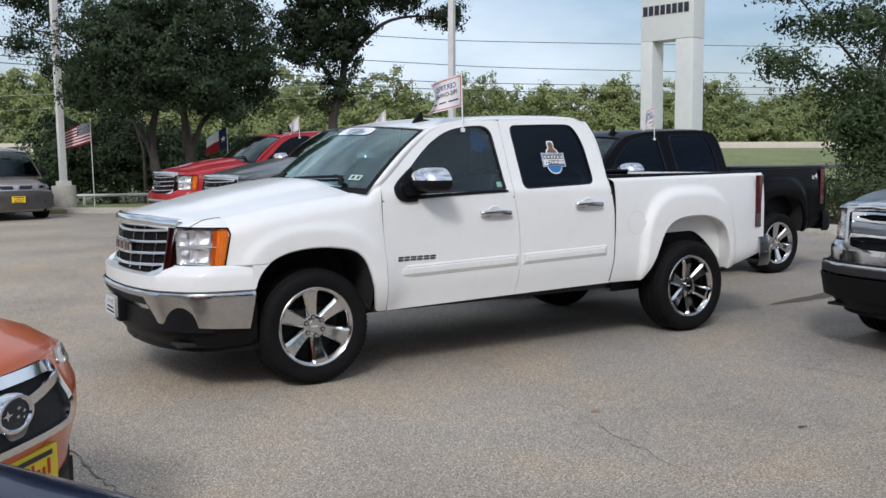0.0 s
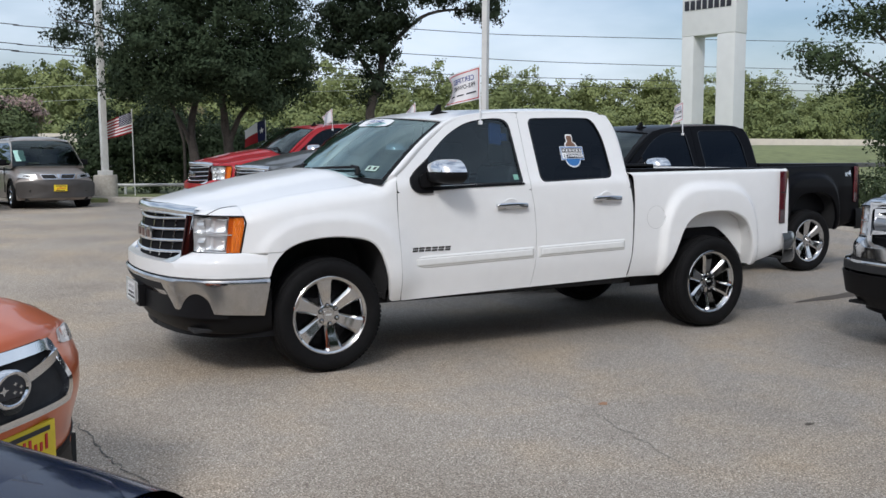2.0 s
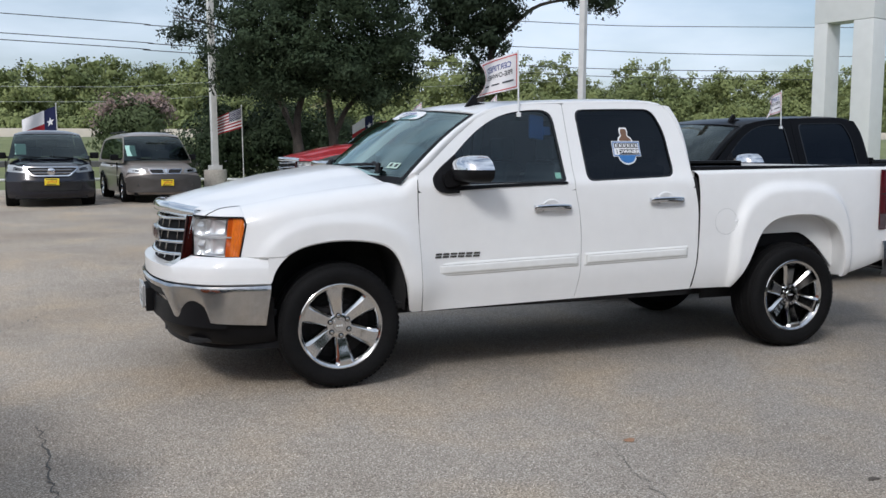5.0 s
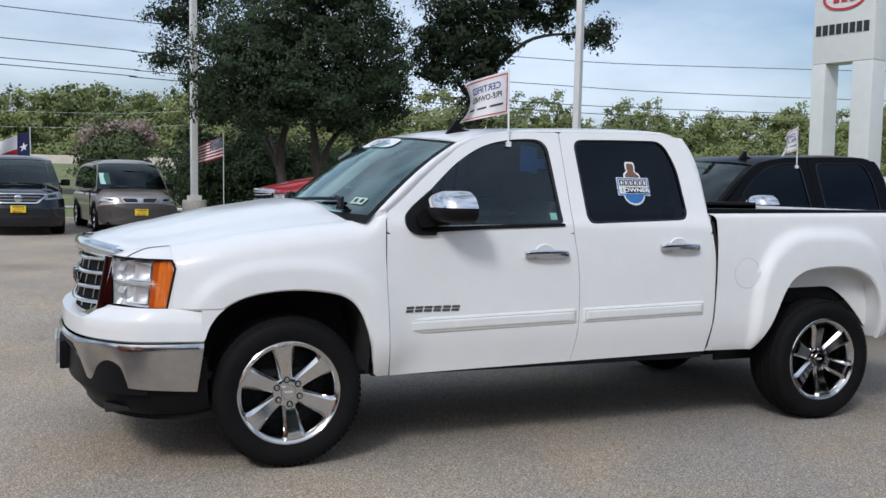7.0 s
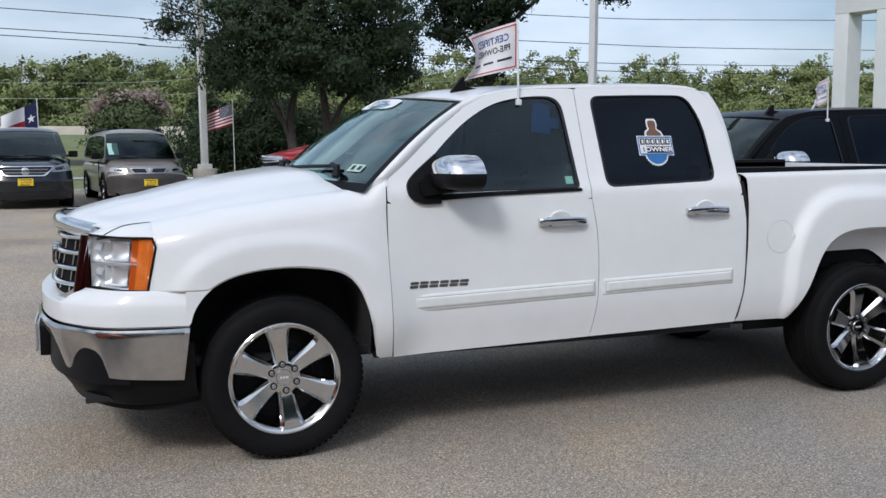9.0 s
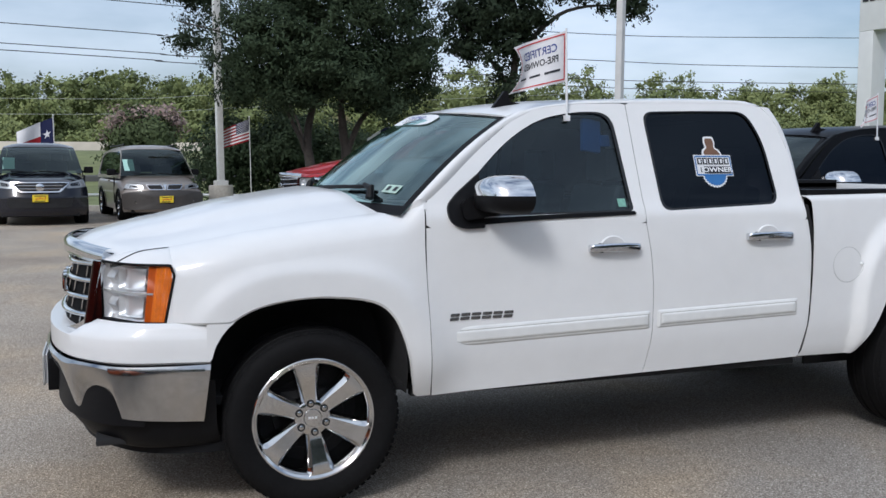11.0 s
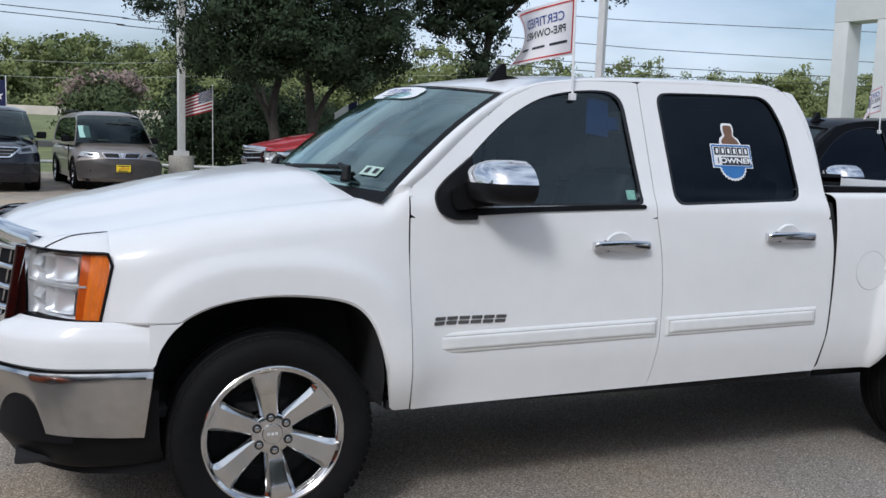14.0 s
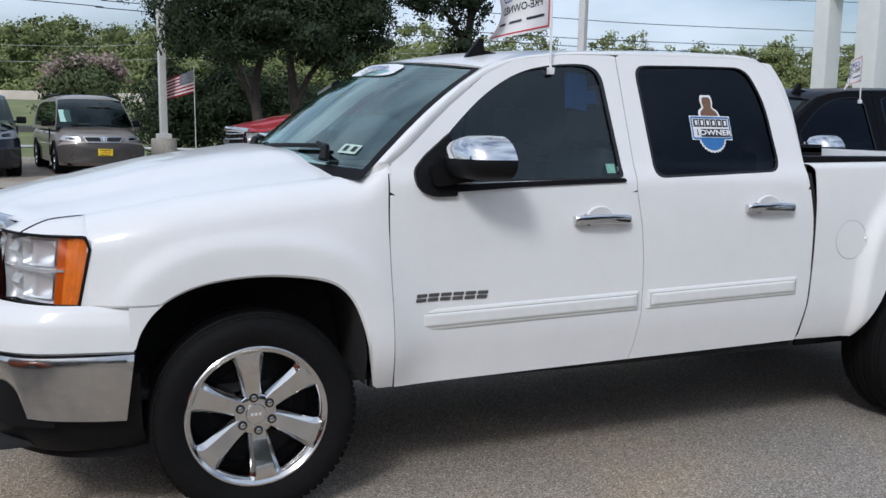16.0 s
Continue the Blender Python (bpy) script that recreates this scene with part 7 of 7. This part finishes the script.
def clip_flag(label, at, size=(0.30, 0.24), stick=0.36, swing=200, droop=0.25, words=True, seed=0):
    """A small dealer flag on a window clip: at the clip; swing: way that it flies, degrees in plan."""
    root = thing("window_flag", label, "flag", Matrix.Translation(at), "dealer window flags")
    part("flag_stick", tube([(0, 0, -0.03), (-0.01, 0, stick)], 0.006, 8), M_PAPER, root, "white plastic stick")
    part("window_clip", box(-0.014, -0.012, -0.045, 0.014, 0.012, -0.015, 0.004), M_PAPER, root)
    d = Vector((math.cos(radians(swing)), math.sin(radians(swing)), 0))
    n = Vector((-d.y, d.x, 0))
    def cloth(u, v, out=0.0):
        top = stick - 0.01
        return Vector((-0.008, 0, 0)) + d * size[0] * u * (1 - 0.10 * u - 0.16 * u * (1 - v) * v * 4) + n * (wave(u, v, 0.038, seed) + out) + Vector((0, 0, top - size[1] * (1 - v) - droop * u * size[0] * (0.7 + 0.3 * v)))
    fl = part("flag_cloth", sheet(lambda u, v: cloth(u, v), 24, 14), M_CLOTH, root, "white printed flag cloth", smooth=60, thick=0.0015)
    for u0, u1, v0, v1 in ((0.03, 0.97, 0.93, 0.955), (0.03, 0.97, 0.045, 0.07), (0.95, 0.97, 0.06, 0.94), (0.03, 0.05, 0.06, 0.94)):
        for o in (0.003, -0.003):
            part("red_border", sheet(lambda u, v: cloth(lerp(u0, u1, u), lerp(v0, v1, v), o), 24, 6), M_INKRED, fl, smooth=60)
    if words:
        for o, way in ((0.003, 1), (-0.003, 1)):
            on = lambda u, v, o=o: cloth(min(1, max(0, u)), v, o)
            for text, h, vv, ink in (("CERTIFIED", 0.040, 0.72, M_INKBLUE), ("PRE-OWNED", 0.034, 0.50, M_INK)):
                bm = lettering(text, h, lambda a, b: on(0.5 + a / size[0] * 0.86, vv + b / size[1]), bold=0.0008)
                part("flag_word", bm, ink, fl, smooth=0)
            for a, b in ((0.12, 0.40), (0.47, 0.66), (0.73, 0.88)):
                part("flag_bar", sheet(lambda u, v: on(lerp(a, b, u), lerp(0.24, 0.285, v)), 12, 2), M_INK, fl, smooth=60)
    return root


clip_flag("white dealer window flag on the white truck", (1.315, 1.0 - 0.815, 1.80), size=(0.34, 0.25), stick=0.41, swing=183, droop=0.30, seed=0.6)
clip_flag("white dealer window flag on the black truck", (4.05 + 1.52, 3.32 - 0.81, 1.80), size=(0.31, 0.22), stick=0.37, swing=197, droop=0.38, seed=1.4)
clip_flag("white dealer window flag on the red truck", (2.83 + 1.35, 10.99 - 0.81, 2.01), size=(0.26, 0.24), stick=0.36, swing=190, droop=0.6, words=False, seed=2.2)
clip_flag("white dealer window flag on the grey truck", (2.55 + 1.35, 7.1 - 0.81, 1.99), size=(0.22, 0.20), stick=0.30, swing=176, droop=0.9, words=False, seed=3.0)


def star(cx, cy, r, turn=0.0):
    return [(cx + (r if k % 2 == 0 else r * 0.4) * math.sin(turn + k * math.pi / 5), cy + (r if k % 2 == 0 else r * 0.4) * math.cos(turn + k * math.pi / 5)) for k in range(10)]


def pole_flag(kind, label, at, tall, size, swing, droop, seed):
    root = thing("flag_on_pole", label, "flag", Matrix.Translation(at), "lot flags")
    part("flag_pole", tube([(0, 0, -0.1), (-0.03, 0, tall)], 0.014, 8), M_POLE, root)
    part("pole_finial", lathe([(0.0, 0.05), (0.02, 0.04), (0.025, 0.02), (0.014, 0.0)], 12, "z"), M_POLE, root).matrix_basis = pose(-0.03, 0, tall)
    d = Vector((math.cos(radians(swing)), math.sin(radians(swing)), 0))
    n = Vector((-d.y, d.x, 0))
    def cloth(u, v, out=0.0):
        return Vector((-0.03, 0, 0)) + d * size[0] * u * (1 - 0.08 * u) + n * (wave(u, v, 0.10, seed) + out) + Vector((0, 0, tall - 0.03 - size[1] * (1 - v) - droop * u * size[0] * (0.8 + 0.3 * v)))
    def patch(name, u0, u1, v0, v1, m, o=0.0):
        return part(name, sheet(lambda u, v: cloth(lerp(u0, u1, u), lerp(v0, v1, v), o), 20, 4), m, root, smooth=60)
    if kind == "stripes":
        for k in range(13):
            patch("stripe", 0.0, 1.0, k / 13, (k + 1) / 13, M_FLAGRED if k % 2 == 0 else M_CLOTH)
        for o in (0.006, -0.006):
            canton = patch("canton", 0.0, 0.42, 6 / 13, 1.0, M_FLAGBLUE, o)
            for i in range(9):
                for j in range(6 if i % 2 == 0 else 5):
                    cx, cy = (j + (0.5 if i % 2 == 0 else 1.0)) / 6 * 0.42, 6 / 13 + (i + 0.7) / 9.4 * 7 / 13
                    part("star", fill(star(cx, cy, 0.024), lambda v: cloth(v[0], cy + (v[1] - cy) * 1.5, o * 1.6)), M_CLOTH, canton, smooth=0)
    else:
        patch("white_bar", 0.33, 1.0, 0.5, 1.0, M_CLOTH)
        patch("red_bar", 0.33, 1.0, 0.0, 0.5, M_FLAGRED)
        patch("blue_bar", 0.0, 0.33, 0.0, 1.0, M_FLAGBLUE)
        for o in (0.006, -0.006):
            part("star", fill(star(0.165, 0.5, 0.11), lambda v: cloth(v[0], 0.5 + (v[1] - 0.5) * 1.5, o)), M_CLOTH, root, smooth=0)
    return root


pole_flag("stripes", "red white and blue striped flag on a thin pole", (2.95, 22.5, 0.25), 2.55, (0.90, 0.60), 184, 0.36, 0.4)
pole_flag("star", "red white and blue single-star flag behind the oak", (7.15, 23.0, 0.25), 2.45, (0.80, 0.66), 186, 0.45, 1.7)
pole_flag("star", "red white and blue single-star flag behind the black minivan", (-2.15, 23.5, 0.15), 2.65, (1.0, 0.80), 190, 0.38, 2.6)

# lettering on the black truck's bed
part("bed_decal", lettering("4x4", 0.082, lambda a, b: (4.28 + a * 1.1, -(half_width(4.28, 1.27 + b) + 0.003), 1.27 + b), bold=0.001), M_CHROME, black_truck, "silver bed decal", smooth=0)
